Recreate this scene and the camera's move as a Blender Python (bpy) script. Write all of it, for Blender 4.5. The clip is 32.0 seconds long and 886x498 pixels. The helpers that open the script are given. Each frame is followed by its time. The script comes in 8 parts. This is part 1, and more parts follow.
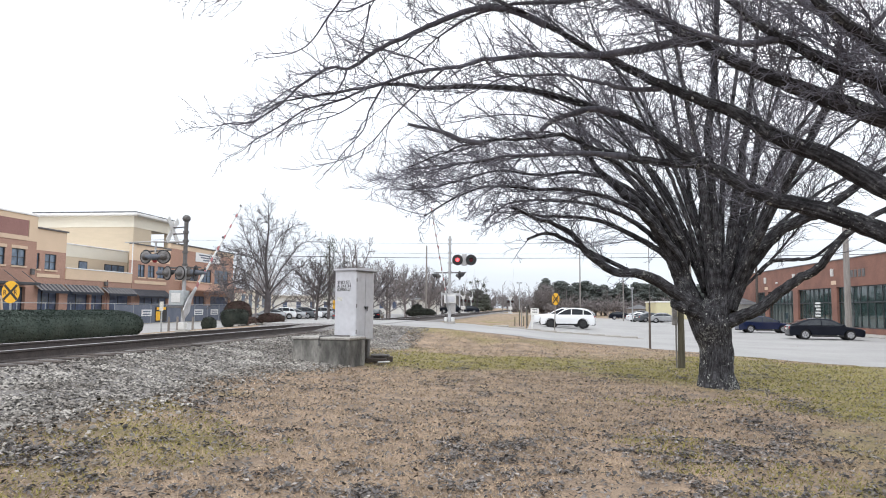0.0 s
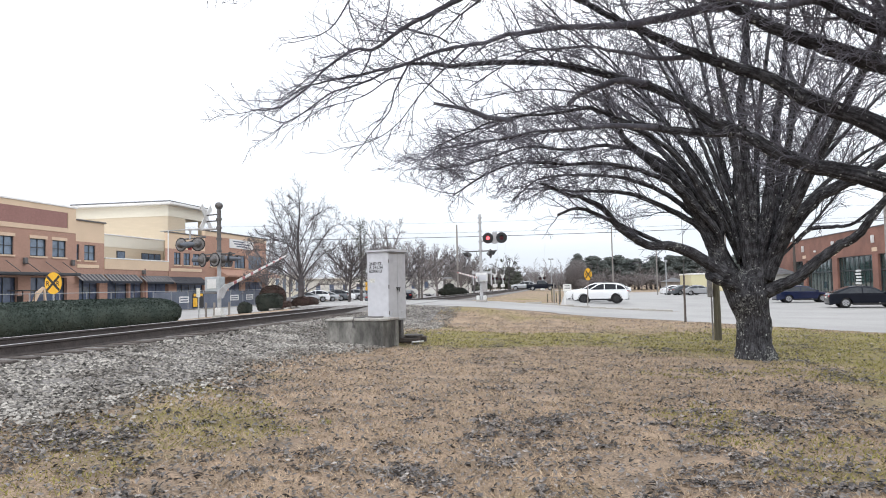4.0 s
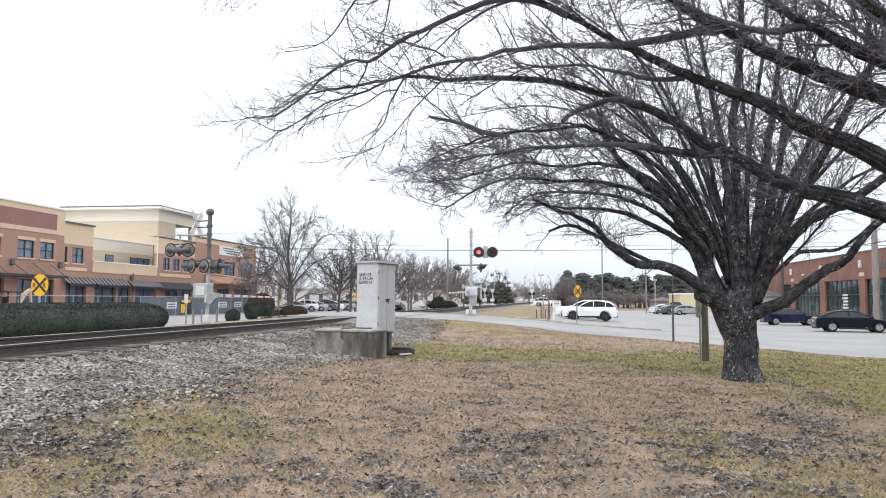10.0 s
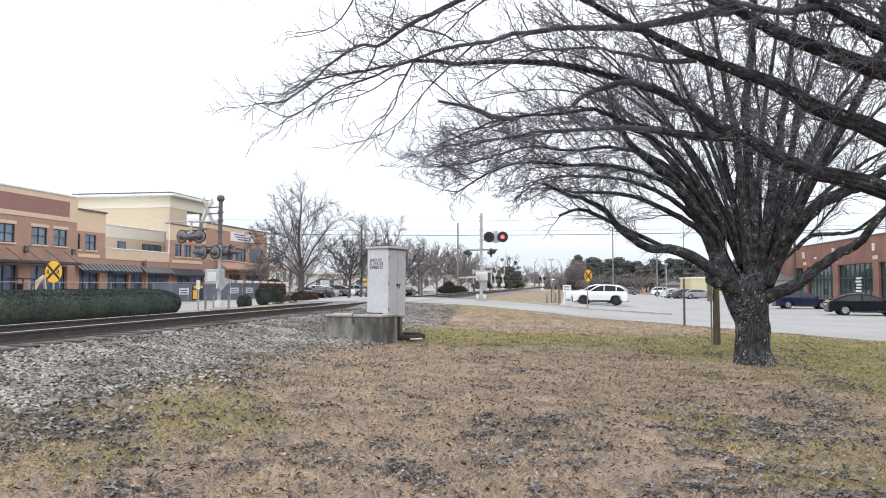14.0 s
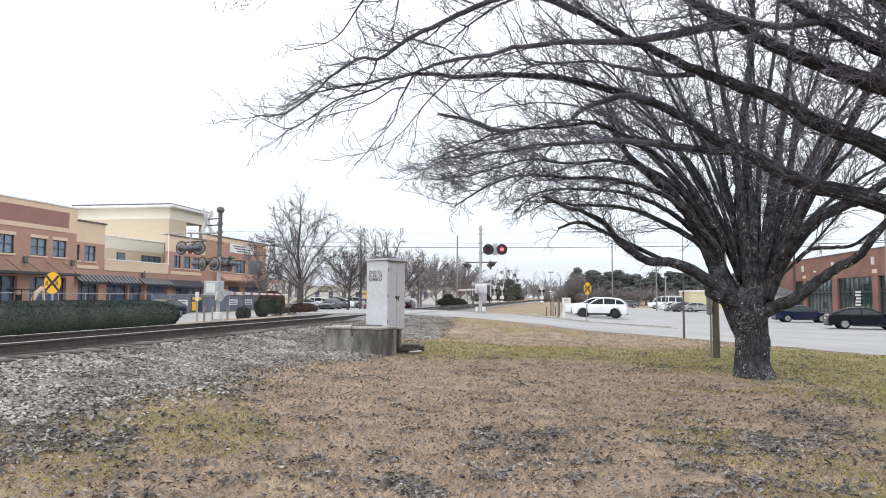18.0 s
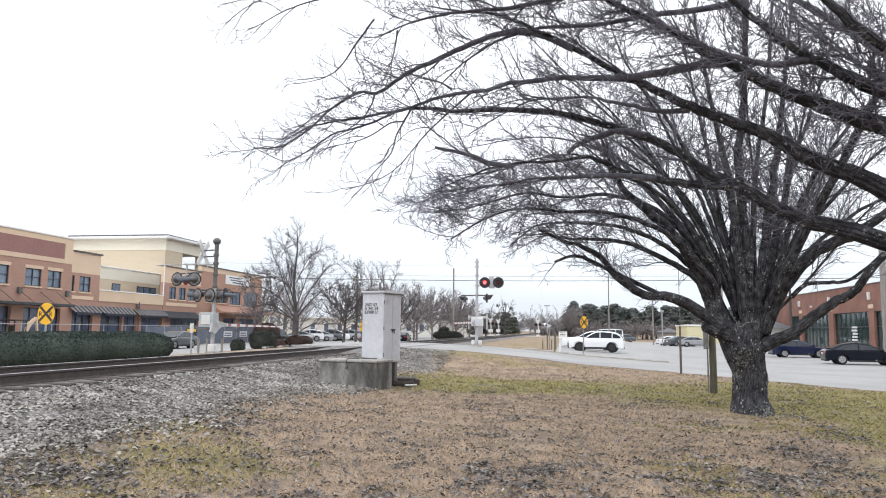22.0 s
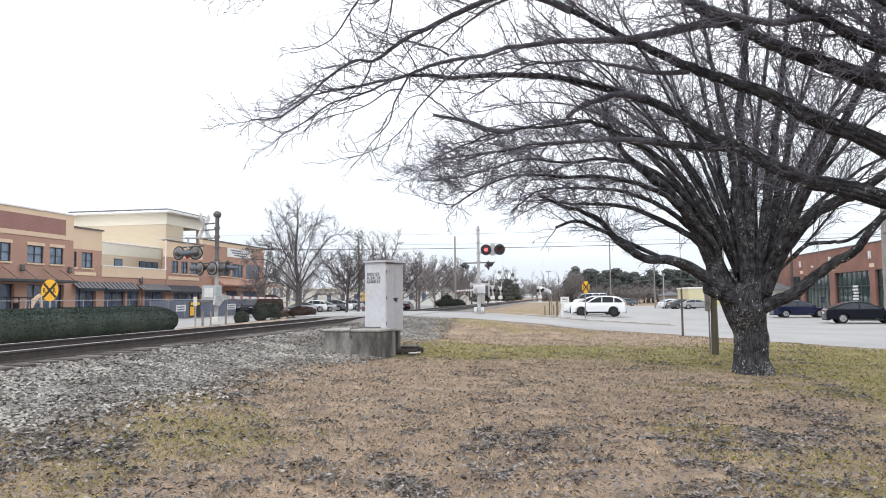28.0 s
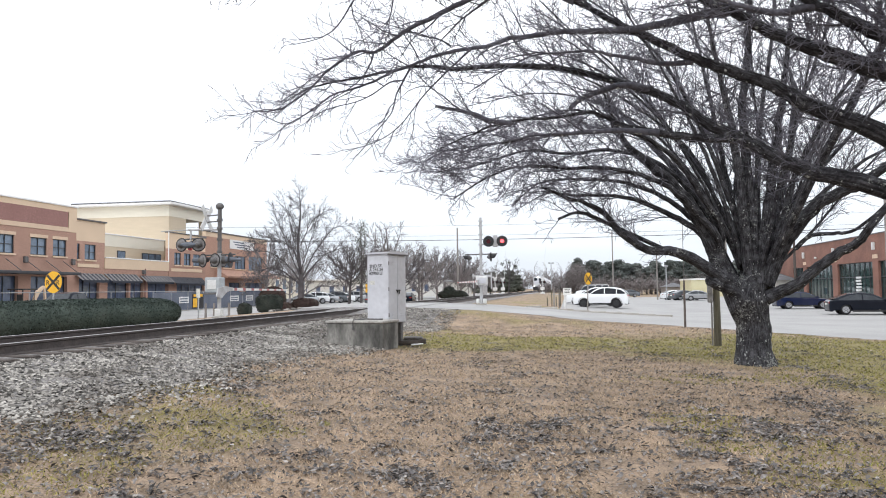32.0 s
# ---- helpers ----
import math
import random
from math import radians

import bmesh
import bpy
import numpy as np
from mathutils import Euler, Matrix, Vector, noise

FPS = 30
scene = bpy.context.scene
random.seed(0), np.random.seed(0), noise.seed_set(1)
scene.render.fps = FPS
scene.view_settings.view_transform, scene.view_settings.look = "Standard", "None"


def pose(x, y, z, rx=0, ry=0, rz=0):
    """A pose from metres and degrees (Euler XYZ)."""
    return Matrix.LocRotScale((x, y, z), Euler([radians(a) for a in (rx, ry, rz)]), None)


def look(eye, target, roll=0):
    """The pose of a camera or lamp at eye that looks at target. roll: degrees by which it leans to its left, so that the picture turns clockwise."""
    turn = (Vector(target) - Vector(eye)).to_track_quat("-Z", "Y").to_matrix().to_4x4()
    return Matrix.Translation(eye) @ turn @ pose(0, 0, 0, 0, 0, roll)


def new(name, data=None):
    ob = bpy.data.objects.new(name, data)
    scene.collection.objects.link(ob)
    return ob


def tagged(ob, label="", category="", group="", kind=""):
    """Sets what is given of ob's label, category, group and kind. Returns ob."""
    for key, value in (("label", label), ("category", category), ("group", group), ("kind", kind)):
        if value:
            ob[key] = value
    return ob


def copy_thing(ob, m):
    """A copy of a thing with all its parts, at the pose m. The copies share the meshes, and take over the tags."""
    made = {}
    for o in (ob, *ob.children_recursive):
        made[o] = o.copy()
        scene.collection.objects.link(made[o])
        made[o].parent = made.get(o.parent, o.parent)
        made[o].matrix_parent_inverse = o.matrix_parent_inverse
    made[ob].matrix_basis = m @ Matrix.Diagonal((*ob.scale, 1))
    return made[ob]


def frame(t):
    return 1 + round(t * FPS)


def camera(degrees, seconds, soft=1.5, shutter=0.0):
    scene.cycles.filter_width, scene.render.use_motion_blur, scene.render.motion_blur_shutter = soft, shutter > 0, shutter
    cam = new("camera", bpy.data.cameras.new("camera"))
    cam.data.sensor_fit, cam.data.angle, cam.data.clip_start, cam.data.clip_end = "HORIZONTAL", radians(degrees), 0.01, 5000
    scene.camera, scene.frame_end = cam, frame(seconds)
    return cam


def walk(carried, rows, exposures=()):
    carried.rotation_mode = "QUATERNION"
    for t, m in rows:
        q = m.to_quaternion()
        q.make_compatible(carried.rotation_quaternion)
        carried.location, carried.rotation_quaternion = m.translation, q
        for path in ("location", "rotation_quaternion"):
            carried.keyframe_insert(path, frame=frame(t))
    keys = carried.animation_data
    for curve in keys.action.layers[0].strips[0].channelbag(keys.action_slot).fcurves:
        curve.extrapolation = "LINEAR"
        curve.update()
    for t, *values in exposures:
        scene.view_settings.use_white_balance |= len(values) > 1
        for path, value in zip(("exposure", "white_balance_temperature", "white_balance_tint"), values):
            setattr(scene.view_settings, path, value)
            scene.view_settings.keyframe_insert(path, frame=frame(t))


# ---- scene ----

# ---------------------------------------------------------------- camera
EYE = (0.0, 0.0, 1.6)
cam = camera(64.2, 32.0, soft=1.0)
TURNS = (
    (0, 94.72, -0.47, 7.43), (0.5, 94.99, -0.57, 7.21), (1, 94.24, -0.62, 6.87), (1.5, 93.69, -0.37, 7.22),
    (2, 93.43, -0.16, 7.79), (2.5, 93.27, 0.11, 7.51), (3, 93.13, -0.03, 7.85), (3.5, 93.72, 0.28, 6.97),
    (4, 93.04, 1.18, 10.01), (4.5, 92.84, 0.94, 10.70), (6.5, 92.48, 0.63, 10.13), (7, 92.09, 0.51, 10.14),
    (7.5, 91.92, 0.61, 10.26), (8, 91.81, 0.54, 10.38), (8.5, 92.48, 0.28, 9.87), (9, 93.93, -0.07, 9.51),
    (9.5, 93.99, -0.33, 8.91), (10, 94.09, -0.41, 9.16), (10.5, 94.03, -0.20, 9.15), (11, 93.95, 0.16, 8.84),
    (11.5, 92.55, 0.05, 8.93), (12, 92.36, 0.31, 9.63), (12.5, 91.91, 0.32, 10.10), (13, 92.55, -0.00, 9.60),
    (13.5, 92.77, -0.07, 10.02), (14, 92.87, -0.17, 10.00), (14.5, 93.31, -0.51, 9.91), (16.5, 93.51, -0.47, 9.84),
    (17, 93.38, -0.54, 10.00), (17.5, 93.79, -0.40, 9.43), (18, 93.87, -0.36, 9.94), (18.5, 93.54, -0.55, 9.94),
    (19, 93.79, -0.63, 9.76), (19.5, 93.39, -0.69, 10.13), (20, 93.09, -0.38, 9.73), (20.5, 93.36, -0.56, 8.90),
    (21, 94.22, 0.06, 9.98), (21.5, 96.16, -0.53, 9.93), (22, 96.53, -0.67, 9.62), (22.5, 96.27, -0.29, 10.70),
    (23, 95.69, 0.05, 10.46), (23.5, 96.06, -0.57, 9.69), (24, 95.57, 0.60, 10.31), (24.5, 95.17, 0.52, 10.47),
    (26.5, 94.79, -0.07, 9.71), (27, 94.50, -0.12, 9.59), (27.5, 94.14, 0.52, 9.53), (28, 93.95, 0.57, 9.81),
    (28.5, 93.82, 0.41, 10.03), (29, 93.70, 0.31, 9.87), (29.5, 93.93, 0.13, 10.03), (30, 93.38, 0.29, 10.12),
    (30.5, 93.56, 0.20, 9.98), (31, 93.69, 0.23, 10.04), (31.5, 93.18, 0.27, 9.91), (32, 93.27, 0.62, 10.01),
)
walk(cam, [(t, pose(*EYE, rx, ry, rz)) for t, rx, ry, rz in TURNS], exposures=((0, 0.40, 6250, 10), (32, 0.40, 6250, 10)))

# ---------------------------------------------------------------- sky and light
world = bpy.data.worlds.new("overcast_sky")
scene.world = world
world.use_nodes = True
wn, wl = world.node_tree.nodes, world.node_tree.links
wn.clear()
w_out = wn.new("ShaderNodeOutputWorld")
w_bg = wn.new("ShaderNodeBackground")
w_bg.inputs["Strength"].default_value = 1.0
w_sky = wn.new("ShaderNodeTexSky")
w_sky.sky_type, w_sky.sun_disc = "NISHITA", False
w_sky.sun_elevation, w_sky.sun_rotation = radians(42), radians(200)
w_dim = wn.new("ShaderNodeVectorMath")
w_dim.operation = "SCALE"
w_dim.inputs["Scale"].default_value = 0.10
w_co = wn.new("ShaderNodeTexCoord")
w_sep = wn.new("ShaderNodeSeparateXYZ")
w_ramp = wn.new("ShaderNodeValToRGB")
w_ramp.color_ramp.elements[0].position, w_ramp.color_ramp.elements[0].color = 0.0, (0.66, 0.70, 0.77, 1)
w_ramp.color_ramp.elements[1].position, w_ramp.color_ramp.elements[1].color = 0.34, (1.30, 1.31, 1.33, 1)
e = w_ramp.color_ramp.elements.new(0.07)
e.color = (0.77, 0.795, 0.84, 1)
e = w_ramp.color_ramp.elements.new(0.16)
e.color = (0.97, 0.985, 1.01, 1)
w_map = wn.new("ShaderNodeMapping")
w_map.inputs["Scale"].default_value = (2.0, 2.0, 14.0)
w_noise = wn.new("ShaderNodeTexNoise")
w_noise.inputs["Scale"].default_value, w_noise.inputs["Detail"].default_value = 1.6, 5
w_cl = wn.new("ShaderNodeMapRange")
w_cl.inputs["From Min"].default_value, w_cl.inputs["From Max"].default_value = 0.3, 0.7
w_cl.inputs["To Min"].default_value, w_cl.inputs["To Max"].default_value = 0.92, 1.07
w_mul = wn.new("ShaderNodeVectorMath")
w_mul.operation = "SCALE"
w_mix = wn.new("ShaderNodeMix")
w_mix.data_type = "RGBA"
w_mix.inputs["Factor"].default_value = 0.88
wl.new(w_co.outputs["Generated"], w_sep.inputs[0])
wl.new(w_sep.outputs["Z"], w_ramp.inputs[0])
wl.new(w_co.outputs["Generated"], w_map.inputs["Vector"])
wl.new(w_map.outputs[0], w_noise.inputs["Vector"])
wl.new(w_noise.outputs["Fac"], w_cl.inputs["Value"])
wl.new(w_ramp.outputs["Color"], w_mul.inputs[0])
wl.new(w_cl.outputs[0], w_mul.inputs["Scale"])
wl.new(w_sky.outputs[0], w_dim.inputs[0])
wl.new(w_dim.outputs[0], w_mix.inputs["A"])
wl.new(w_mul.outputs[0], w_mix.inputs["B"])
wl.new(w_mix.outputs["Result"], w_bg.inputs["Color"])
wl.new(w_bg.outputs[0], w_out.inputs[0])

sun = new("sun", bpy.data.lights.new("sun", "SUN"))
sun.data.energy, sun.data.angle, sun.data.color = 0.7, radians(25), (1.0, 0.97, 0.93)
sun.matrix_world = look((-12, -30, 40), (0, 0, 0))

# ---------------------------------------------------------------- materials


def mat(name, color, color2=None, scale=4.0, rough=0.8, metal=0.0, bump=0.0, bump_scale=40.0, spec=0.5,
        detail=None, detail_scale=30.0, detail_amount=0.25, each=0.0, stretch=(1, 1, 1), lo=0.35, hi=0.65):
    """A surface of two base colours mixed by noise, a finer grain on top, relief, and some change from piece to piece."""
    m = bpy.data.materials.new(name)
    m.use_nodes = True
    n, l = m.node_tree.nodes, m.node_tree.links
    b = n["Principled BSDF"]
    b.inputs["Roughness"].default_value, b.inputs["Metallic"].default_value = rough, metal
    b.inputs["Specular IOR Level"].default_value = spec
    co = n.new("ShaderNodeTexCoord")
    mp = n.new("ShaderNodeMapping")
    mp.inputs["Scale"].default_value = stretch
    l.new(co.outputs["Object"], mp.inputs["Vector"])
    vec = mp.outputs[0]
    color2 = color2 or tuple(c * 0.8 for c in color)
    n1 = n.new("ShaderNodeTexNoise")
    n1.inputs["Scale"].default_value, n1.inputs["Detail"].default_value = scale, 6
    l.new(vec, n1.inputs["Vector"])
    r1 = n.new("ShaderNodeMapRange")
    r1.inputs["From Min"].default_value, r1.inputs["From Max"].default_value = lo, hi
    l.new(n1.outputs["Fac"], r1.inputs["Value"])
    mx = n.new("ShaderNodeMix")
    mx.data_type = "RGBA"
    mx.inputs["A"].default_value, mx.inputs["B"].default_value = (*color, 1), (*color2, 1)
    l.new(r1.outputs[0], mx.inputs["Factor"])
    n2 = n.new("ShaderNodeTexNoise")
    n2.inputs["Scale"].default_value, n2.inputs["Detail"].default_value = detail_scale, 4
    l.new(vec, n2.inputs["Vector"])
    r2 = n.new("ShaderNodeMapRange")
    r2.inputs["From Min"].default_value, r2.inputs["From Max"].default_value = 0.3, 0.7
    r2.inputs["To Min"].default_value, r2.inputs["To Max"].default_value = 1 - detail_amount, 1 + detail_amount
    l.new(n2.outputs["Fac"], r2.inputs["Value"])
    last = r2.outputs[0]
    if each:
        oi = n.new("ShaderNodeObjectInfo")
        gi = n.new("ShaderNodeNewGeometry")
        ad = n.new("ShaderNodeMath")
        ad.operation = "ADD"
        l.new(oi.outputs["Random"], ad.inputs[0])
        l.new(gi.outputs["Random Per Island"], ad.inputs[1])
        fr = n.new("ShaderNodeMath")
        fr.operation = "FRACT"
        l.new(ad.outputs[0], fr.inputs[0])
        r3 = n.new("ShaderNodeMapRange")
        r3.inputs["To Min"].default_value, r3.inputs["To Max"].default_value = 1 - each, 1 + each
        l.new(fr.outputs[0], r3.inputs["Value"])
        mu = n.new("ShaderNodeMath")
        mu.operation = "MULTIPLY"
        l.new(last, mu.inputs[0])
        l.new(r3.outputs[0], mu.inputs[1])
        last = mu.outputs[0]
    sc = n.new("ShaderNodeVectorMath")
    sc.operation = "SCALE"
    l.new(mx.outputs["Result"], sc.inputs[0])
    l.new(last, sc.inputs["Scale"])
    l.new(sc.outputs[0], b.inputs["Base Color"])
    if bump:
        n3 = n.new("ShaderNodeTexNoise")
        n3.inputs["Scale"].default_value, n3.inputs["Detail"].default_value = bump_scale, 5
        l.new(vec, n3.inputs["Vector"])
        bp = n.new("ShaderNodeBump")
        bp.inputs["Strength"].default_value, bp.inputs["Distance"].default_value = bump, 0.02
        l.new(n3.outputs["Fac"], bp.inputs["Height"])
        l.new(bp.outputs[0], b.inputs["Normal"])
    return m


def glass(name, color=(0.02, 0.025, 0.03), rough=0.05):
    """Dark, reflecting window glass with no room lit behind it."""
    m = mat(name, color, tuple(c * 1.6 for c in color), scale=1.5, rough=rough, spec=0.8, detail_amount=0.1)
    return m


def glow(name, color, strength):
    m = bpy.data.materials.new(name)
    m.use_nodes = True
    b = m.node_tree.nodes["Principled BSDF"]
    b.inputs["Base Color"].default_value = (*color, 1)
    b.inputs["Emission Color"].default_value = (*color, 1)
    b.inputs["Emission Strength"].default_value = strength
    return m


def brick_mat(name, c1, c2, mortar, sx=0.22, sz=0.075):
    """Brickwork too far off to build brick by brick; rows along the wall's own length and height."""
    m = mat(name, c1, c2, scale=0.6, rough=0.9, detail_scale=9, detail_amount=0.12)
    n, l = m.node_tree.nodes, m.node_tree.links
    b = n["Principled BSDF"]
    co = n.new("ShaderNodeTexCoord")
    sp = n.new("ShaderNodeSeparateXYZ")
    l.new(co.outputs["Object"], sp.inputs[0])
    su = n.new("ShaderNodeMath")
    su.operation = "ADD"
    l.new(sp.outputs["X"], su.inputs[0])
    l.new(sp.outputs["Y"], su.inputs[1])
    cb = n.new("ShaderNodeCombineXYZ")
    l.new(su.outputs[0], cb.inputs["X"])
    l.new(sp.outputs["Z"], cb.inputs["Y"])
    br = n.new("ShaderNodeTexBrick")
    br.inputs["Scale"].default_value = 1.0
    br.inputs["Brick Width"].default_value, br.inputs["Row Height"].default_value = sx, sz
    br.inputs["Mortar Size"].default_value = 0.008
    br.inputs["Mortar"].default_value = (*mortar, 1)
    br.inputs["Color1"].default_value = (1, 1, 1, 1)
    br.inputs["Color2"].default_value = (0.82, 0.82, 0.82, 1)
    l.new(cb.outputs[0], br.inputs["Vector"])
    mx = n.new("ShaderNodeMix")
    mx.data_type, mx.blend_type = "RGBA", "MULTIPLY"
    mx.inputs["Factor"].default_value = 0.55
    old = b.inputs["Base Color"].links[0].from_socket
    l.new(old, mx.inputs["A"])
    l.new(br.outputs["Color"], mx.inputs["B"])
    l.new(mx.outputs["Result"], b.inputs["Base Color"])
    return m


# moss-green patches of the lawn: x, y, half widths, strength
MOSS = ((-3.2, 20.4, 2.7, 2.9, 0.58), (-0.8, 21.6, 2.6, 2.6, 0.50), (3.6, 21.0, 4.0, 3.6, 0.30), (8.8, 20.0, 6.0, 6.8, 0.64), (6.2, 12.6, 2.8, 3.0, 0.20), (-5.2, 7.0, 2.4, 2.6, 0.15), (-2.4, 5.0, 2.6, 1.8, 0.14), (1.8, 6.3, 2.4, 1.6, 0.17), (-6.2, 9.2, 1.2, 1.2, 0.20), (4.4, 8.4, 2.6, 2.6, 0.17), (-2.8, 56.0, 2.0, 9.0, 0.12), (-3.0, 45.5, 3.0, 2.6, 0.40))


def ground_mat():
    """Dormant lawn: tan thatch with moss-green patches and bare brown soil."""
    m = mat("dormant_grass", (0.375, 0.280, 0.200), (0.215, 0.166, 0.124), scale=1.9, rough=0.95, bump=0.7, bump_scale=60,
            detail_scale=45, detail_amount=0.4, spec=0.15)
    n, l = m.node_tree.nodes, m.node_tree.links
    b = n["Principled BSDF"]
    co = n.new("ShaderNodeTexCoord")
    no = n.new("ShaderNodeTexNoise")
    no.inputs["Scale"].default_value, no.inputs["Detail"].default_value = 0.33, 6
    l.new(co.outputs["Object"], no.inputs["Vector"])
    sp = n.new("ShaderNodeSeparateXYZ")
    l.new(co.outputs["Object"], sp.inputs[0])
    far = n.new("ShaderNodeMapRange")
    far.inputs["From Min"].default_value, far.inputs["From Max"].default_value = 10.0, 19.0
    far.inputs["To Min"].default_value, far.inputs["To Max"].default_value = -0.06, 0.05
    l.new(sp.outputs["Y"], far.inputs["Value"])
    ad = n.new("ShaderNodeMath")
    ad.operation = "ADD"
    l.new(no.outputs["Fac"], ad.inputs[0])
    l.new(far.outputs[0], ad.inputs[1])
    total = ad.outputs[0]
    for x, y, rx, ry, gain in MOSS:
        sh = n.new("ShaderNodeMapping")
        sh.inputs["Location"].default_value = (-x / rx, -y / ry, 0)
        sh.inputs["Scale"].default_value = (1 / rx, 1 / ry, 0)
        l.new(co.outputs["Object"], sh.inputs["Vector"])
        ln = n.new("ShaderNodeVectorMath")
        ln.operation = "LENGTH"
        l.new(sh.outputs[0], ln.inputs[0])
        fall = n.new("ShaderNodeMapRange")
        fall.inputs["From Min"].default_value, fall.inputs["From Max"].default_value = 0.2, 1.2
        fall.inputs["To Min"].default_value, fall.inputs["To Max"].default_value = gain, 0.0
        l.new(ln.outputs["Value"], fall.inputs["Value"])
        more = n.new("ShaderNodeMath")
        more.operation = "ADD"
        l.new(total, more.inputs[0])
        l.new(fall.outputs[0], more.inputs[1])
        total = more.outputs[0]
    rg = n.new("ShaderNodeMapRange")
    rg.inputs["From Min"].default_value, rg.inputs["From Max"].default_value = 0.57, 0.74
    rg.inputs["To Max"].default_value = 0.85
    l.new(total, rg.inputs["Value"])
    fine = n.new("ShaderNodeTexNoise")
    fine.inputs["Scale"].default_value, fine.inputs["Detail"].default_value = 25, 4
    l.new(co.outputs["Object"], fine.inputs["Vector"])
    fr = n.new("ShaderNodeMapRange")
    fr.inputs["From Min"].default_value, fr.inputs["From Max"].default_value = 0.3, 0.6
    l.new(fine.outputs["Fac"], fr.inputs["Value"])
    mu = n.new("ShaderNodeMath")
    mu.operation = "MULTIPLY"
    l.new(rg.outputs[0], mu.inputs[0])
    l.new(fr.outputs[0], mu.inputs[1])
    mx = n.new("ShaderNodeMix")
    mx.data_type = "RGBA"
    mx.inputs["B"].default_value = (0.205, 0.195, 0.045, 1)
    old = b.inputs["Base Color"].links[0].from_socket
    l.new(old, mx.inputs["A"])
    l.new(mu.outputs[0], mx.inputs["Factor"])
    l.new(mx.outputs["Result"], b.inputs["Base Color"])
    return m


def bark_mat(name, lichen, grain):
    """Dark bark: furrows that run along the limb by its own map, and clouded patches of pale lichen."""
    m = mat(name, (0.078, 0.077, 0.084), (0.028, 0.027, 0.030), scale=7, rough=0.95, detail_scale=40, detail_amount=0.4, spec=0.2)
    n, l = m.node_tree.nodes, m.node_tree.links
    b = n["Principled BSDF"]
    uv = n.new("ShaderNodeUVMap")
    uv.uv_map = "bark"
    mp = n.new("ShaderNodeMapping")
    mp.inputs["Scale"].default_value = (1.0, 0.22, 1.0)
    l.new(uv.outputs[0], mp.inputs["Vector"])
    fu = n.new("ShaderNodeTexNoise")
    fu.inputs["Scale"].default_value, fu.inputs["Detail"].default_value = 26, 5
    l.new(mp.outputs[0], fu.inputs["Vector"])
    deep = n.new("ShaderNodeMapRange")
    deep.inputs["From Min"].default_value, deep.inputs["From Max"].default_value = 0.38, 0.58
    deep.inputs["To Min"].default_value, deep.inputs["To Max"].default_value = 0.45, 1.25
    l.new(fu.outputs["Fac"], deep.inputs["Value"])
    sc = n.new("ShaderNodeVectorMath")
    sc.operation = "SCALE"
    l.new(b.inputs["Base Color"].links[0].from_socket, sc.inputs[0])
    l.new(deep.outputs[0], sc.inputs["Scale"])
    bp = n.new("ShaderNodeBump")
    bp.inputs["Strength"].default_value, bp.inputs["Distance"].default_value = 1.0, 0.03
    l.new(fu.outputs["Fac"], bp.inputs["Height"])
    l.new(bp.outputs[0], b.inputs["Normal"])
    co = n.new("ShaderNodeTexCoord")
    no = n.new("ShaderNodeTexNoise")
    no.inputs["Scale"].default_value, no.inputs["Detail"].default_value, no.inputs["Roughness"].default_value = grain, 8, 0.7
    l.new(co.outputs["Object"], no.inputs["Vector"])
    big = n.new("ShaderNodeTexNoise")
    big.inputs["Scale"].default_value, big.inputs["Detail"].default_value = 1.7, 3
    l.new(co.outputs["Object"], big.inputs["Vector"])
    su = n.new("ShaderNodeMath")
    su.operation = "MULTIPLY_ADD"
    su.inputs[1].default_value = 0.55
    l.new(big.outputs["Fac"], su.inputs[0])
    l.new(no.outputs["Fac"], su.inputs[2])
    rg = n.new("ShaderNodeMapRange")
    rg.inputs["From Min"].default_value, rg.inputs["From Max"].default_value = 0.96 - lichen, 1.03 - lichen
    rg.inputs["To Max"].default_value = 0.8
    l.new(su.outputs[0], rg.inputs["Value"])
    mx = n.new("ShaderNodeMix")
    mx.data_type = "RGBA"
    mx.inputs["B"].default_value = (0.30, 0.305, 0.285, 1)
    l.new(sc.outputs[0], mx.inputs["A"])
    l.new(rg.outputs[0], mx.inputs["Factor"])
    l.new(mx.outputs["Result"], b.inputs["Base Color"])
    return m


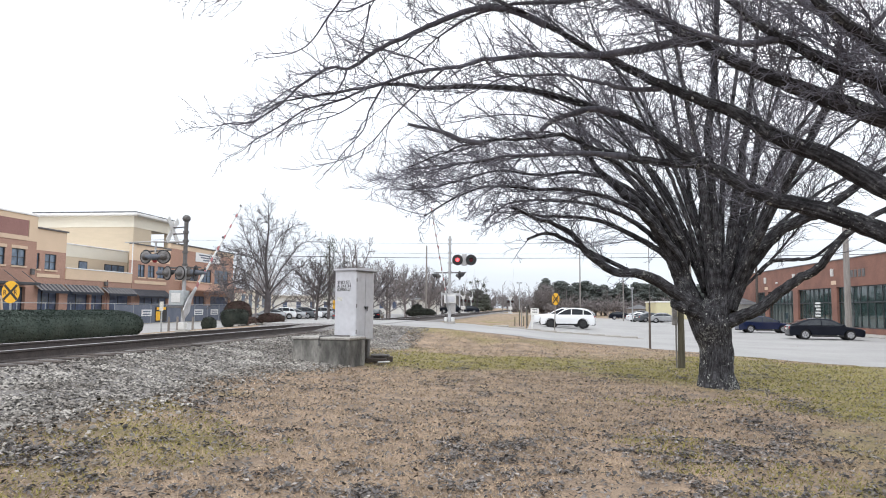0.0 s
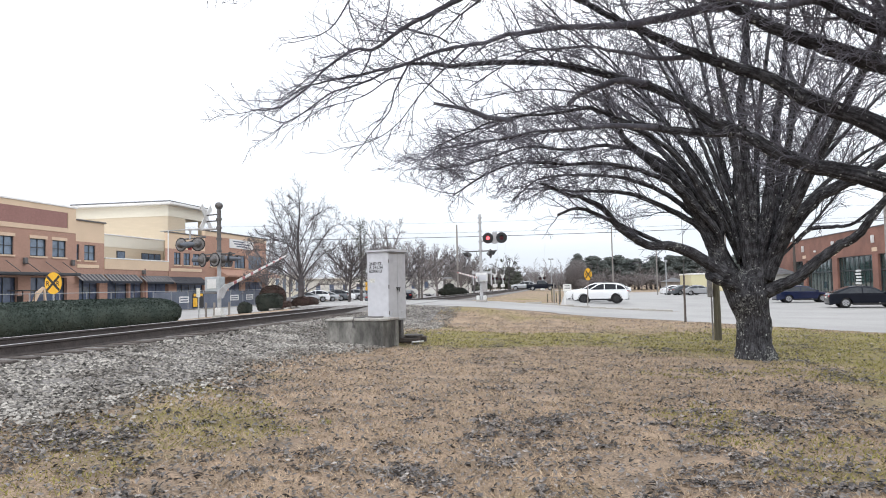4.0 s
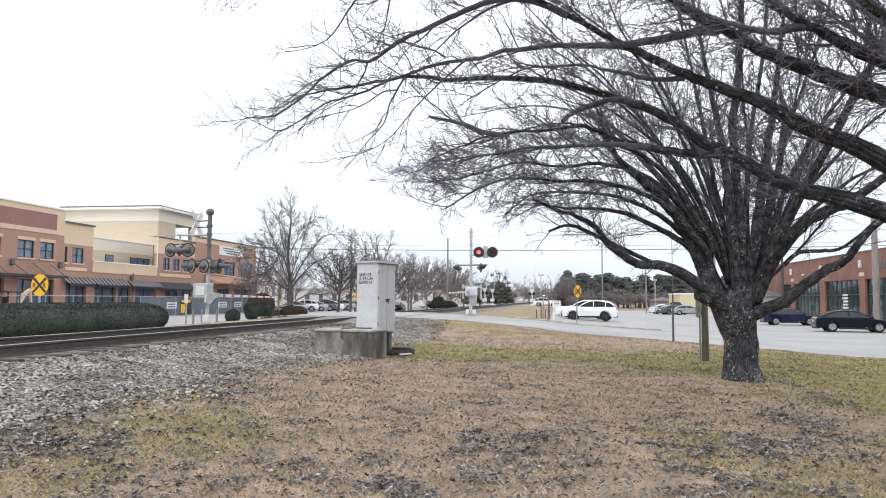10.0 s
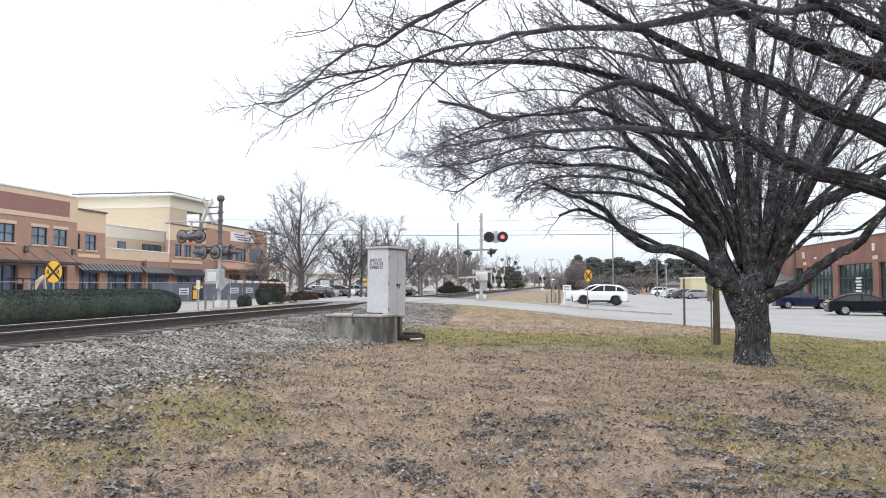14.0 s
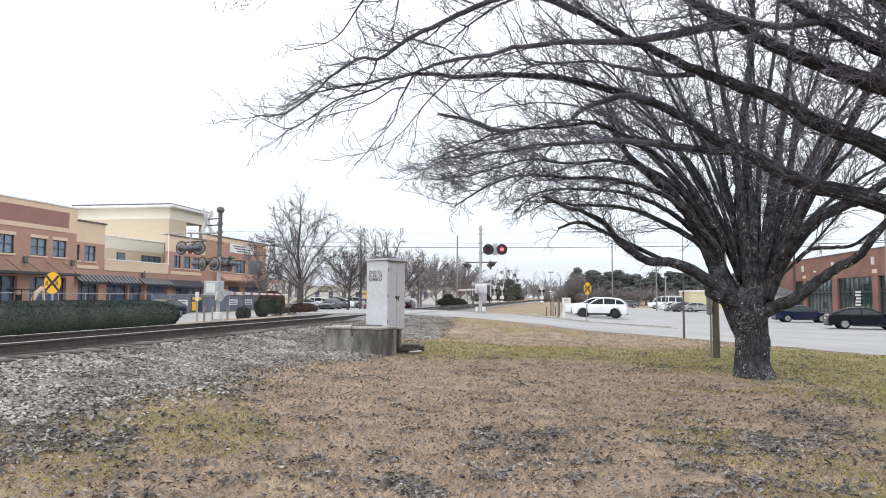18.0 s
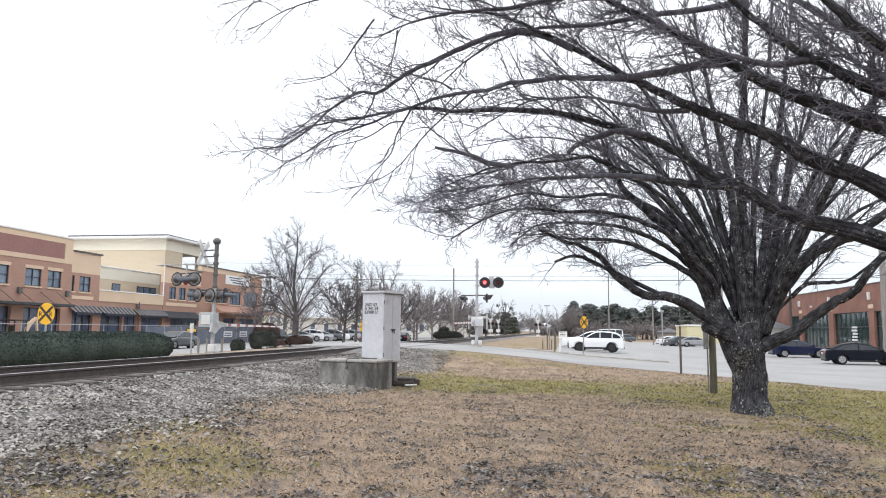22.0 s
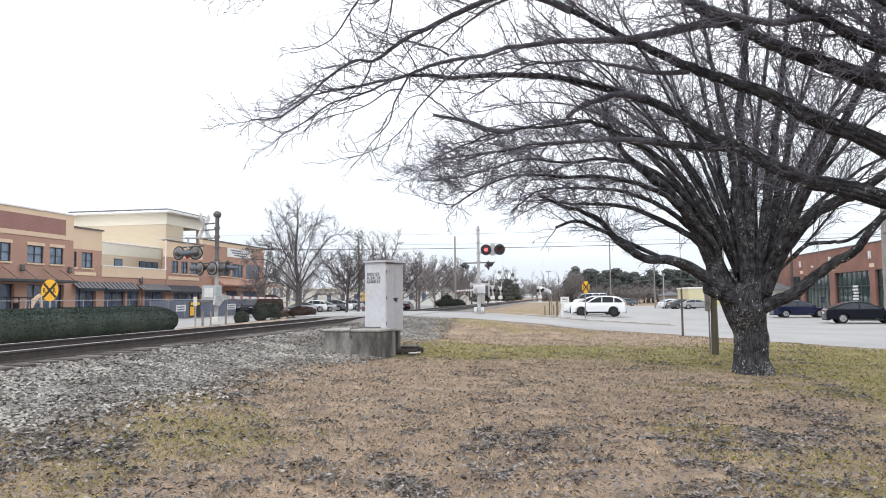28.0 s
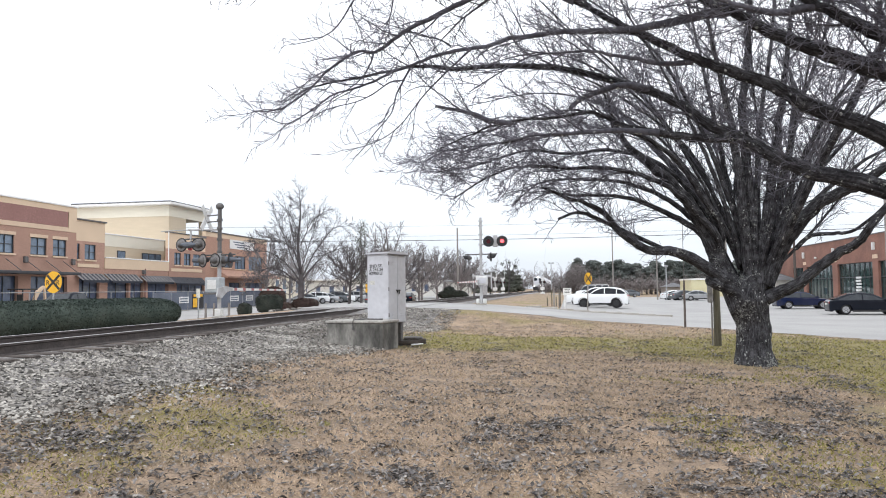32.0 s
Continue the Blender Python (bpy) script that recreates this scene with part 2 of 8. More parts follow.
M = dict(
    grass=ground_mat(),
    blade=mat("dry_grass_blades", (0.48, 0.37, 0.262), (0.33, 0.255, 0.175), scale=0.8, rough=0.9, each=0.45, spec=0.15),
    moss=mat("green_grass_blades", (0.21, 0.205, 0.045), (0.30, 0.26, 0.09), scale=1.2, rough=0.9, each=0.4, spec=0.15),
    leaf=mat("dead_leaves", (0.070, 0.064, 0.064), (0.27, 0.245, 0.225), scale=9.0, rough=0.7, each=0.7, spec=0.4),
    stone=mat("ballast_stone", (0.345, 0.325, 0.295), (0.165, 0.150, 0.134), scale=1.2, rough=0.9, each=0.75, spec=0.2, bump=0.3),
    gravel=mat("ballast_bed", (0.25, 0.235, 0.225), (0.12, 0.11, 0.105), scale=9, rough=0.95, bump=1.0, bump_scale=30, detail_scale=22, detail_amount=0.45),
    asphalt=mat("worn_asphalt", (0.365, 0.357, 0.347), (0.30, 0.294, 0.286), scale=0.25, rough=0.9, bump=0.15, bump_scale=120, detail_scale=60, detail_amount=0.12),
    concrete=mat("concrete", (0.46, 0.44, 0.41), (0.36, 0.34, 0.31), scale=1.2, rough=0.9, bump=0.2, detail_scale=30, detail_amount=0.12),
    vault=mat("stained_concrete", (0.31, 0.298, 0.272), (0.085, 0.082, 0.075), scale=2.2, rough=0.95, bump=0.4, bump_scale=25, stretch=(1, 1, 0.45), detail_scale=18, detail_amount=0.3),
    lid=mat("concrete_lid", (0.42, 0.40, 0.37), (0.30, 0.285, 0.26), scale=3, rough=0.95, bump=0.3),
    cabinet=mat("grey_enamel", (0.60, 0.60, 0.63), (0.54, 0.54, 0.57), scale=1.5, rough=0.55, detail_scale=8, detail_amount=0.06),
    white=mat("white_paint", (0.74, 0.74, 0.73), (0.62, 0.61, 0.59), scale=3, rough=0.6, detail_amount=0.1),
    silver=mat("aluminium_paint", (0.52, 0.52, 0.53), (0.38, 0.37, 0.37), scale=3, rough=0.5, metal=0.2, detail_amount=0.15),
    gatebox=mat("pale_blue_grey_enamel", (0.46, 0.49, 0.51), (0.38, 0.40, 0.41), scale=4, rough=0.6, detail_amount=0.15),
    hood=mat("blue_grey_hood_paint", (0.125, 0.14, 0.17), (0.085, 0.095, 0.115), scale=4, rough=0.6),
    oldsteel=mat("weathered_steel", (0.17, 0.165, 0.165), (0.11, 0.10, 0.095), scale=5, rough=0.7, metal=0.2),
    midsteel=mat("dull_grey_steel", (0.27, 0.26, 0.26), (0.19, 0.18, 0.175), scale=5, rough=0.65, metal=0.1),
    black=mat("black_paint", (0.018, 0.018, 0.02), (0.03, 0.028, 0.028), scale=4, rough=0.6),
    lettering=mat("black_lettering", (0.015, 0.015, 0.016), rough=0.7),
    stripe=mat("faded_red_stripe", (0.42, 0.15, 0.15), (0.36, 0.13, 0.13), rough=0.6),
    teal=glass("teal_storefront_glass", (0.026, 0.046, 0.045), rough=0.04),
    red=mat("red_reflective", (0.50, 0.03, 0.03), (0.40, 0.03, 0.03), rough=0.5),
    yellow=mat("yellow_sign", (0.85, 0.47, 0.02), (0.76, 0.41, 0.02), scale=3, rough=0.5, detail_amount=0.05),
    lens=mat("dark_red_lens", (0.13, 0.012, 0.018), rough=0.2),
    lit=glow("lit_red_lens", (1.0, 0.09, 0.10), 2.6),
    railhead=mat("polished_rail_head", (0.50, 0.48, 0.47), (0.40, 0.38, 0.37), scale=3, rough=0.35, metal=0.8),
    rail=mat("rusty_rail", (0.080, 0.066, 0.060), (0.058, 0.048, 0.045), scale=6, rough=0.85),
    tie=mat("weathered_tie", (0.115, 0.096, 0.085), (0.062, 0.052, 0.046), scale=6, rough=0.95, bump=0.5, each=0.3, stretch=(0.4, 6, 3)),
    bark=bark_mat("dark_bark", 0.055, 18),
    trunkbark=bark_mat("lichened_bark", 0.12, 24),
    # smooth grey of young bark, paled further: glare of the sky put into the colour
    glare_youngbark=mat("young_grey_glare_bark", (0.126, 0.123, 0.145), (0.074, 0.073, 0.087), scale=5, rough=0.9, bump=0.4, detail_scale=22, detail_amount=0.3, spec=0.2),
    # the sky's glow round thin twigs is painted in as violet-grey
    twig=mat("twig_glare_bark", (0.172, 0.166, 0.194), (0.112, 0.108, 0.128), scale=3, rough=0.9, each=0.3, spec=0.2),
    lichen=mat("pale_lichen", (0.42, 0.43, 0.41), (0.20, 0.205, 0.195), scale=14, rough=0.95),
    greybark=mat("grey_bark", (0.135, 0.123, 0.126), (0.090, 0.082, 0.085), scale=3, spec=0.12, rough=0.95, each=0.2),
    # bare twigs, with the paleness of distance haze put into the colour
    brush=mat("hazed_bare_brush", (0.24, 0.217, 0.213), (0.175, 0.158, 0.156), scale=2, spec=0.12, rough=0.95, each=0.3),
    hedge=mat("hedge_leaves", (0.044, 0.060, 0.051), (0.074, 0.091, 0.076), scale=0.9, spec=0.12, rough=0.7, each=0.3),
    shrub=mat("dark_shrub_leaves", (0.026, 0.032, 0.026), (0.042, 0.044, 0.036), scale=3, spec=0.12, rough=0.7, each=0.5),
    redshrub=mat("red_brown_shrub", (0.070, 0.042, 0.038), (0.048, 0.038, 0.030), scale=4, spec=0.12, rough=0.8, each=0.5),
    # needles paled and greyed: distance haze is painted into the colour
    pine=mat("hazed_pine_needles", (0.115, 0.130, 0.122), (0.145, 0.157, 0.146), scale=0.4, spec=0.12, rough=0.9, each=0.3),
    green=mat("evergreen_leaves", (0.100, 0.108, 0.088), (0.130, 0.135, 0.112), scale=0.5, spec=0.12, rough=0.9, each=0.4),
    wood=mat("weathered_wood", (0.135, 0.122, 0.085), (0.085, 0.076, 0.054), scale=3, rough=0.9, bump=0.4, stretch=(4, 4, 0.4), detail_scale=12),
    greywood=mat("grey_pole_wood", (0.30, 0.275, 0.255), (0.22, 0.20, 0.185), scale=3, rough=0.9, stretch=(4, 4, 0.4)),
    brick_a=brick_mat("red_brown_brick", (0.455, 0.278, 0.212), (0.425, 0.258, 0.197), (0.75, 0.7, 0.66)),
    brick_d=brick_mat("dark_brick_panel", (0.335, 0.180, 0.158), (0.315, 0.168, 0.148), (0.75, 0.7, 0.66)),
    brick_o=brick_mat("orange_brick", (0.475, 0.285, 0.210), (0.44, 0.265, 0.195), (0.75, 0.7, 0.66)),
    brick_r=brick_mat("old_red_brick", (0.30, 0.150, 0.112), (0.22, 0.112, 0.086), (0.6, 0.55, 0.5)),
    tan=mat("tan_stucco", (0.71, 0.54, 0.385), (0.67, 0.51, 0.36), scale=0.5, rough=0.9, detail_amount=0.06),
    limestone=mat("pale_band_stone", (0.68, 0.51, 0.37), (0.62, 0.465, 0.335), scale=1, rough=0.9, detail_amount=0.08),
    cream=mat("cream_siding", (0.78, 0.73, 0.61), (0.745, 0.695, 0.58), scale=0.5, rough=0.8, detail_amount=0.05, stretch=(1, 1, 8)),
    creamd=mat("tan_siding", (0.62, 0.52, 0.385), (0.585, 0.49, 0.36), scale=0.5, rough=0.8, detail_amount=0.07, stretch=(1, 1, 8)),
    palegrey=mat("pale_grey_siding", (0.76, 0.72, 0.61), (0.72, 0.68, 0.575), scale=0.5, rough=0.8, detail_amount=0.05),
    trim=mat("white_trim", (0.80, 0.79, 0.77), (0.74, 0.73, 0.71), scale=2, rough=0.6, detail_amount=0.05),
    offwhite=mat("offwhite_stucco", (0.69, 0.675, 0.635), (0.62, 0.605, 0.565), scale=0.4, rough=0.85, detail_amount=0.06),
    yellowwall=mat("pale_yellow_metal", (0.62, 0.57, 0.36), (0.57, 0.525, 0.33), scale=0.4, rough=0.6, detail_amount=0.06),
    roofing=mat("grey_shingles", (0.15, 0.15, 0.155), (0.10, 0.10, 0.105), scale=2, rough=0.95, detail_amount=0.25),
    darkmetal=mat("dark_metal", (0.040, 0.042, 0.048), (0.06, 0.062, 0.068), scale=2, rough=0.45, metal=0.3),
    awning=mat("dark_awning_metal", (0.018, 0.022, 0.034), (0.028, 0.032, 0.045), scale=1, rough=0.5, metal=0.2),
    # blue of the reflected sky is painted into this pane's base colour
    glass=glass("sky_tinted_window_glass", (0.125, 0.165, 0.22)),
    shopglass=glass("storefront_glass", (0.080, 0.100, 0.150), rough=0.03),
    carglass=mat("car_glass", (0.026, 0.031, 0.038), (0.040, 0.046, 0.053), rough=0.04, spec=0.4),
    tint=mat("tinted_car_glass", (0.012, 0.014, 0.019), (0.020, 0.023, 0.028), rough=0.06, spec=0.25),
    rubber=mat("tyre_rubber", (0.014, 0.014, 0.015), rough=0.85),
    alloy=mat("alloy_rim", (0.45, 0.45, 0.46), (0.35, 0.35, 0.36), rough=0.35, metal=0.7),
    darkrim=mat("black_rim", (0.02, 0.02, 0.022), rough=0.4),
    carwhite=mat("white_car_paint", (0.78, 0.79, 0.80), (0.74, 0.75, 0.76), scale=1, rough=0.22, detail_amount=0.02),
    carblack=mat("black_car_paint", (0.008, 0.010, 0.016), (0.011, 0.013, 0.020), scale=1, rough=0.12, spec=0.14, detail_amount=0.02),
    carblue=mat("navy_car_paint", (0.008, 0.013, 0.042), (0.011, 0.017, 0.052), scale=1, rough=0.10, detail_amount=0.02),
    carsilver=mat("silver_car_paint", (0.42, 0.43, 0.44), (0.38, 0.39, 0.40), scale=1, rough=0.25, metal=0.5, detail_amount=0.02),
    cargrey=mat("grey_car_paint", (0.13, 0.14, 0.15), (0.11, 0.12, 0.13), scale=1, rough=0.25, metal=0.3, detail_amount=0.02),
    cartan=mat("tan_car_paint", (0.30, 0.22, 0.15), (0.26, 0.19, 0.13), scale=1, rough=0.3, metal=0.3, detail_amount=0.02),
    tail=mat("red_tail_lamp", (0.32, 0.015, 0.015), rough=0.2),
    headlamp=mat("clear_head_lamp", (0.30, 0.31, 0.33), rough=0.12),
    trainlamp=glow("lit_train_lamp", (1.0, 0.97, 0.88), 5.0),
    plastic=mat("dark_trim_plastic", (0.022, 0.022, 0.023), rough=0.7),
    mesh=mat("dark_screen_cloth", (0.115, 0.13, 0.17), (0.15, 0.165, 0.205), scale=0.8, rough=0.9),
    galv=mat("galvanised_pipe", (0.42, 0.43, 0.44), (0.34, 0.35, 0.36), scale=3, rough=0.5, metal=0.5),
    sticker=mat("pale_sticker", (0.66, 0.65, 0.60), (0.60, 0.59, 0.54), scale=8, rough=0.7),
    bar=mat("pale_lettering_bar", (0.75, 0.75, 0.74), rough=0.8),
)

# ---------------------------------------------------------------- mesh tools


class Shape:
    """Collects the corners and faces of one mesh."""

    def __init__(self):
        self.v, self.f = [], []

    def add(self, verts, faces):
        k = len(self.v)
        self.v.extend(verts)
        self.f.extend([tuple(i + k for i in q) for q in faces])
        return self

    def box(self, x0, y0, z0, x1, y1, z1, c=0.0):
        c = min(c, 0.45 * (x1 - x0), 0.45 * (y1 - y0), 0.45 * (z1 - z0))
        if c <= 0:
            return self.add([(x0, y0, z0), (x1, y0, z0), (x1, y1, z0), (x0, y1, z0), (x0, y0, z1), (x1, y0, z1), (x1, y1, z1), (x0, y1, z1)],
                            [(3, 2, 1, 0), (4, 5, 6, 7), (0, 1, 5, 4), (1, 2, 6, 5), (2, 3, 7, 6), (3, 0, 4, 7)])
        vs = []
        for a in (0, 1):
            for b in (0, 1):
                for d in (0, 1):
                    X, Y, Z = (x0, x1)[a], (y0, y1)[b], (z0, z1)[d]
                    i, j, k = c * (1 - 2 * a), c * (1 - 2 * b), c * (1 - 2 * d)
                    vs += [(X, Y + j, Z + k), (X + i, Y, Z + k), (X + i, Y + j, Z)]
        def q(a, b, d, s):
            return (a * 4 + b * 2 + d) * 3 + s
        fs = [(q(0, 0, 0, 0), q(0, 0, 1, 0), q(0, 1, 1, 0), q(0, 1, 0, 0)), (q(1, 0, 0, 0), q(1, 1, 0, 0), q(1, 1, 1, 0), q(1, 0, 1, 0)),
              (q(0, 0, 0, 1), q(1, 0, 0, 1), q(1, 0, 1, 1), q(0, 0, 1, 1)), (q(0, 1, 0, 1), q(0, 1, 1, 1), q(1, 1, 1, 1), q(1, 1, 0, 1)),
              (q(0, 0, 0, 2), q(0, 1, 0, 2), q(1, 1, 0, 2), q(1, 0, 0, 2)), (q(0, 0, 1, 2), q(1, 0, 1, 2), q(1, 1, 1, 2), q(0, 1, 1, 2))]
        for a in (0, 1):
            for b in (0, 1):
                fs.append((q(a, b, 0, 0), q(a, b, 1, 0), q(a, b, 1, 1), q(a, b, 0, 1)))
                fs.append((q(a, 0, b, 0), q(a, 1, b, 0), q(a, 1, b, 2), q(a, 0, b, 2)))
                fs.append((q(0, a, b, 1), q(1, a, b, 1), q(1, a, b, 2), q(0, a, b, 2)))
                for d in (0, 1):
                    fs.append((q(a, b, d, 0), q(a, b, d, 1), q(a, b, d, 2)))
        return self.add(vs, fs)

    def tube(self, pts, radii, n=8, cap=True):
        pts = [Vector(p) for p in pts]
        if not hasattr(radii, "__len__"):
            radii = [radii] * len(pts)
        vs, fs = [], []
        side = None
        for i, p in enumerate(pts):
            t = (pts[min(i + 1, len(pts) - 1)] - pts[max(i - 1, 0)]).normalized()
            if side is None:
                side = t.orthogonal().normalized()
            side = (side - t * side.dot(t))
            side = side.normalized() if side.length > 1e-6 else t.orthogonal().normalized()
            up = t.cross(side)
            for k in range(n):
                a = 2 * math.pi * k / n
                q = p + (side * math.cos(a) + up * math.sin(a)) * radii[i]
                vs.append((q.x, q.y, q.z))
        for i in range(len(pts) - 1):
            for k in range(n):
                a, b = i * n + k, i * n + (k + 1) % n
                fs.append((a, b, b + n, a + n))
        if cap:
            fs.append(tuple(range(n - 1, -1, -1)))
            fs.append(tuple(range((len(pts) - 1) * n, len(pts) * n)))
        return self.add(vs, fs)

    def cyl(self, p0, p1, r0, r1=None, n=12):
        return self.tube([p0, p1], [r0, r0 if r1 is None else r1], n)

    def prism(self, outline, axis, a, b):
        """A flat outline, drawn in the two other axes, drawn out along an axis from a to b."""
        def at(u, w, d):
            return {"x": (d, u, w), "y": (u, d, w), "z": (u, w, d)}[axis]
        n = len(outline)
        vs = [at(u, w, a) for u, w in outline] + [at(u, w, b) for u, w in outline]
        fs = [tuple(range(n - 1, -1, -1)), tuple(range(n, 2 * n))] + [(i, (i + 1) % n, n + (i + 1) % n, n + i) for i in range(n)]
        return self.add(vs, fs)

    def loft(self, rings, closed=True):
        n = len(rings[0])
        vs = [tuple(p) for ring in rings for p in ring]
        fs = [(i * n + k, i * n + (k + 1) % n, (i + 1) * n + (k + 1) % n, (i + 1) * n + k) for i in range(len(rings) - 1) for k in range(n)]
        if closed:
            fs += [tuple(range(n - 1, -1, -1)), tuple(range((len(rings) - 1) * n, len(rings) * n))]
        return self.add(vs, fs)

    def ball(self, x, y, z, rx, ry, rz, n=12, m=8):
        rings = []
        for i in range(1, m):
            a = math.pi * i / m
            rings.append([(x + rx * math.sin(a) * math.cos(2 * math.pi * k / n), y + ry * math.sin(a) * math.sin(2 * math.pi * k / n), z - rz * math.cos(a)) for k in range(n)])
        return self.loft(rings)

    def moved(self, m):
        self.v = [tuple(m @ Vector(p)) for p in self.v]
        return self


def fresh(name, shape, material, smooth=False):
    me = bpy.data.meshes.new(name)
    me.from_pydata(shape.v, [], shape.f)
    bm = bmesh.new()
    bm.from_mesh(me)
    if len(shape.f) < 20000:
        bmesh.ops.recalc_face_normals(bm, faces=bm.faces)
    for q in bm.faces:
        q.smooth = smooth
    bm.to_mesh(me)
    bm.free()
    me.materials.append(material)
    return new(name, me)


def soft(ob, degrees=38):
    """Soft shading with creases where faces meet at a sharper angle."""
    for q in ob.data.polygons:
        q.use_smooth = True
    ob.data.set_sharp_from_angle(angle=radians(degrees))
    return ob


def part(name, shape, material, parent, label="", smooth=False):
    ob = fresh(name, shape, material, smooth)
    ob.parent = parent
    if label:
        ob["label"] = label
    return ob


def thing(name, label, category, m=None, group="", kind=""):
    ob = new(name)
    ob.empty_display_size = 0.2
    if m is not None:
        ob.matrix_basis = m
    return tagged(ob, label, category, group, kind)


def sheet(name, shape, material, label, kind="structure", category="", smooth=False):
    return tagged(fresh(name, shape, material, smooth), label, category, "", kind)


def lerp_at(points, x):
    if x <= points[0][0]:
        return points[0][1]
    for (a, p), (b, q) in zip(points, points[1:]):
        if x <= b:
            k = (x - a) / (b - a)
            return p + (q - p) * k
    return points[-1][1]


def ease(a, b, x):
    k = min(1.0, max(0.0, (x - a) / (b - a)))
    return k * k * (3 - 2 * k)


# ---------------------------------------------------------------- lie of the land
# x runs across the railway, y along it, the camera stands at the origin.
RAIL_NEAR, RAIL_FAR, RAIL_Z = -8.5, -10.0, 0.84
LAWN = ((-60, -0.22), (-19, -0.2), (-16.4, 0.42), (-13, 0.48), (-11.3, 0.56), (-10.9, 0.625), (-8.35, 0.63), (-7.95, 0.605), (-7.5, 0.51), (-6.0, 0.28), (-4.5, 0.15), (-2, 0.0), (3, -0.08), (10, -0.28), (15, -0.38), (60, -0.4))
GRADE = ((-60, -0.22), (-21, -0.2), (-16, 0.45), (-11.5, 0.80), (-7, 0.80), (-4, 0.68), (-1.4, 0.46), (1, 0.22), (4.5, 0.0), (10, -0.28), (14, -0.38), (60, -0.4))
FARSIDE = ((-60, -0.22), (-19, -0.2), (-16, 0.4), (-13, 0.48), (-11.0, 0.60), (-7.6, 0.60), (-6.2, 0.5), (-4, 0.48), (-1.4, 0.36), (1, 0.06), (4.5, -0.12), (10, -0.30), (14, -0.38), (60, -0.4))
ROAD_Y0, ROAD_Y1 = 30.5, 40.6


def road_edge(x):
    """The near edge of the street, which widens towards the car park."""
    return lerp_at(((-4, 30.5), (4, 29.9), (7, 28.6), (11, 26.2), (16, 23.6), (24, 20.0), (60, 10.0)), x)


def land(x, y):
    lawn, road, far = lerp_at(LAWN, x), lerp_at(GRADE, x), lerp_at(FARSIDE, x)
    edge = road_edge(x)
    a = ease(edge - 5.0, edge - 0.3, y)
    z = lawn + (road - lawn) * a
    b = ease(ROAD_Y1 + 0.3, ROAD_Y1 + 4, y)
    return z + (far - z) * b


def steps(a, b, s):
    n = max(1, round((b - a) / s))
    return [a + (b - a) * i / n for i in range(n + 1)]


def land_sheet(x0, x1, y0, y1, s, lift, test=None, rough=0.0):
    """A sheet that follows the land, lifted a little over it."""
    sh = Shape()
    xs, ys = steps(x0, x1, s), steps(y0, y1, s)
    sh.v = [(x, y, land(x, y) + lift + (rough * noise.noise((x * 1.3, y * 1.3, 0)) if rough else 0)) for y in ys for x in xs]
    w = len(xs)
    for j in range(len(ys) - 1):
        for i in range(w - 1):
            if test is None or test((xs[i] + xs[i + 1]) / 2, (ys[j] + ys[j + 1]) / 2):
                sh.f.append((j * w + i, j * w + i + 1, (j + 1) * w + i + 1, (j + 1) * w + i))
    return sh


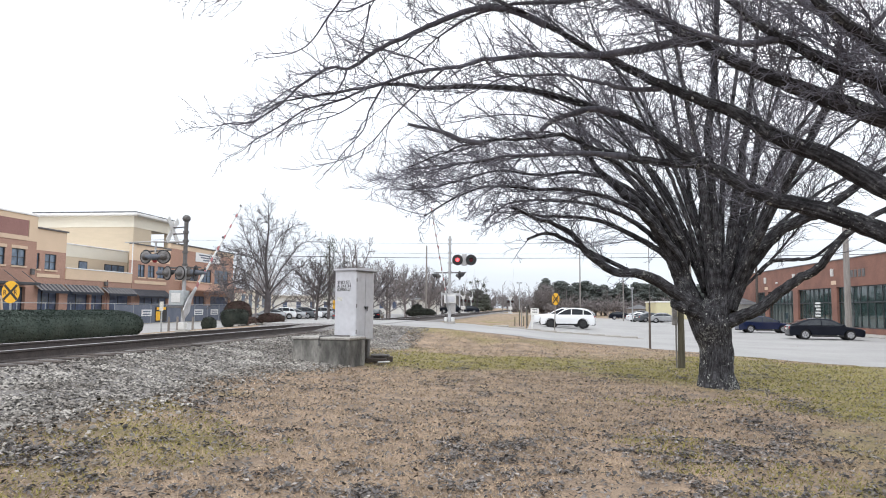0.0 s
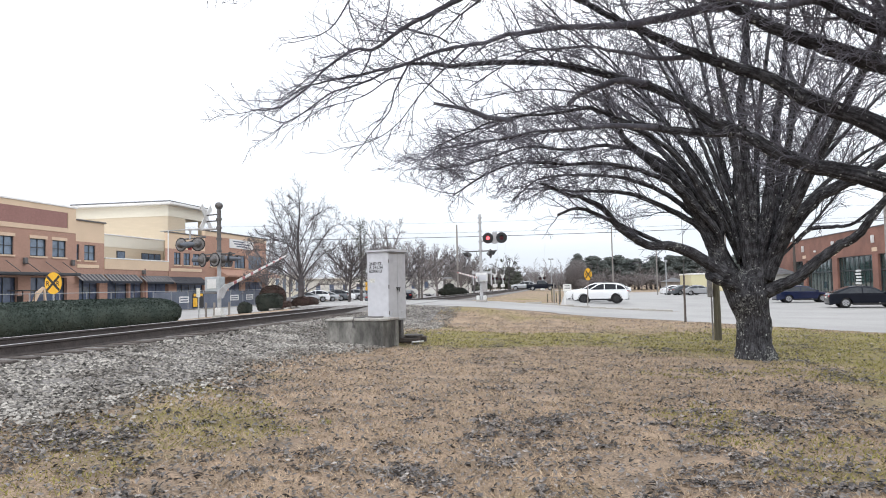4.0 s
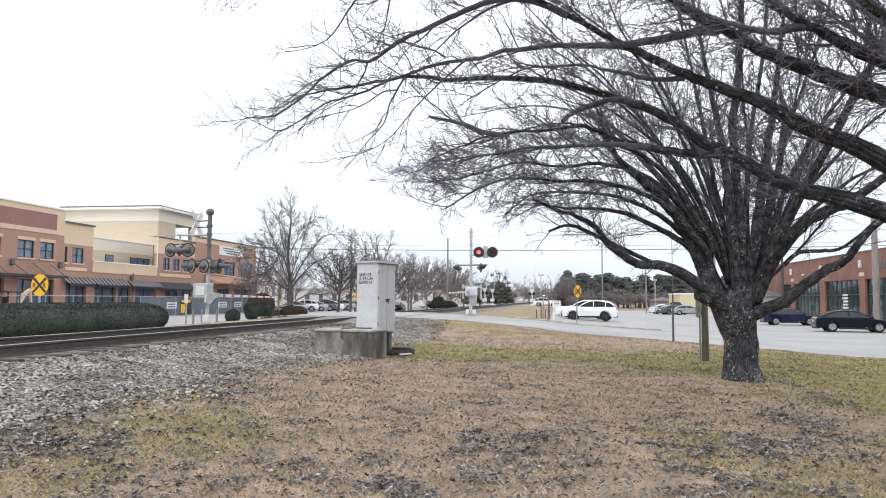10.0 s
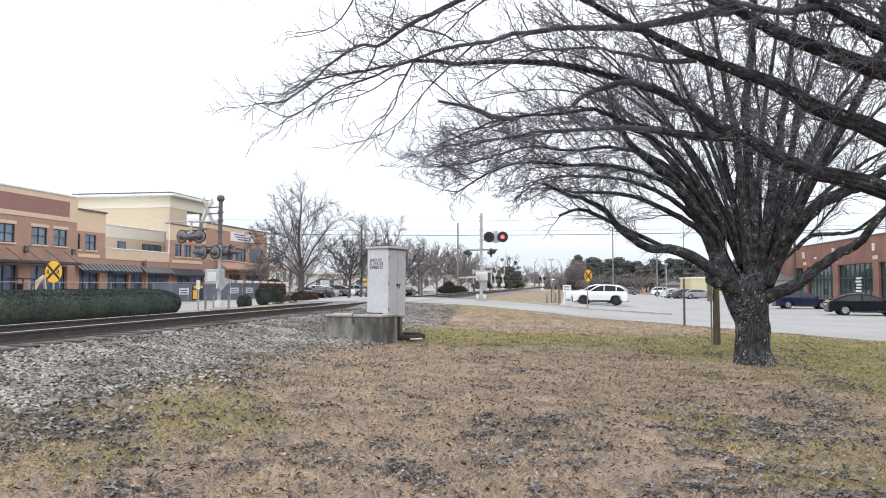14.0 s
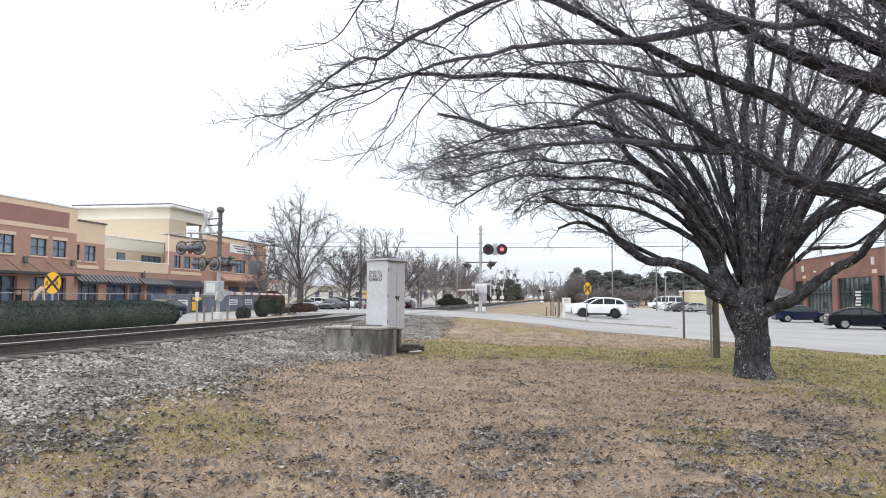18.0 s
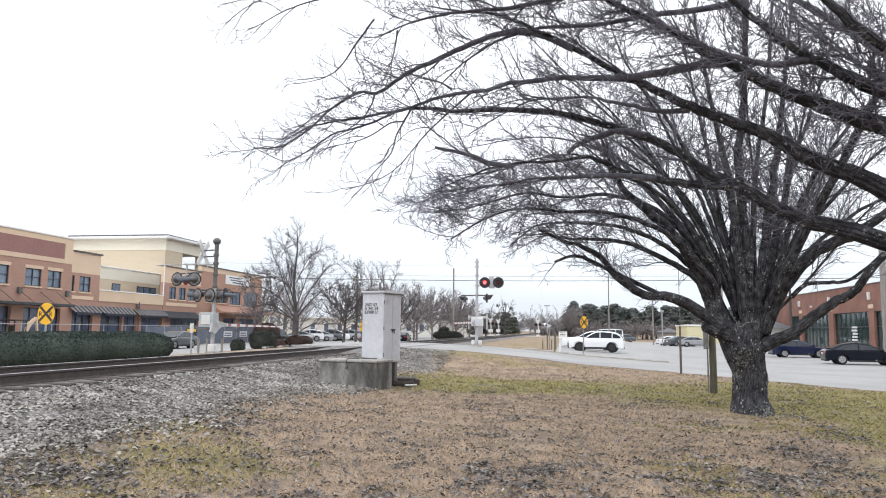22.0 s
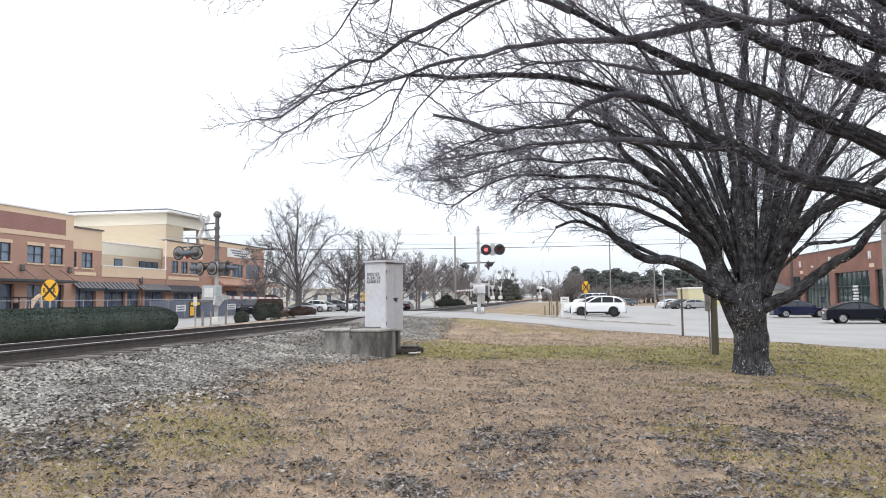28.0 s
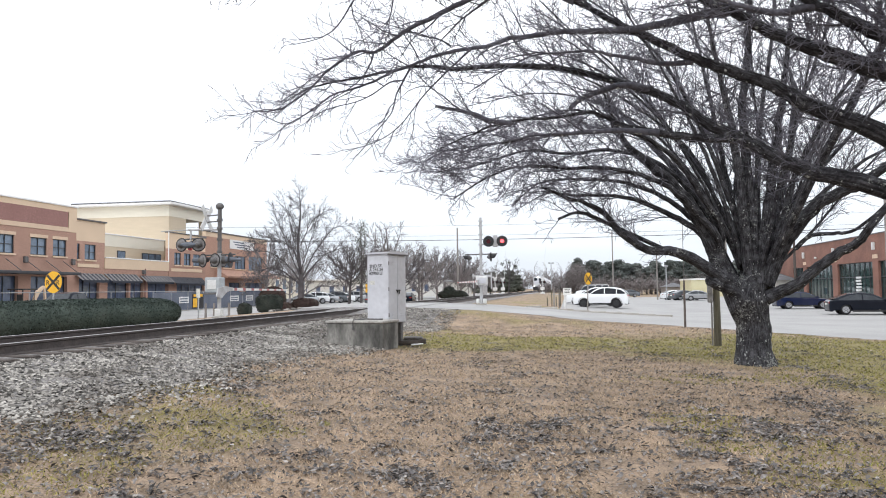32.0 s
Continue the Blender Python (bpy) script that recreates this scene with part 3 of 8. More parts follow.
def build_ground():
    xs = [-2500, -900, -300, -120] + steps(-60, -16, 2.0) + steps(-15.6, 16, 0.4) + steps(18, 60, 3) + [120, 300, 900, 2500]
    ys = [-2500, -600, -150, -40, -12] + steps(-4, 46, 0.4) + steps(48, 130, 3) + [200, 400, 900, 2500]
    sh = Shape()
    for y in ys:
        for x in xs:
            near = max(0.0, 1 - math.hypot(x, y) / 60)
            low = 0.07 if y > road_edge(x) + 0.45 and (y < ROAD_Y1 - 0.4 or (x > 0.2 and y < 143)) else 0.0
            sh.v.append((x, y, land(x, y) - low + 0.02 * near * noise.noise((x * 0.9, y * 0.9, 3)) + 0.012 * near * noise.noise((x * 2.6, y * 2.6, 5))))
    w = len(xs)
    sh.f = [(j * w + i, j * w + i + 1, (j + 1) * w + i + 1, (j + 1) * w + i) for j in range(len(ys) - 1) for i in range(w - 1)]
    sheet("ground", sh, M["grass"], "dormant tan lawn with moss-green patches and bare soil", category="ground", smooth=True)
    # cross street, car park, main street
    sh = land_sheet(-70, 70, 8, 41.0, 0.5, 0.012, lambda x, y: road_edge(x) <= y <= (ROAD_Y1 if x < 6 else 41))
    sheet("road", sh, M["asphalt"], "pale worn asphalt street over the railway crossing", category="road", smooth=True)
    sh = land_sheet(-0.5, 70, 41.0, 145, 1.0, 0.012, lambda x, y: x > 5.5 or y > 42.4)
    sheet("car_park", sh, M["asphalt"], "pale worn asphalt car park beside the street", category="parking lot", smooth=True)
    sh = land_sheet(-36.5, -19.5, -60, 300, 2.0, 0.03, lambda x, y: not ROAD_Y0 < y < ROAD_Y1)
    sheet("main_street", sh, M["asphalt"], "grey asphalt street beside the railway", category="road", smooth=True)
    sh = land_sheet(-42, -36.8, -60, 100, 2.0, 0.06)
    sheet("pavement", sh, M["concrete"], "pale concrete pavement before the shops", category="pavement", smooth=True)
    sh = land_sheet(-40, 0.5, 130, 139, 1.0, 0.05)
    sheet("far_road", sh, M["asphalt"], "grey asphalt street over a farther railway crossing", category="road", smooth=True)
    # kerb between street and car park
    kerb = Shape()
    for i in range(9):
        x = -2.4 + i * 0.9
        z = land(x, 41)
        kerb.box(x, 40.75 + 0.02 * i, z - 0.1, x + 0.898, 40.95 + 0.02 * i, land(x + 0.45, 41) + 0.10, 0.02)
    sheet("kerb", kerb, M["concrete"], "pale concrete kerb along the car park", category="kerb")
    # track bed
    sh = Shape()
    xs = steps(-11.6, -5.2, 0.4)
    ys = steps(-30, 60, 0.5) + steps(64, 760, 8)
    sh.v = [(x, y, land(x, y) + 0.03 + 0.03 * noise.noise((x * 2, y * 2, 8))) for y in ys for x in xs]
    w = len(xs)
    for j in range(len(ys) - 1):
        for i in range(w - 1):
            cx, cy = (xs[i] + xs[i + 1]) / 2, (ys[j] + ys[j + 1]) / 2
            if ROAD_Y0 < cy < ROAD_Y1:
                continue
            if cx > -5.85 + 0.5 * noise.noise((cy * 0.35, 2, 1)) + (1.0 if 24 < cy < 30.5 else 0) and cy < 31:
                continue
            if cx > -7.0 and cy > 41:
                continue
            sh.f.append((j * w + i, j * w + i + 1, (j + 1) * w + i + 1, (j + 1) * w + i))
    sheet("ballast_bed", sh, M["gravel"], "grey crushed-stone railway ballast", category="ballast", smooth=True)


build_ground()


def build_track():
    track = thing("railroad_track", "rusty single railway track on dark wooden ties in grey ballast", "railway track", kind="structure")
    for x in (RAIL_NEAR, RAIL_FAR):
        sh, head = Shape(), Shape()
        prof = [(-0.075, 0), (0.075, 0), (0.075, 0.012), (0.012, 0.035), (0.009, 0.135), (0.034, 0.148), (0.034, 0.176), (-0.034, 0.176), (-0.034, 0.148), (-0.009, 0.135), (-0.012, 0.035), (-0.075, 0.012)]
        sh.prism([(x + a, RAIL_Z - 0.18 + b) for a, b in prof], "y", -60, 760)
        rail = part("rail", sh, M["rail"], track)
        head.box(x - 0.033, -60, RAIL_Z - 0.0035, x + 0.033, 760, RAIL_Z + 0.004, 0.002)
        part("rail_head", head, M["railhead"], rail, "polished bright running surface")
    one = Shape().box(-1.36, -0.115, -0.09, 1.36, 0.115, 0.09, 0.012)
    me = None
    rnd = random.Random(4)
    y = 2.0
    while y < 62:
        if not ROAD_Y0 - 0.3 < y < ROAD_Y1 + 0.2:
            if me is None:
                ob = part("tie", one, M["tie"], track)
                me = ob.data
            else:
                ob = new("tie", me)
                ob.parent = track
            ob.matrix_basis = pose(-9.25 + rnd.uniform(-0.05, 0.05), y, RAIL_Z - 0.18 - 0.083 + rnd.uniform(-0.012, 0.006), 0, 0, rnd.uniform(-1.2, 1.2))
        y += 0.5
    rest = Shape()
    while y < 180:
        rest.box(-10.55, y - 0.11, RAIL_Z - 0.34, -7.95, y + 0.11, RAIL_Z - 0.19, 0.01)
        y += 0.5
    tagged(part("far_ties", rest, M["tie"], track), kind="stuff")
    # road panels between and beside the rails
    panels = Shape()
    for x0, x1 in ((-12.0, -10.12), (-9.86, -8.64), (-8.38, -6.9)):
        for y in steps(ROAD_Y0, ROAD_Y1 - 2.5, 2.5):
            panels.box(x0, y + 0.01, 0.6, x1, y + 2.49, RAIL_Z + 0.002, 0.01)
    part("crossing_panels", panels, M["asphalt"], track)


build_track()


def scatter_stones():
    """Loose ballast stones over the shoulder next to the lawn."""
    rnd = random.Random(11)
    sh = Shape()
    shapes = []
    for i in range(14):
        b = Shape()
        r = [rnd.uniform(0.7, 1.2) for _ in range(6)]
        b.v = [(r[0], 0, -0.2), (0, r[1], -0.35), (-r[2], 0.1, -0.3), (0.1, -r[3], -0.2), (0.35 * r[5], 0.2, 0.6 * r[4]), (-0.35 * r[5], -0.15, 0.5 * r[0])]
        b.f = [(0, 1, 4), (1, 2, 5, 4), (2, 3, 5), (3, 0, 4, 5)]
        shapes.append(b)
    n = 0
    while n < 38000:
        u = rnd.random()
        y = 2.0 + 28 * u ** 1.5
        x = rnd.uniform(-7.95, -4.4)
        limit = -5.75 + 0.5 * noise.noise((y * 0.35, 2, 1)) + (0.9 if y > 23 else 0) + 1.2 * math.exp(-((y - 16.2) / 1.6) ** 2)
        if x > limit and rnd.random() > math.exp(-(x - limit) / 0.34):
            continue
        s = rnd.uniform(0.014, 0.037) * (1.25 if rnd.random() < 0.15 else 1)
        m = Matrix.LocRotScale((x, y, land(x, y) + 0.03 + s * 0.25), Euler((rnd.uniform(-0.6, 0.6), rnd.uniform(-0.6, 0.6), rnd.uniform(0, 6.3))), (s * rnd.uniform(0.9, 1.5), s, s * rnd.uniform(0.7, 1.0)))
        b = shapes[n % 14]
        sh.add([tuple(m @ Vector(p)) for p in b.v], b.f)
        n += 1
    sheet("ballast_stones", sh, M["stone"], "loose grey crushed stones of the ballast shoulder", kind="stuff", category="gravel")


scatter_stones()

# ---------------------------------------------------------------- trees


def bend(rnd, start, way, length, n, wander, lift):
    """A crooked line of n steps: it wanders at random and turns up (or down) by lift."""
    p, d = Vector(start), Vector(way).normalized()
    pts = [p.copy()]
    for i in range(n):
        d = (d + Vector((rnd.gauss(0, wander), rnd.gauss(0, wander), rnd.gauss(0, wander) + lift))).normalized()
        p = p + d * (length / n)
        pts.append(p.copy())
    return pts


def around(rnd, t, angle):
    """A direction that leaves t by an angle, to a random side."""
    s = t.orthogonal().normalized()
    s.rotate(Matrix.Rotation(rnd.uniform(0, 2 * math.pi), 3, t))
    return (t * math.cos(angle) + s * math.sin(angle)).normalized()


def sprout(rnd, pts, radii, level, out, spacing, reach, droop, thin, first=0.25, up=0.25, gauge=1.0, depth=3, fall=((0.52, 0.42), (0.62, 0.40)), wander=(0.16, 0.27, 0.33)):
    """Side shoots along a branch, and theirs in turn. out: one Shape for each level."""
    total = sum((b - a).length for a, b in zip(pts, pts[1:]))
    if total <= 0:
        return
    s = total * first
    while s < total * 0.995:
        d, k = s, 0
        while k < len(pts) - 2 and d > (pts[k + 1] - pts[k]).length:
            d -= (pts[k + 1] - pts[k]).length
            k += 1
        seg = pts[k + 1] - pts[k]
        f = min(1.0, d / max(seg.length, 1e-6))
        p = pts[k] + seg * f
        r = radii[k] + (radii[k + 1] - radii[k]) * f
        t = seg.normalized()
        way = around(rnd, t, rnd.uniform(0.35, 0.95))
        way = (way + Vector((0, 0, up if level < 2 else 0.05))).normalized()
        length = reach * rnd.uniform(0.35, 1.3) * (1.15 - 0.5 * s / total)
        r0 = min(r * 0.55, 0.0075 * gauge * length ** 0.8 * (1.7 if level == 0 else 0.85)) + thin
        n = (7, 4, 2)[min(level, 2)] if gauge < 1 else (5, 3, 1)[min(level, 2)]
        q = bend(rnd, p, way, length, n, wander[min(level, 2)], (0.03 - 0.10 * droop) if level < 2 else -0.06 * droop)
        rr = [r0 + (thin - r0) * (i / n) ** 0.8 for i in range(n + 1)]
        out[min(level, len(out) - 1)].tube(q, rr, 5 if level == 0 and gauge < 1 else 3, cap=False)
        if level < depth - 1:
            sprout(rnd, q, rr, level + 1, out, spacing * fall[level][0], reach * fall[level][1], droop, thin, 0.15, up, gauge, depth, fall, wander)
        s += spacing * rnd.uniform(0.6, 1.4)


def smooth_line(pts, n=3):
    """Points between the given ones, on a smooth curve through them."""
    P = [Vector(p) for p in pts]
    out = []
    for i in range(len(P) - 1):
        a, b, c, d = P[max(i - 1, 0)], P[i], P[i + 1], P[min(i + 2, len(P) - 1)]
        for k in range(n):
            t = k / n
            out.append(0.5 * ((2 * b) + (c - a) * t + (2 * a - 5 * b + 4 * c - d) * t * t + (3 * b - a - 3 * c + d) * t ** 3))
    out.append(P[-1])
    return out


def knobbly(pts, radii, n, seed, amount=0.035, ridge=0.06):
    """The skin of a limb: slow swellings and ridges of bark that run along it. Returns its shape and, for each corner, the way round and along it."""
    sh, rings, uv, side, run = Shape(), [], [], None, 0.0
    for i, p in enumerate(pts):
        t = (pts[min(i + 1, len(pts) - 1)] - pts[max(i - 1, 0)]).normalized()
        side = t.orthogonal().normalized() if side is None else (side - t * side.dot(t)).normalized()
        up = t.cross(side)
        run += (p - pts[i - 1]).length if i else 0.0
        ring = []
        for k in range(n):
            a = 2 * math.pi * k / n
            w = side * math.cos(a) + up * math.sin(a)
            g = 1 + amount * noise.noise(Vector((p.x * 2 + seed, p.y * 2, p.z * 2)) + w * 1.1) + ridge * abs(noise.noise((w.dot(side) * 4 + seed, w.dot(up) * 4, run * 1.6)))
            ring.append(p + w * radii[i] * g)
            uv.append((k / n * 2 * math.pi * radii[0], run))
        rings.append(ring)
    sh.loft(rings)
    return sh, uv


def unroll(ob, uv):
    """Lays the bark's own map on a limb: metres round it and along it."""
    layer = ob.data.uv_layers.new(name="bark")
    for loop in ob.data.loops:
        layer.data[loop.index].uv = uv[loop.vertex_index]
    return ob


def lichen_on(sh, rnd, pts, radii, count, size):
    for _ in range(count):
        k = rnd.randrange(len(pts) - 1)
        f = rnd.random()
        p = pts[k].lerp(pts[k + 1], f)
        t = (pts[k + 1] - pts[k]).normalized()
        w = around(rnd, t, math.pi / 2)
        r = radii[k] + (radii[k + 1] - radii[k]) * f
        c = p + w * (r * 1.045)
        u = w.cross(t).normalized()
        s = min(size * (0.25 + 0.75 * rnd.random() ** 3), r * 0.7)
        ring = []
        m = 9
        for i in range(m):
            a = 2 * math.pi * i / m
            g = s * rnd.uniform(0.45, 1.2)
            ring.append(tuple(c + t * math.cos(a) * g + u * math.sin(a) * g * 0.8 - w * (g * g / (2 * r + 0.05))))
        ring.append(tuple(c + w * 0.006))
        sh.add(ring, [(i, (i + 1) % m, m) for i in range(m)])


def shade_tree(base, label, trunk, trunk_r, limbs, seed, spacing, reach, droop, thin=0.0042, extra=(), gauge=0.9, spots=1.0, young=0.035, kinks=0.018):
    tree = thing("tree", label, "tree", Matrix.Translation(base), group="bare trees on the lawn")
    rnd = random.Random(seed)
    pts = smooth_line(trunk, 8)
    rr = [lerp_at([(i / (len(trunk_r) - 1), v) for i, v in enumerate(trunk_r)], k / (len(pts) - 1)) for k in range(len(pts))]
    sh, uv = knobbly(pts, rr, 44, seed, 0.12, 0.16)
    tr = unroll(part("trunk", sh, M["trunkbark"], tree, smooth=True), uv)
    lic = Shape()
    lichen_on(lic, rnd, pts[2:], rr[2:], int(420 * spots), 0.034)
    out = [Shape(), Shape(), Shape()]
    grown = []
    for r0, r1, first, fine, line in limbs:
        line = [Vector(p) for p in line]
        if 0.027 < r1 < 0.06 and first < 0.6:
            # a limb that is still thick grows on and thins out
            line += bend(rnd, line[-1], (line[-1] - line[-2]).normalized(), 2.0, 4, 0.12, -0.02)[1:]
            r1 = 0.008
        grown.append((line, r0, r1, first, fine))
    limbs = grown
    for count, tilt0, tilt1, len0, len1, rad, a0, a1 in extra:
        for i in range(count):
            a = radians(a0 + (a1 - a0) * (i + rnd.uniform(0.1, 0.9)) / count)
            tilt = rnd.uniform(tilt0, tilt1)
            top = Vector(trunk[-1])
            foot = Vector((math.cos(a) * 0.12, math.sin(a) * 0.12, rnd.uniform(-0.75, -0.1))) + top
            q = bend(rnd, foot, (math.cos(a) * math.sin(tilt), math.sin(a) * math.sin(tilt), math.cos(tilt)), rnd.uniform(len0, len1), 7, 0.07, -0.01 if tilt < 0.6 else -0.022)
            limbs.append((q, rad * rnd.uniform(0.7, 1.1), 0.008, 0.25, 1.0))
    for j, (line, r0, r1, first, fine) in enumerate(limbs):
        q = smooth_line(line, 4)
        jolt = min(kinks, 0.15 * r0)
        for i in range(1, len(q) - 1):
            q[i] = q[i] + Vector((rnd.gauss(0, jolt * 0.6), rnd.gauss(0, jolt), rnd.gauss(0, jolt * 0.6)))
        lr = [r0 + (r1 - r0) * (i / (len(q) - 1)) ** 0.7 for i in range(len(q))]
        sh, uv = knobbly(q, lr, 18 if r0 > 0.05 else 9, seed + j)
        # thin limbs take the young bark that has sky glare in its colour
        unroll(part("limb", sh, M["bark" if r0 > young else "glare_youngbark"], tree, smooth=True), uv)
        if r0 > 0.03:
            lichen_on(lic, rnd, q, lr, int(spots * (8 + 9 * len(line) * min(1, r0 / 0.08))), 0.026)
        sprout(rnd, q, lr, 0, out, spacing * fine * (1.5 if r0 < 0.024 else 1.0), reach * (0.7 if r0 < 0.024 else 1.0), droop, thin, first, 0.2, gauge, 3, ((0.62, 0.46), (0.62, 0.30)), (0.14, 0.20, 0.25))
    part("knot", Shape().ball(trunk[3][0] - 0.05, trunk[3][1] - trunk_r[3] * 0.98, 1.32, 0.13, 0.07, 0.16, 12, 8), M["bark"], tr, "oval scar of a lost limb", smooth=True)
    part("lichen", lic, M["lichen"], tr, "pale grey-green lichen spots on the bark", smooth=True)
    tagged(part("branchwork", out[0], M["glare_youngbark"], tree, smooth=True), kind="stuff")
    tagged(part("twig_crown", out[1], M["twig"], tree), kind="stuff")
    tagged(part("fine_twig_crown", out[2], M["twig"], tree), kind="stuff")
    return tree


def limb(tree, r0, r1, first, fine, *line):
    """One main limb: its thickness at both ends, where shoots begin, their spacing, and its run in metres from the tree's foot."""
    tree.append((r0, r1, first, fine, line))


lawn_tree, near_tree = [], []
# the tree that stands on the lawn
limb(lawn_tree, 0.275, 0.03, 0.5, 1.2, (-0.36, -0.10, 1.20), (-0.66, -0.12, 1.80), (-0.88, -0.16, 2.40), (-1.08, -0.25, 2.85), (-1.43, -0.50, 3.42), (-1.90, -0.80, 3.95), (-2.45, -1.05, 4.40))
limb(lawn_tree, 0.189, 0.022, 0.4, 1.0, (-0.23, -0.08, 1.32), (-0.60, -0.29, 1.72), (-1.16, -0.50, 2.13), (-1.80, -0.72, 2.46), (-2.43, -0.93, 2.51), (-3.02, -1.14, 2.91), (-3.36, -1.35, 3.31), (-3.96, -1.57, 3.55), (-4.60, -1.78, 3.80))
limb(lawn_tree, 0.054, 0.026, 0.55, 1.6, (-0.70, -0.16, 1.90), (-3.37, -1.15, 3.13), (-3.67, -1.23, 3.28), (-3.96, -1.30, 3.29), (-4.27, -1.38, 3.17))
limb(lawn_tree, 0.095, 0.018, 0.35, 1, (-0.73, -0.12, 1.99), (-0.95, -0.24, 2.58), (-1.53, -0.39, 3.10), (-2.14, -0.55, 3.40), (-2.75, -0.71, 3.65), (-3.36, -0.87, 3.71), (-3.96, -1.02, 3.71), (-4.62, -1.18, 3.80))
limb(lawn_tree, 0.084, 0.016, 0.35, 1, (-0.76, -0.08, 2.08), (-0.93, -0.05, 2.74), (-1.41, -0.01, 3.30), (-1.95, 0.02, 3.74), (-2.44, 0.05, 3.97), (-2.93, 0.09, 4.15), (-3.43, 0.12, 4.19), (-4.08, 0.15, 4.23), (-4.73, 0.19, 4.16), (-5.32, 0.22, 3.73))
limb(lawn_tree, 0.09, 0.014, 0.38, 0.8, (-0.80, -0.16, 2.17), (-0.91, -0.42, 2.77), (-1.43, -0.66, 3.40), (-1.93, -0.90, 3.82), (-2.33, -1.14, 3.98), (-2.81, -1.38, 4.12), (-3.39, -1.62, 4.19), (-4.08, -1.86, 4.16), (-4.75, -2.10, 4.20), (-5.42, -2.34, 4.06), (-6.30, -2.58, 3.52))
limb(lawn_tree, 0.084, 0.014, 0.4, 0.75, (-0.83, -0.12, 2.26), (-0.83, -0.25, 2.85), (-1.27, -0.42, 3.55), (-1.79, -0.59, 4.15), (-2.28, -0.76, 4.45), (-2.88, -0.93, 4.63), (-3.48, -1.10, 4.64), (-4.08, -1.27, 4.56), (-4.90, -1.44, 4.64), (-5.85, -1.61, 4.36), (-6.79, -1.78, 4.19))
limb(lawn_tree, 0.084, 0.014, 0.4, 0.75, (-0.86, -0.08, 2.35), (-0.81, -0.37, 2.96), (-1.25, -0.66, 3.67), (-1.70, -0.95, 4.29), (-2.22, -1.24, 4.70), (-2.70, -1.53, 4.89), (-3.17, -1.82, 4.93), (-3.74, -2.11, 4.82), (-4.63, -2.40, 4.71), (-5.50, -2.69, 4.57), (-6.57, -2.98, 4.40))
limb(lawn_tree, 0.0624, 0.014, 0.45, 1.35, (-0.36, 0.02, 2.10), (-0.54, 0.25, 2.88), (-0.87, 0.47, 4.04), (-1.26, 0.70, 4.90), (-1.81, 0.92, 5.56), (-2.44, 1.14, 6.13), (-3.24, 1.37, 6.76), (-4.21, 1.59, 7.33), (-5.08, 1.82, 7.89))
limb(lawn_tree, 0.0624, 0.012, 0.45, 1.22, (-0.36, 0.02, 2.15), (-0.66, 0.11, 2.93), (-1.07, 0.20, 3.84), (-1.59, 0.29, 4.57), (-2.27, 0.38, 5.21), (-3.02, 0.46, 5.65), (-3.81, 0.55, 5.95), (-4.74, 0.64, 5.88), (-5.71, 0.73, 5.64), (-6.85, 0.82, 5.55))
limb(lawn_tree, 0.0624, 0.014, 0.4, 1.35, (-0.36, -0.08, 2.20), (-0.53, -0.17, 2.97), (-0.88, -0.25, 4.06), (-1.15, -0.34, 4.80), (-1.57, -0.43, 5.67), (-1.93, -0.52, 6.41), (-2.36, -0.60, 7.19), (-2.74, -0.69, 7.84), (-3.02, -0.78, 8.62))
limb(lawn_tree, 0.0536, 0.014, 0.45, 1.49, (-0.36, 0.02, 2.25), (-0.49, 0.34, 2.99), (-0.85, 0.67, 4.09), (-1.48, 1.00, 5.24), (-2.02, 1.32, 6.16), (-2.67, 1.64, 6.98), (-3.34, 1.97, 7.78), (-4.06, 2.30, 8.61), (-4.97, 2.62, 9.41))
limb(lawn_tree, 0.09, 0.02, 0.4, 1.35, (-0.15, 0.02, 1.93), (-0.35, 0.22, 3.13), (-0.52, 0.42, 4.31), (-0.67, 0.62, 5.50), (-0.84, 0.82, 6.80), (-0.98, 1.02, 7.82), (-1.18, 1.22, 9.17))
limb(lawn_tree, 0.145, 0.02, 0.4, 1.35, (-0.18, -0.18, 1.55), (-0.34, -0.31, 3.18), (-0.44, -0.45, 4.29), (-0.60, -0.58, 5.25), (-0.83, -0.71, 6.33), (-1.03, -0.85, 7.28), (-1.24, -0.98, 8.71))
limb(lawn_tree, 0.145, 0.03, 0.4, 1.35, (-0.11, -0.18, 1.55), (-0.14, -0.21, 3.15), (-0.22, -0.25, 4.32), (-0.28, -0.28, 5.50), (-0.16, -0.31, 6.55), (-0.08, -0.35, 7.78), (0.01, -0.38, 9.15))
limb(lawn_tree, 0.083, 0.03, 0.4, 1.35, (-0.03, 0.02, 1.93), (0.09, 0.29, 3.26), (0.21, 0.55, 4.45), (0.40, 0.82, 5.81), (0.69, 1.09, 7.08), (0.91, 1.35, 8.39), (1.12, 1.62, 9.90))
limb(lawn_tree, 0.145, 0.02, 0.4, 1.35, (-0.02, -0.18, 1.55), (0.14, -0.28, 3.14), (0.29, -0.38, 4.35), (0.45, -0.48, 5.48), (0.60, -0.58, 6.67), (0.70, -0.68, 7.73), (0.82, -0.78, 8.90))
limb(lawn_tree, 0.084, 0.02, 0.4, 1.35, (0.08, 0.02, 1.93), (0.46, 0.29, 3.19), (0.81, 0.55, 4.43), (1.23, 0.82, 5.78), (1.73, 1.09, 7.03), (2.14, 1.35, 8.05), (2.64, 1.62, 9.50))
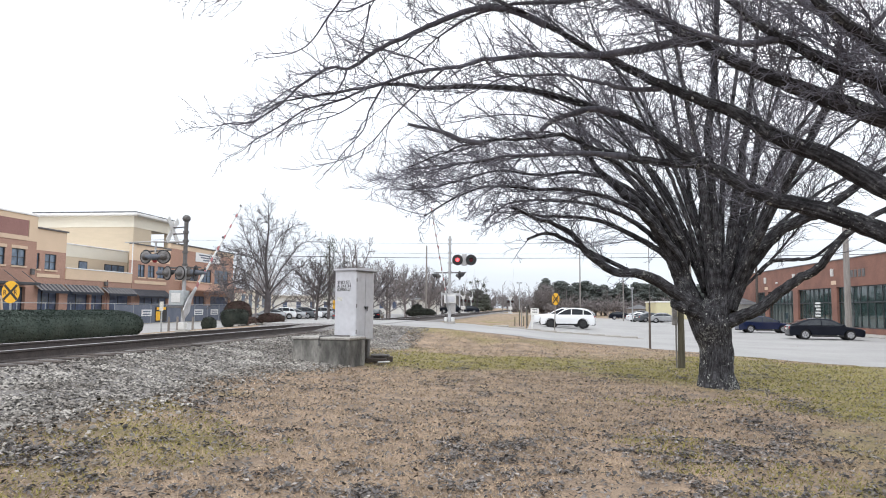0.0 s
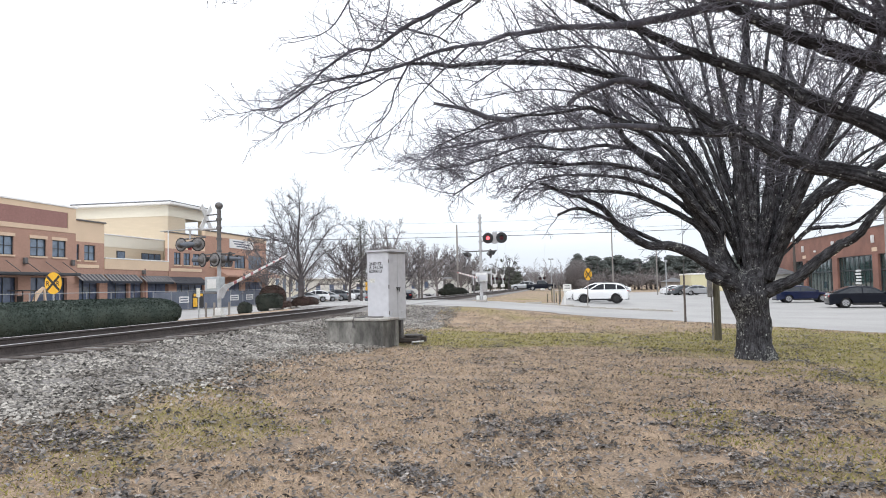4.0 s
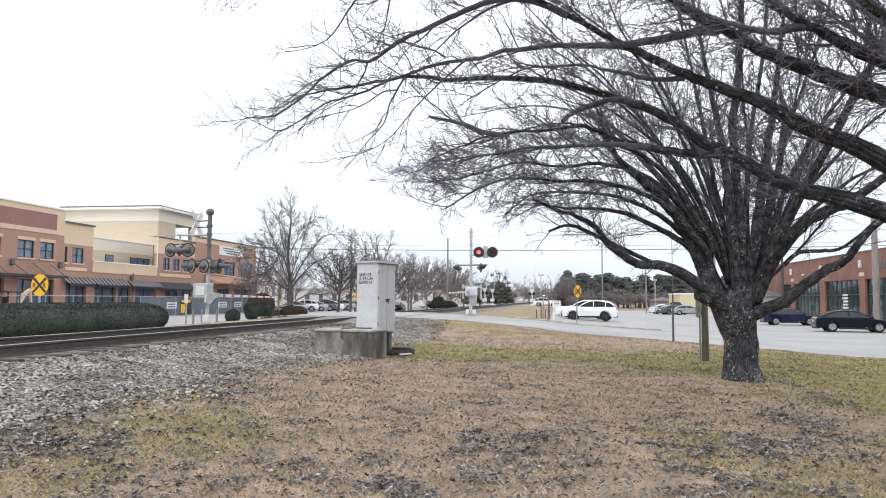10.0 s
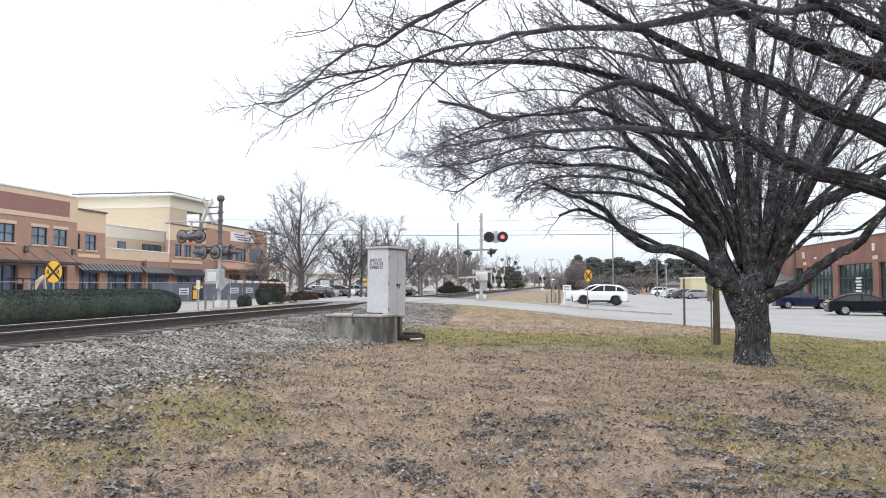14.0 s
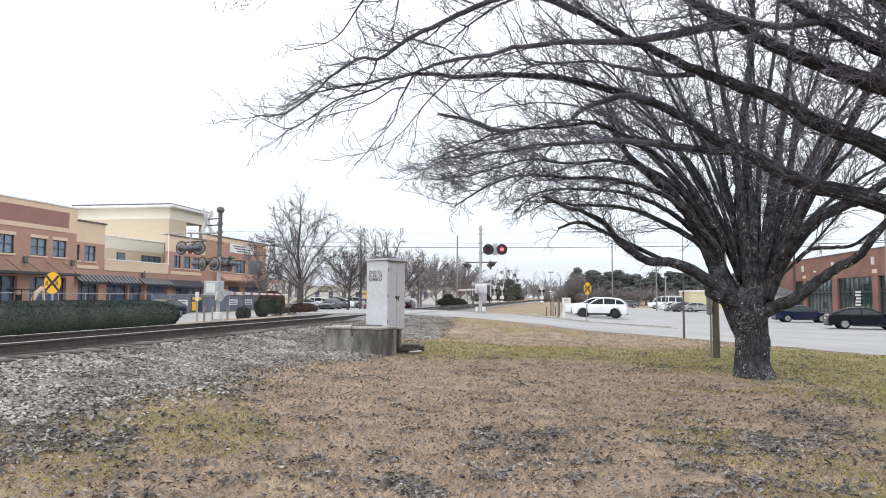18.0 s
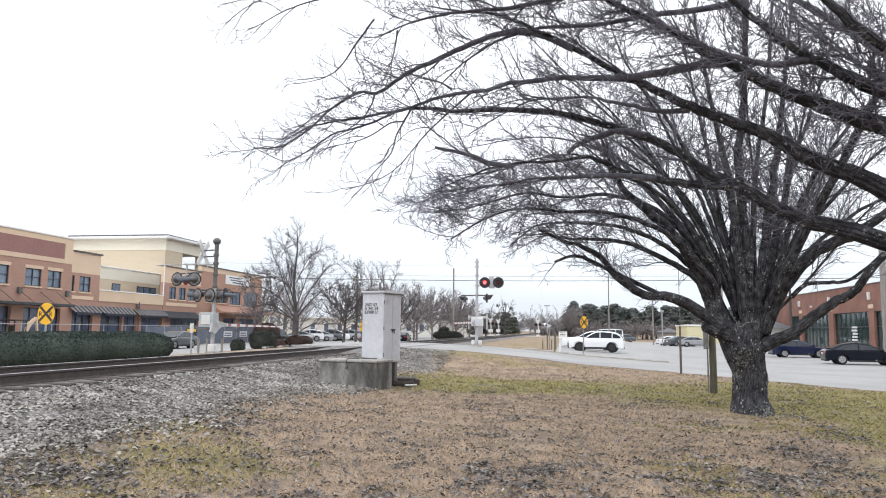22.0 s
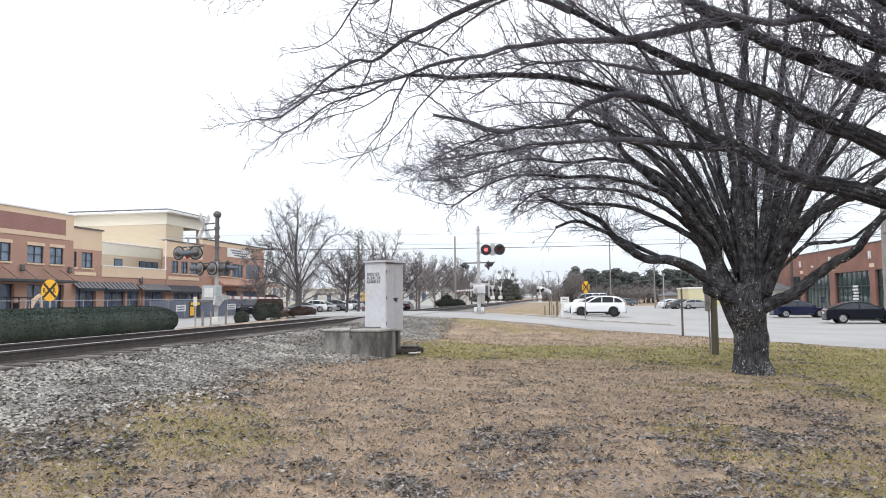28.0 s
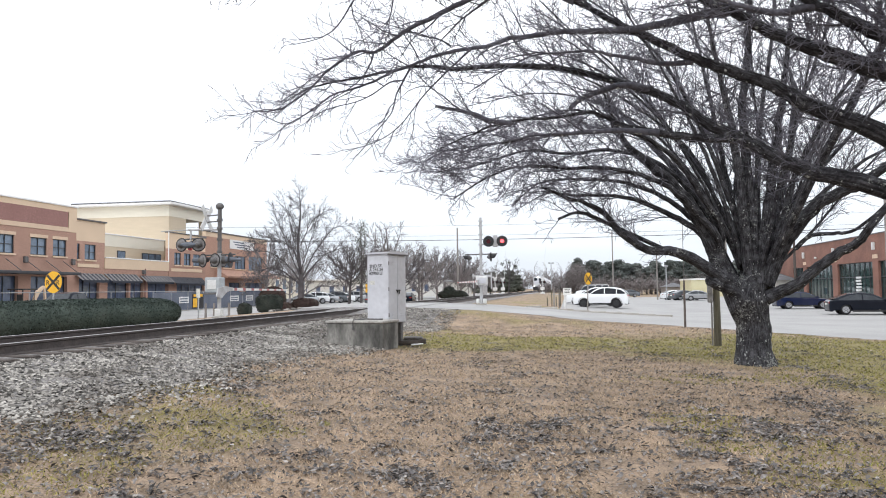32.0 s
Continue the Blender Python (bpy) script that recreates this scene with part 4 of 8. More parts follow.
limb(lawn_tree, 0.09, 0.02, 0.4, 1.35, (0.10, -0.08, 1.93), (0.50, -0.13, 3.15), (0.83, -0.18, 4.19), (1.36, -0.23, 5.24), (1.94, -0.28, 6.09), (2.42, -0.33, 6.66), (3.07, -0.38, 7.34))
limb(lawn_tree, 0.084, 0.02, 0.4, 1.35, (0.15, 0.02, 1.99), (0.71, 0.26, 3.13), (1.29, 0.50, 4.03), (2.22, 0.74, 5.05), (3.13, 0.98, 5.93), (4.23, 1.22, 6.82))
limb(lawn_tree, 0.2, 0.03, 0.42, 1.35, (0.07, -0.18, 1.72), (0.34, -0.33, 2.45), (0.65, -0.48, 2.92), (1.03, -0.63, 3.38), (1.42, -0.78, 3.61), (1.79, -0.93, 3.75), (2.24, -1.08, 4.11), (2.93, -1.23, 4.59), (3.86, -1.38, 5.14))
limb(lawn_tree, 0.078, 0.02, 0.45, 1.35, (0.15, -0.08, 1.99), (0.60, 0.04, 2.74), (1.11, 0.15, 3.42), (1.68, 0.27, 3.93), (2.40, 0.39, 4.47), (2.91, 0.50, 4.73), (3.91, 0.62, 5.25))
limb(lawn_tree, 0.162, 0.03, 0.55, 1.35, (-0.05, -0.18, 1.38), (0.30, -0.36, 1.57), (0.64, -0.54, 1.75), (1.00, -0.71, 2.10), (1.37, -0.89, 2.39), (1.63, -1.07, 2.57), (1.81, -1.25, 2.87), (2.08, -1.42, 3.23), (2.73, -1.60, 3.71), (3.62, -1.78, 4.09))
limb(lawn_tree, 0.05, 0.025, 0.6, 1.89, (0.64, -0.48, 2.49), (0.89, -0.62, 2.75), (1.28, -0.76, 2.78), (1.57, -0.90, 2.80), (1.89, -1.04, 3.04), (2.18, -1.18, 3.35))
limb(lawn_tree, 0.135, 0.125, 1.08, 1.35, (-0.28, -0.28, 1.40), (-0.58, -0.33, 1.62), (-0.87, -0.38, 1.76), (-1.09, -0.43, 1.86))
limb(lawn_tree, 0.06, 0.01, 0.3, 1.4, (-0.27, 0.02, 1.81), (-0.47, 0.20, 2.98), (-1.15, 0.39, 4.45), (-1.98, 0.57, 5.83), (-3.00, 0.75, 7.12), (-4.06, 0.94, 8.22), (-5.04, 1.12, 9.39))
limb(lawn_tree, 0.048, 0.01, 0.35, 1.3, (-0.36, 0.02, 2.30), (-0.65, -0.18, 2.91), (-1.17, -0.38, 3.95), (-1.89, -0.58, 5.15), (-2.74, -0.78, 6.02), (-3.71, -0.98, 6.63), (-4.67, -1.18, 6.83), (-5.64, -1.38, 6.59))
limb(lawn_tree, 0.048, 0.01, 0.35, 1.3, (-0.36, 0.02, 2.35), (-0.57, 0.32, 2.95), (-1.17, 0.62, 4.25), (-2.07, 0.92, 5.44), (-3.25, 1.22, 6.25), (-4.35, 1.52, 6.66), (-5.52, 1.82, 6.71), (-6.60, 2.12, 6.61))
limb(lawn_tree, 0.08, 0.012, 0.35, 0.9, (-0.06, 0.02, 1.87), (-0.42, -0.11, 3.10), (-0.88, -0.25, 4.46), (-1.44, -0.38, 5.83), (-2.05, -0.51, 6.82), (-2.84, -0.65, 7.58), (-3.70, -0.78, 8.22))
limb(lawn_tree, 0.13, 0.03, 0.25, 1.1, (-0.10, 0.00, 1.70), (-0.40, 0.60, 2.80), (-1.30, 1.90, 4.50), (-2.40, 3.00, 6.20))
limb(lawn_tree, 0.13, 0.03, 0.25, 1.1, (0.10, 0.00, 1.70), (0.50, 0.70, 2.90), (1.20, 1.80, 4.70), (1.80, 3.00, 6.60))
limb(lawn_tree, 0.13, 0.03, 0.3, 1.1, (0.10, -0.10, 1.80), (0.50, -0.90, 3.20), (1.20, -1.80, 4.90), (1.90, -2.60, 6.60))
shade_tree((4.1, 16.38, -0.12), "large leafless shade tree with a short lichen-spotted trunk and spreading limbs",
           [(-0.13, 0, -0.15), (-0.13, 0, 0.05), (-0.14, 0, 0.35), (-0.15, -0.02, 0.9), (-0.25, -0.08, 1.45), (-0.15, -0.12, 1.85), (-0.13, -0.14, 2.15)],
           [0.54, 0.42, 0.345, 0.33, 0.44, 0.27, 0.12], lawn_tree, 21, 0.19, 1.35, 0.45, thin=0.0035,
           extra=((4, 0.08, 0.5, 6.0, 8.5, 0.06, 0, 360), (4, 0.5, 0.9, 6.0, 8.0, 0.055, 40, 140), (3, 0.6, 0.95, 5.0, 7.5, 0.055, 10, 80)))

# its neighbour, whose trunk stands out of view; long limbs reach over the lawn
limb(near_tree, 0.135, 0.034, 0.3, 1.0, (-0.10, 0.10, 1.50), (-0.80, 0.35, 2.10), (-1.61, 0.50, 2.55), (-2.03, 0.55, 2.75), (-2.39, 0.59, 2.88), (-2.65, 0.64, 2.96), (-2.93, 0.68, 3.08), (-3.20, 0.73, 3.25), (-3.49, 0.78, 3.45), (-3.79, 0.82, 3.61), (-4.03, 0.87, 3.85), (-4.40, 0.92, 4.06), (-4.78, 0.96, 4.21), (-5.38, 1.01, 4.42), (-6.08, 1.05, 4.51), (-6.71, 1.10, 4.54))
limb(near_tree, 0.062, 0.006, 0.35, 1.0, (-3.47, 0.80, 3.43), (-3.79, 0.84, 3.45), (-4.15, 0.88, 3.51), (-4.40, 0.92, 3.58), (-4.66, 0.96, 3.66), (-4.92, 1.00, 3.80), (-5.11, 1.04, 3.87), (-5.52, 1.08, 3.84), (-6.08, 1.12, 3.83), (-6.51, 1.16, 3.72), (-7.02, 1.20, 3.53))
limb(near_tree, 0.042, 0.006, 0.35, 1.0, (-4.32, 0.85, 3.53), (-4.67, 0.82, 3.58), (-5.06, 0.80, 3.58), (-5.39, 0.78, 3.57), (-5.72, 0.75, 3.56), (-6.18, 0.73, 3.49), (-6.72, 0.70, 3.37))
limb(near_tree, 0.045, 0.026, 0.6, 1.5, (-4.40, 0.90, 4.08), (-4.73, 0.85, 4.13), (-4.99, 0.80, 4.05), (-5.19, 0.75, 3.97), (-5.33, 0.70, 3.85))
limb(near_tree, 0.035, 0.018, 0.5, 1.2, (-6.04, 1.00, 3.78), (-6.28, 0.97, 3.81), (-6.48, 0.95, 3.90), (-6.76, 0.93, 3.97), (-6.97, 0.90, 4.02))
limb(near_tree, 0.135, 0.05, 0.35, 1.0, (-0.10, 0.05, 1.80), (-0.90, 0.15, 2.55), (-1.69, 0.20, 2.97), (-2.15, 0.22, 3.26), (-2.40, 0.23, 3.40), (-2.66, 0.25, 3.52), (-2.93, 0.26, 3.66), (-3.09, 0.28, 3.79), (-3.31, 0.29, 3.93), (-3.59, 0.31, 4.04), (-3.82, 0.32, 4.15), (-4.16, 0.34, 4.33), (-4.40, 0.35, 4.47), (-4.70, 0.37, 4.64), (-4.94, 0.38, 4.80), (-5.29, 0.40, 5.02))
limb(near_tree, 0.046, 0.008, 0.25, 1.0, (-5.26, 0.40, 5.00), (-5.70, 0.42, 5.23), (-6.16, 0.43, 5.24), (-6.56, 0.45, 5.11), (-6.90, 0.47, 4.98), (-7.18, 0.48, 4.87), (-7.39, 0.50, 4.75), (-7.63, 0.52, 4.62), (-7.85, 0.53, 4.65), (-8.18, 0.55, 4.49), (-8.43, 0.57, 4.28), (-8.84, 0.58, 4.02), (-9.22, 0.60, 4.00))
limb(near_tree, 0.034, 0.006, 0.35, 1.0, (-4.00, 0.35, 4.20), (-4.23, 0.33, 4.19), (-4.47, 0.32, 4.22), (-4.65, 0.30, 4.27), (-4.89, 0.28, 4.32), (-5.08, 0.27, 4.37), (-5.38, 0.25, 4.37), (-5.76, 0.23, 4.34), (-6.14, 0.22, 4.16), (-6.45, 0.20, 3.97))
limb(near_tree, 0.13, 0.04, 0.28, 0.65, (-0.10, 0.00, 2.00), (-0.90, 0.05, 3.10), (-1.71, 0.00, 3.61), (-2.23, 0.00, 3.86), (-2.58, 0.00, 4.00), (-2.84, 0.00, 4.13), (-3.11, 0.00, 4.25), (-3.38, 0.00, 4.41), (-3.65, 0.00, 4.59), (-3.93, 0.00, 4.75), (-4.21, 0.00, 4.97), (-4.67, 0.00, 5.25))
limb(near_tree, 0.055, 0.02, 0.42, 1.0, (-3.62, 0.00, 4.60), (-3.92, 0.06, 4.61), (-4.19, 0.12, 4.58), (-4.48, 0.18, 4.57), (-4.71, 0.24, 4.57), (-5.07, 0.30, 4.60), (-5.38, 0.36, 4.65), (-5.70, 0.42, 4.65), (-6.03, 0.48, 4.65), (-6.30, 0.54, 4.60), (-6.72, 0.60, 4.59))
limb(near_tree, 0.023, 0.004, 0.12, 0.8, (-6.68, 0.60, 4.59), (-6.92, 0.62, 4.56), (-7.21, 0.64, 4.47), (-7.49, 0.65, 4.39), (-7.71, 0.67, 4.30), (-8.00, 0.69, 4.23), (-8.22, 0.71, 4.19), (-8.45, 0.73, 4.06), (-8.68, 0.75, 3.93), (-8.91, 0.76, 3.87), (-9.22, 0.78, 4.01), (-9.47, 0.80, 4.13))
limb(near_tree, 0.015, 0.004, 0.2, 0.9, (-7.22, 0.65, 4.46), (-7.32, 0.66, 4.29), (-7.41, 0.67, 4.13), (-7.48, 0.68, 3.90), (-7.69, 0.68, 3.67), (-7.81, 0.69, 3.52), (-7.98, 0.70, 3.36))
limb(near_tree, 0.014, 0.004, 0.2, 0.9, (-6.46, 0.50, 4.57), (-6.62, 0.53, 4.45), (-6.81, 0.56, 4.30), (-7.04, 0.59, 4.09), (-7.20, 0.61, 3.91), (-7.38, 0.64, 3.72), (-7.66, 0.67, 3.56), (-8.07, 0.70, 3.46))
limb(near_tree, 0.012, 0.004, 0.2, 0.9, (-7.29, 0.60, 4.28), (-7.48, 0.60, 4.26), (-7.69, 0.60, 4.13), (-7.93, 0.60, 4.04), (-8.26, 0.60, 3.98), (-8.55, 0.60, 3.83))
limb(near_tree, 0.012, 0.004, 0.2, 0.9, (-7.65, 0.50, 4.60), (-7.70, 0.52, 4.47), (-7.81, 0.54, 4.32), (-8.00, 0.56, 4.19), (-8.25, 0.58, 4.07), (-8.62, 0.60, 3.89))
limb(near_tree, 0.013, 0.004, 0.2, 0.9, (-6.70, 0.50, 4.62), (-6.85, 0.48, 4.71), (-7.03, 0.46, 4.75), (-7.18, 0.44, 4.80), (-7.37, 0.42, 4.77), (-7.64, 0.40, 4.83))
limb(near_tree, 0.012, 0.004, 0.2, 0.9, (-7.31, 0.20, 5.27), (-7.34, 0.23, 5.08), (-7.39, 0.27, 4.90), (-7.41, 0.30, 4.70))
limb(near_tree, 0.013, 0.004, 0.3, 1.0, (-7.54, -0.00, 5.33), (-7.79, 0.02, 5.00), (-7.94, 0.04, 4.80), (-8.07, 0.06, 4.71), (-8.25, 0.08, 4.66), (-8.51, 0.10, 4.63))
limb(near_tree, 0.1, 0.03, 0.28, 0.65, (-0.15, 0.00, 2.10), (-0.90, 0.00, 3.30), (-1.80, -0.20, 3.90), (-2.31, -0.23, 4.15), (-2.57, -0.27, 4.27), (-2.78, -0.30, 4.38), (-2.99, -0.33, 4.50), (-3.21, -0.37, 4.64), (-3.52, -0.40, 4.92))
limb(near_tree, 0.05, 0.01, 0.3, 0.65, (-2.96, -0.30, 4.49), (-3.26, -0.36, 4.41), (-3.54, -0.42, 4.44), (-3.81, -0.48, 4.52), (-4.14, -0.54, 4.65), (-4.57, -0.60, 4.91))
limb(near_tree, 0.09, 0.03, 0.28, 0.65, (-0.10, 0.00, 2.10), (-1.00, -0.10, 3.50), (-1.94, -0.50, 4.17), (-2.32, -0.63, 4.38), (-2.66, -0.77, 4.56), (-3.03, -0.90, 4.87))
limb(near_tree, 0.012, 0.004, 0.2, 0.9, (-7.61, 0.00, 5.61), (-8.23, 0.05, 5.64), (-8.67, 0.10, 5.56), (-9.01, 0.15, 5.43), (-9.21, 0.20, 5.38))
limb(near_tree, 0.014, 0.004, 0.2, 0.9, (-6.97, -0.20, 5.59), (-7.76, -0.15, 5.75), (-8.45, -0.10, 5.73), (-9.02, -0.05, 5.60), (-9.36, 0.00, 5.42))
limb(near_tree, 0.04, 0.006, 0.2, 0.8, (-3.42, 0.20, 5.34), (-4.28, 0.27, 5.30), (-5.01, 0.33, 5.25), (-5.64, 0.40, 5.28), (-6.16, 0.47, 5.17), (-6.57, 0.53, 4.95), (-6.85, 0.60, 4.72))
limb(near_tree, 0.04, 0.006, 0.2, 0.8, (-4.50, -0.10, 5.40), (-5.38, -0.04, 5.42), (-6.00, 0.02, 5.37), (-6.64, 0.08, 5.38), (-7.17, 0.14, 5.31), (-7.59, 0.20, 5.19))
limb(near_tree, 0.1, 0.03, 0.3, 1.0, (0.00, 0.10, 2.00), (-0.30, 1.00, 3.60), (-0.90, 2.20, 5.20), (-1.60, 3.40, 6.60))
limb(near_tree, 0.1, 0.03, 0.4, 1.0, (0.10, 0.00, 2.00), (0.90, 0.40, 3.80), (1.80, 0.60, 5.60), (2.60, 0.90, 7.20))
shade_tree((5.4, 7.6, -0.15), "leafless shade tree with long heavy limbs reaching over the lawn",
           [(0, 0, -0.15), (0, 0, 0.05), (0, 0, 0.5), (-0.02, 0.02, 1.2), (-0.1, 0.04, 1.8), (-0.15, 0.05, 2.3)],
           [0.62, 0.5, 0.42, 0.40, 0.42, 0.34], near_tree, 37, 0.165, 0.95, 0.3, thin=0.0026,
           extra=((5, 0.3, 0.9, 5.0, 7.0, 0.08, -120, 100), (3, 0.42, 0.75, 5.5, 7.0, 0.05, 120, 185)), gauge=0.7, spots=0.8, young=0.06, kinks=0.008)


def bare_tree(seed, height, spread, trunk_r, material, thin, spacing=0.8, reach=2.4, forks=7, fork_at=0.25, label="leafless deciduous tree with grey bark", depth=3):
    """A leafless tree seen from afar, made once and then copied: a leader and limbs that leave it higher and higher."""
    rnd = random.Random(seed)
    tree = thing("tree", label, "tree")
    top = height * fork_at
    lead = bend(rnd, (0, 0, -0.2), (0.02, 0.01, 1), height * 0.97, 10, 0.05, 0.05)
    rr = [trunk_r * (1.3 if k == 0 else 1 - 0.88 * k / 10) + thin for k in range(11)]
    part("trunk", Shape().tube(lead, rr, 10), material, tree, smooth=True)
    out = [Shape(), Shape(), Shape()]
    sprout(rnd, lead, rr, 0, out, spacing, reach, 0.1, thin, max(0.5, fork_at), 0.35, 1.0, depth)
    for i in range(forks):
        a = 2.4 * i + rnd.uniform(-0.4, 0.4)
        f = fork_at + 0.45 * (i / forks) * rnd.uniform(0.7, 1.2)
        k = min(9, int(f * 10))
        p = lead[k].lerp(lead[k + 1], f * 10 - k)
        tilt = rnd.uniform(0.75, 1.3) - 0.3 * (i / forks)
        length = height * 0.62 * spread * (1.1 - 0.75 * (f - fork_at)) * rnd.uniform(0.75, 1.05)
        q = bend(rnd, p, (math.cos(a) * math.sin(tilt), math.sin(a) * math.sin(tilt), math.cos(tilt)), length, 8, 0.08, 0.05)
        lr = [trunk_r * 0.30 * (1 - 0.92 * k / 8) + thin for k in range(9)]
        part("limb", Shape().tube(q, lr, 6), material, tree, smooth=True)
        sprout(rnd, q, lr, 0, out, spacing, reach * 0.8, 0.15, thin, 0.2, 0.3, 1.0, depth)
    tagged(part("branchwork", out[0], material, tree), kind="stuff")
    fine = Shape().add(out[1].v, out[1].f).add(out[2].v, out[2].f)
    tagged(part("twig_crown", fine, material, tree), kind="stuff")
    return tree


def formed_tree():
    """The street tree with a straight leader, arching side limbs and one low heavy limb."""
    rnd = random.Random(101)
    tree = thing("tree", "tall leafless street tree with arching grey limbs", "tree")
    lead = smooth_line([(0, 0, -0.25), (0, 0, 0.2), (0.02, 0, 1.2), (0.0, 0, 2.25), (-0.18, 0.05, 4.2), (-0.03, 0, 6.3), (-0.1, 0, 7.8)], 3)
    lr = [lerp_at([(0, 0.30), (0.1, 0.22), (0.4, 0.19), (0.5, 0.12), (1, 0.012)], i / (len(lead) - 1)) for i in range(len(lead))]
    part("trunk", Shape().tube(lead, lr, 10), M["greybark"], tree, smooth=True)
    out = [Shape(), Shape(), Shape()]
    sprout(rnd, lead, lr, 0, out, 0.22, 1.4, 0.3, 0.005, 0.5, 0.3, 0.65, 3, ((0.6, 0.45), (0.65, 0.32)), (0.15, 0.22, 0.28))
    for line, r in ((((0.1, 0, 2.2), (0.85, -0.2, 3.65), (1.6, -0.3, 4.8), (2.25, -0.3, 5.4), (3.2, -0.4, 5.55)), 0.085), (((0.1, 0, 1.9), (1.0, 0.4, 3.1), (1.8, 0.8, 3.8), (3.0, 1.1, 4.2), (3.6, 1.2, 3.8)), 0.085),
                    (((-0.1, 0, 2.3), (-0.7, 0.3, 3.8), (-1.25, 0.5, 5.3), (-1.8, 0.6, 6.6)), 0.08), (((-0.1, 0, 2.0), (-1.1, -0.4, 3.2), (-2.2, -0.8, 3.8), (-3.1, -1.0, 3.7)), 0.08),
                    (((-0.1, 0, 1.7), (-1.1, 0.5, 2.5), (-2.1, 0.8, 2.8), (-2.8, 1.0, 2.3), (-3.2, 1.1, 1.8)), 0.08), (((0.1, 0, 0.9), (1.1, -0.3, 1.5), (2.1, -0.4, 1.55), (2.7, -0.5, 1.7)), 0.075),
                    (((0.0, 0, 4.2), (0.7, 0.2, 5.8), (1.5, 0.4, 6.5), (2.1, 0.5, 6.7)), 0.05), (((-0.1, 0, 4.9), (-0.7, -0.2, 6.3), (-1.4, -0.4, 7.0)), 0.05), (((0, 0.1, 2.4), (-0.5, 1.2, 4.0), (-1.6, 1.8, 4.8), (-2.7, 2.2, 4.9)), 0.07),
                    (((0, -0.1, 2.4), (-0.6, -1.2, 4.0), (-1.9, -1.7, 4.4), (-3.0, -2.0, 4.1)), 0.07), (((0, -0.1, 2.6), (0.6, -1.2, 4.4), (1.0, -1.9, 5.9)), 0.06), (((0.1, 0.1, 2.0), (0.9, 1.2, 3.0), (2.0, 1.8, 3.2), (2.9, 2.1, 2.7)), 0.06),
                    (((-0.1, 0, 3.2), (-0.5, 0.5, 4.8), (-0.8, 0.7, 6.4), (-0.7, 0.8, 7.2)), 0.055), (((-0.1, 0.1, 1.8), (-1.3, -0.6, 2.3), (-2.4, -1.1, 2.2), (-3.2, -1.4, 1.6)), 0.06)):
        q = smooth_line(line, 4)
        for i in range(1, len(q)):
            q[i] = q[i] + Vector((rnd.gauss(0, 0.018), rnd.gauss(0, 0.018), rnd.gauss(0, 0.018)))
        r *= 0.72
        rr = [r + (0.010 - r) * (i / (len(q) - 1)) ** 0.75 for i in range(len(q))]
        part("limb", Shape().tube(q, rr, 7), M["greybark"], tree, smooth=True)
        sprout(rnd, q, rr, 0, out, 0.19, 1.25, 0.5, 0.005, 0.25, 0.2, 0.65, 3, ((0.6, 0.45), (0.65, 0.32)), (0.15, 0.22, 0.28))
    tagged(part("branchwork", out[0], M["greybark"], tree), kind="stuff")
    tagged(part("twig_crown", Shape().add(out[1].v, out[1].f).add(out[2].v, out[2].f), M["greybark"], tree), kind="stuff")
    return tree


def leafy_clumps(sh, rnd, cx, cy, cz, rx, ry, rz, count, size, slim=0.6):
    """Many small leaf quads filling an uneven body."""
    for _ in range(count):
        while True:
            p = Vector((rnd.uniform(-1, 1), rnd.uniform(-1, 1), rnd.uniform(-1, 1)))
            if 0.35 < p.length < 1:
                break
        p = p * (0.75 + 0.3 * noise.noise(p * 2.2 + Vector((cx, cy, cz)) * 0.37))
        c = Vector((cx + p.x * rx, cy + p.y * ry, cz + p.z * rz))
        n = (p.normalized() + Vector((rnd.gauss(0, 0.5), rnd.gauss(0, 0.5), rnd.gauss(0, 0.5)))).normalized()
        u = n.orthogonal().normalized()
        u.rotate(Matrix.Rotation(rnd.uniform(0, 6.3), 3, n))
        w = n.cross(u)
        s = size * rnd.uniform(0.6, 1.3)
        sh.add([tuple(c + u * s), tuple(c + w * s * slim), tuple(c - u * s), tuple(c - w * s * slim)], [(0, 1, 2, 3)])


def pine_tree(seed, height, width, material):
    rnd = random.Random(seed)
    tree = thing("pine_tree", "tall dark green loblolly pine with an uneven crown, paled by painted haze", "tree")
    part("trunk", Shape().tube([(0, 0, -0.3), (0.05, 0, height * 0.5), (0, 0.05, height * 0.95)], [0.28, 0.2, 0.05], 7), M["greybark"], tree)
    sh = Shape()
    for i in range(26):
        h = 0.22 + 0.76 * (i + rnd.random()) / 26
        r = width * (1.0 - 0.8 * max(0, h - 0.45) / 0.55) * rnd.uniform(0.35, 1.0)
        a = rnd.uniform(0, 6.3)
        leafy_clumps(sh, rnd, math.cos(a) * r * 0.75, math.sin(a) * r * 0.75, height * h, width * 0.5, width * 0.5, height * 0.08, 210, 0.36, 0.45)
    tagged(part("crown", sh, material, tree), kind="stuff")
    return tree


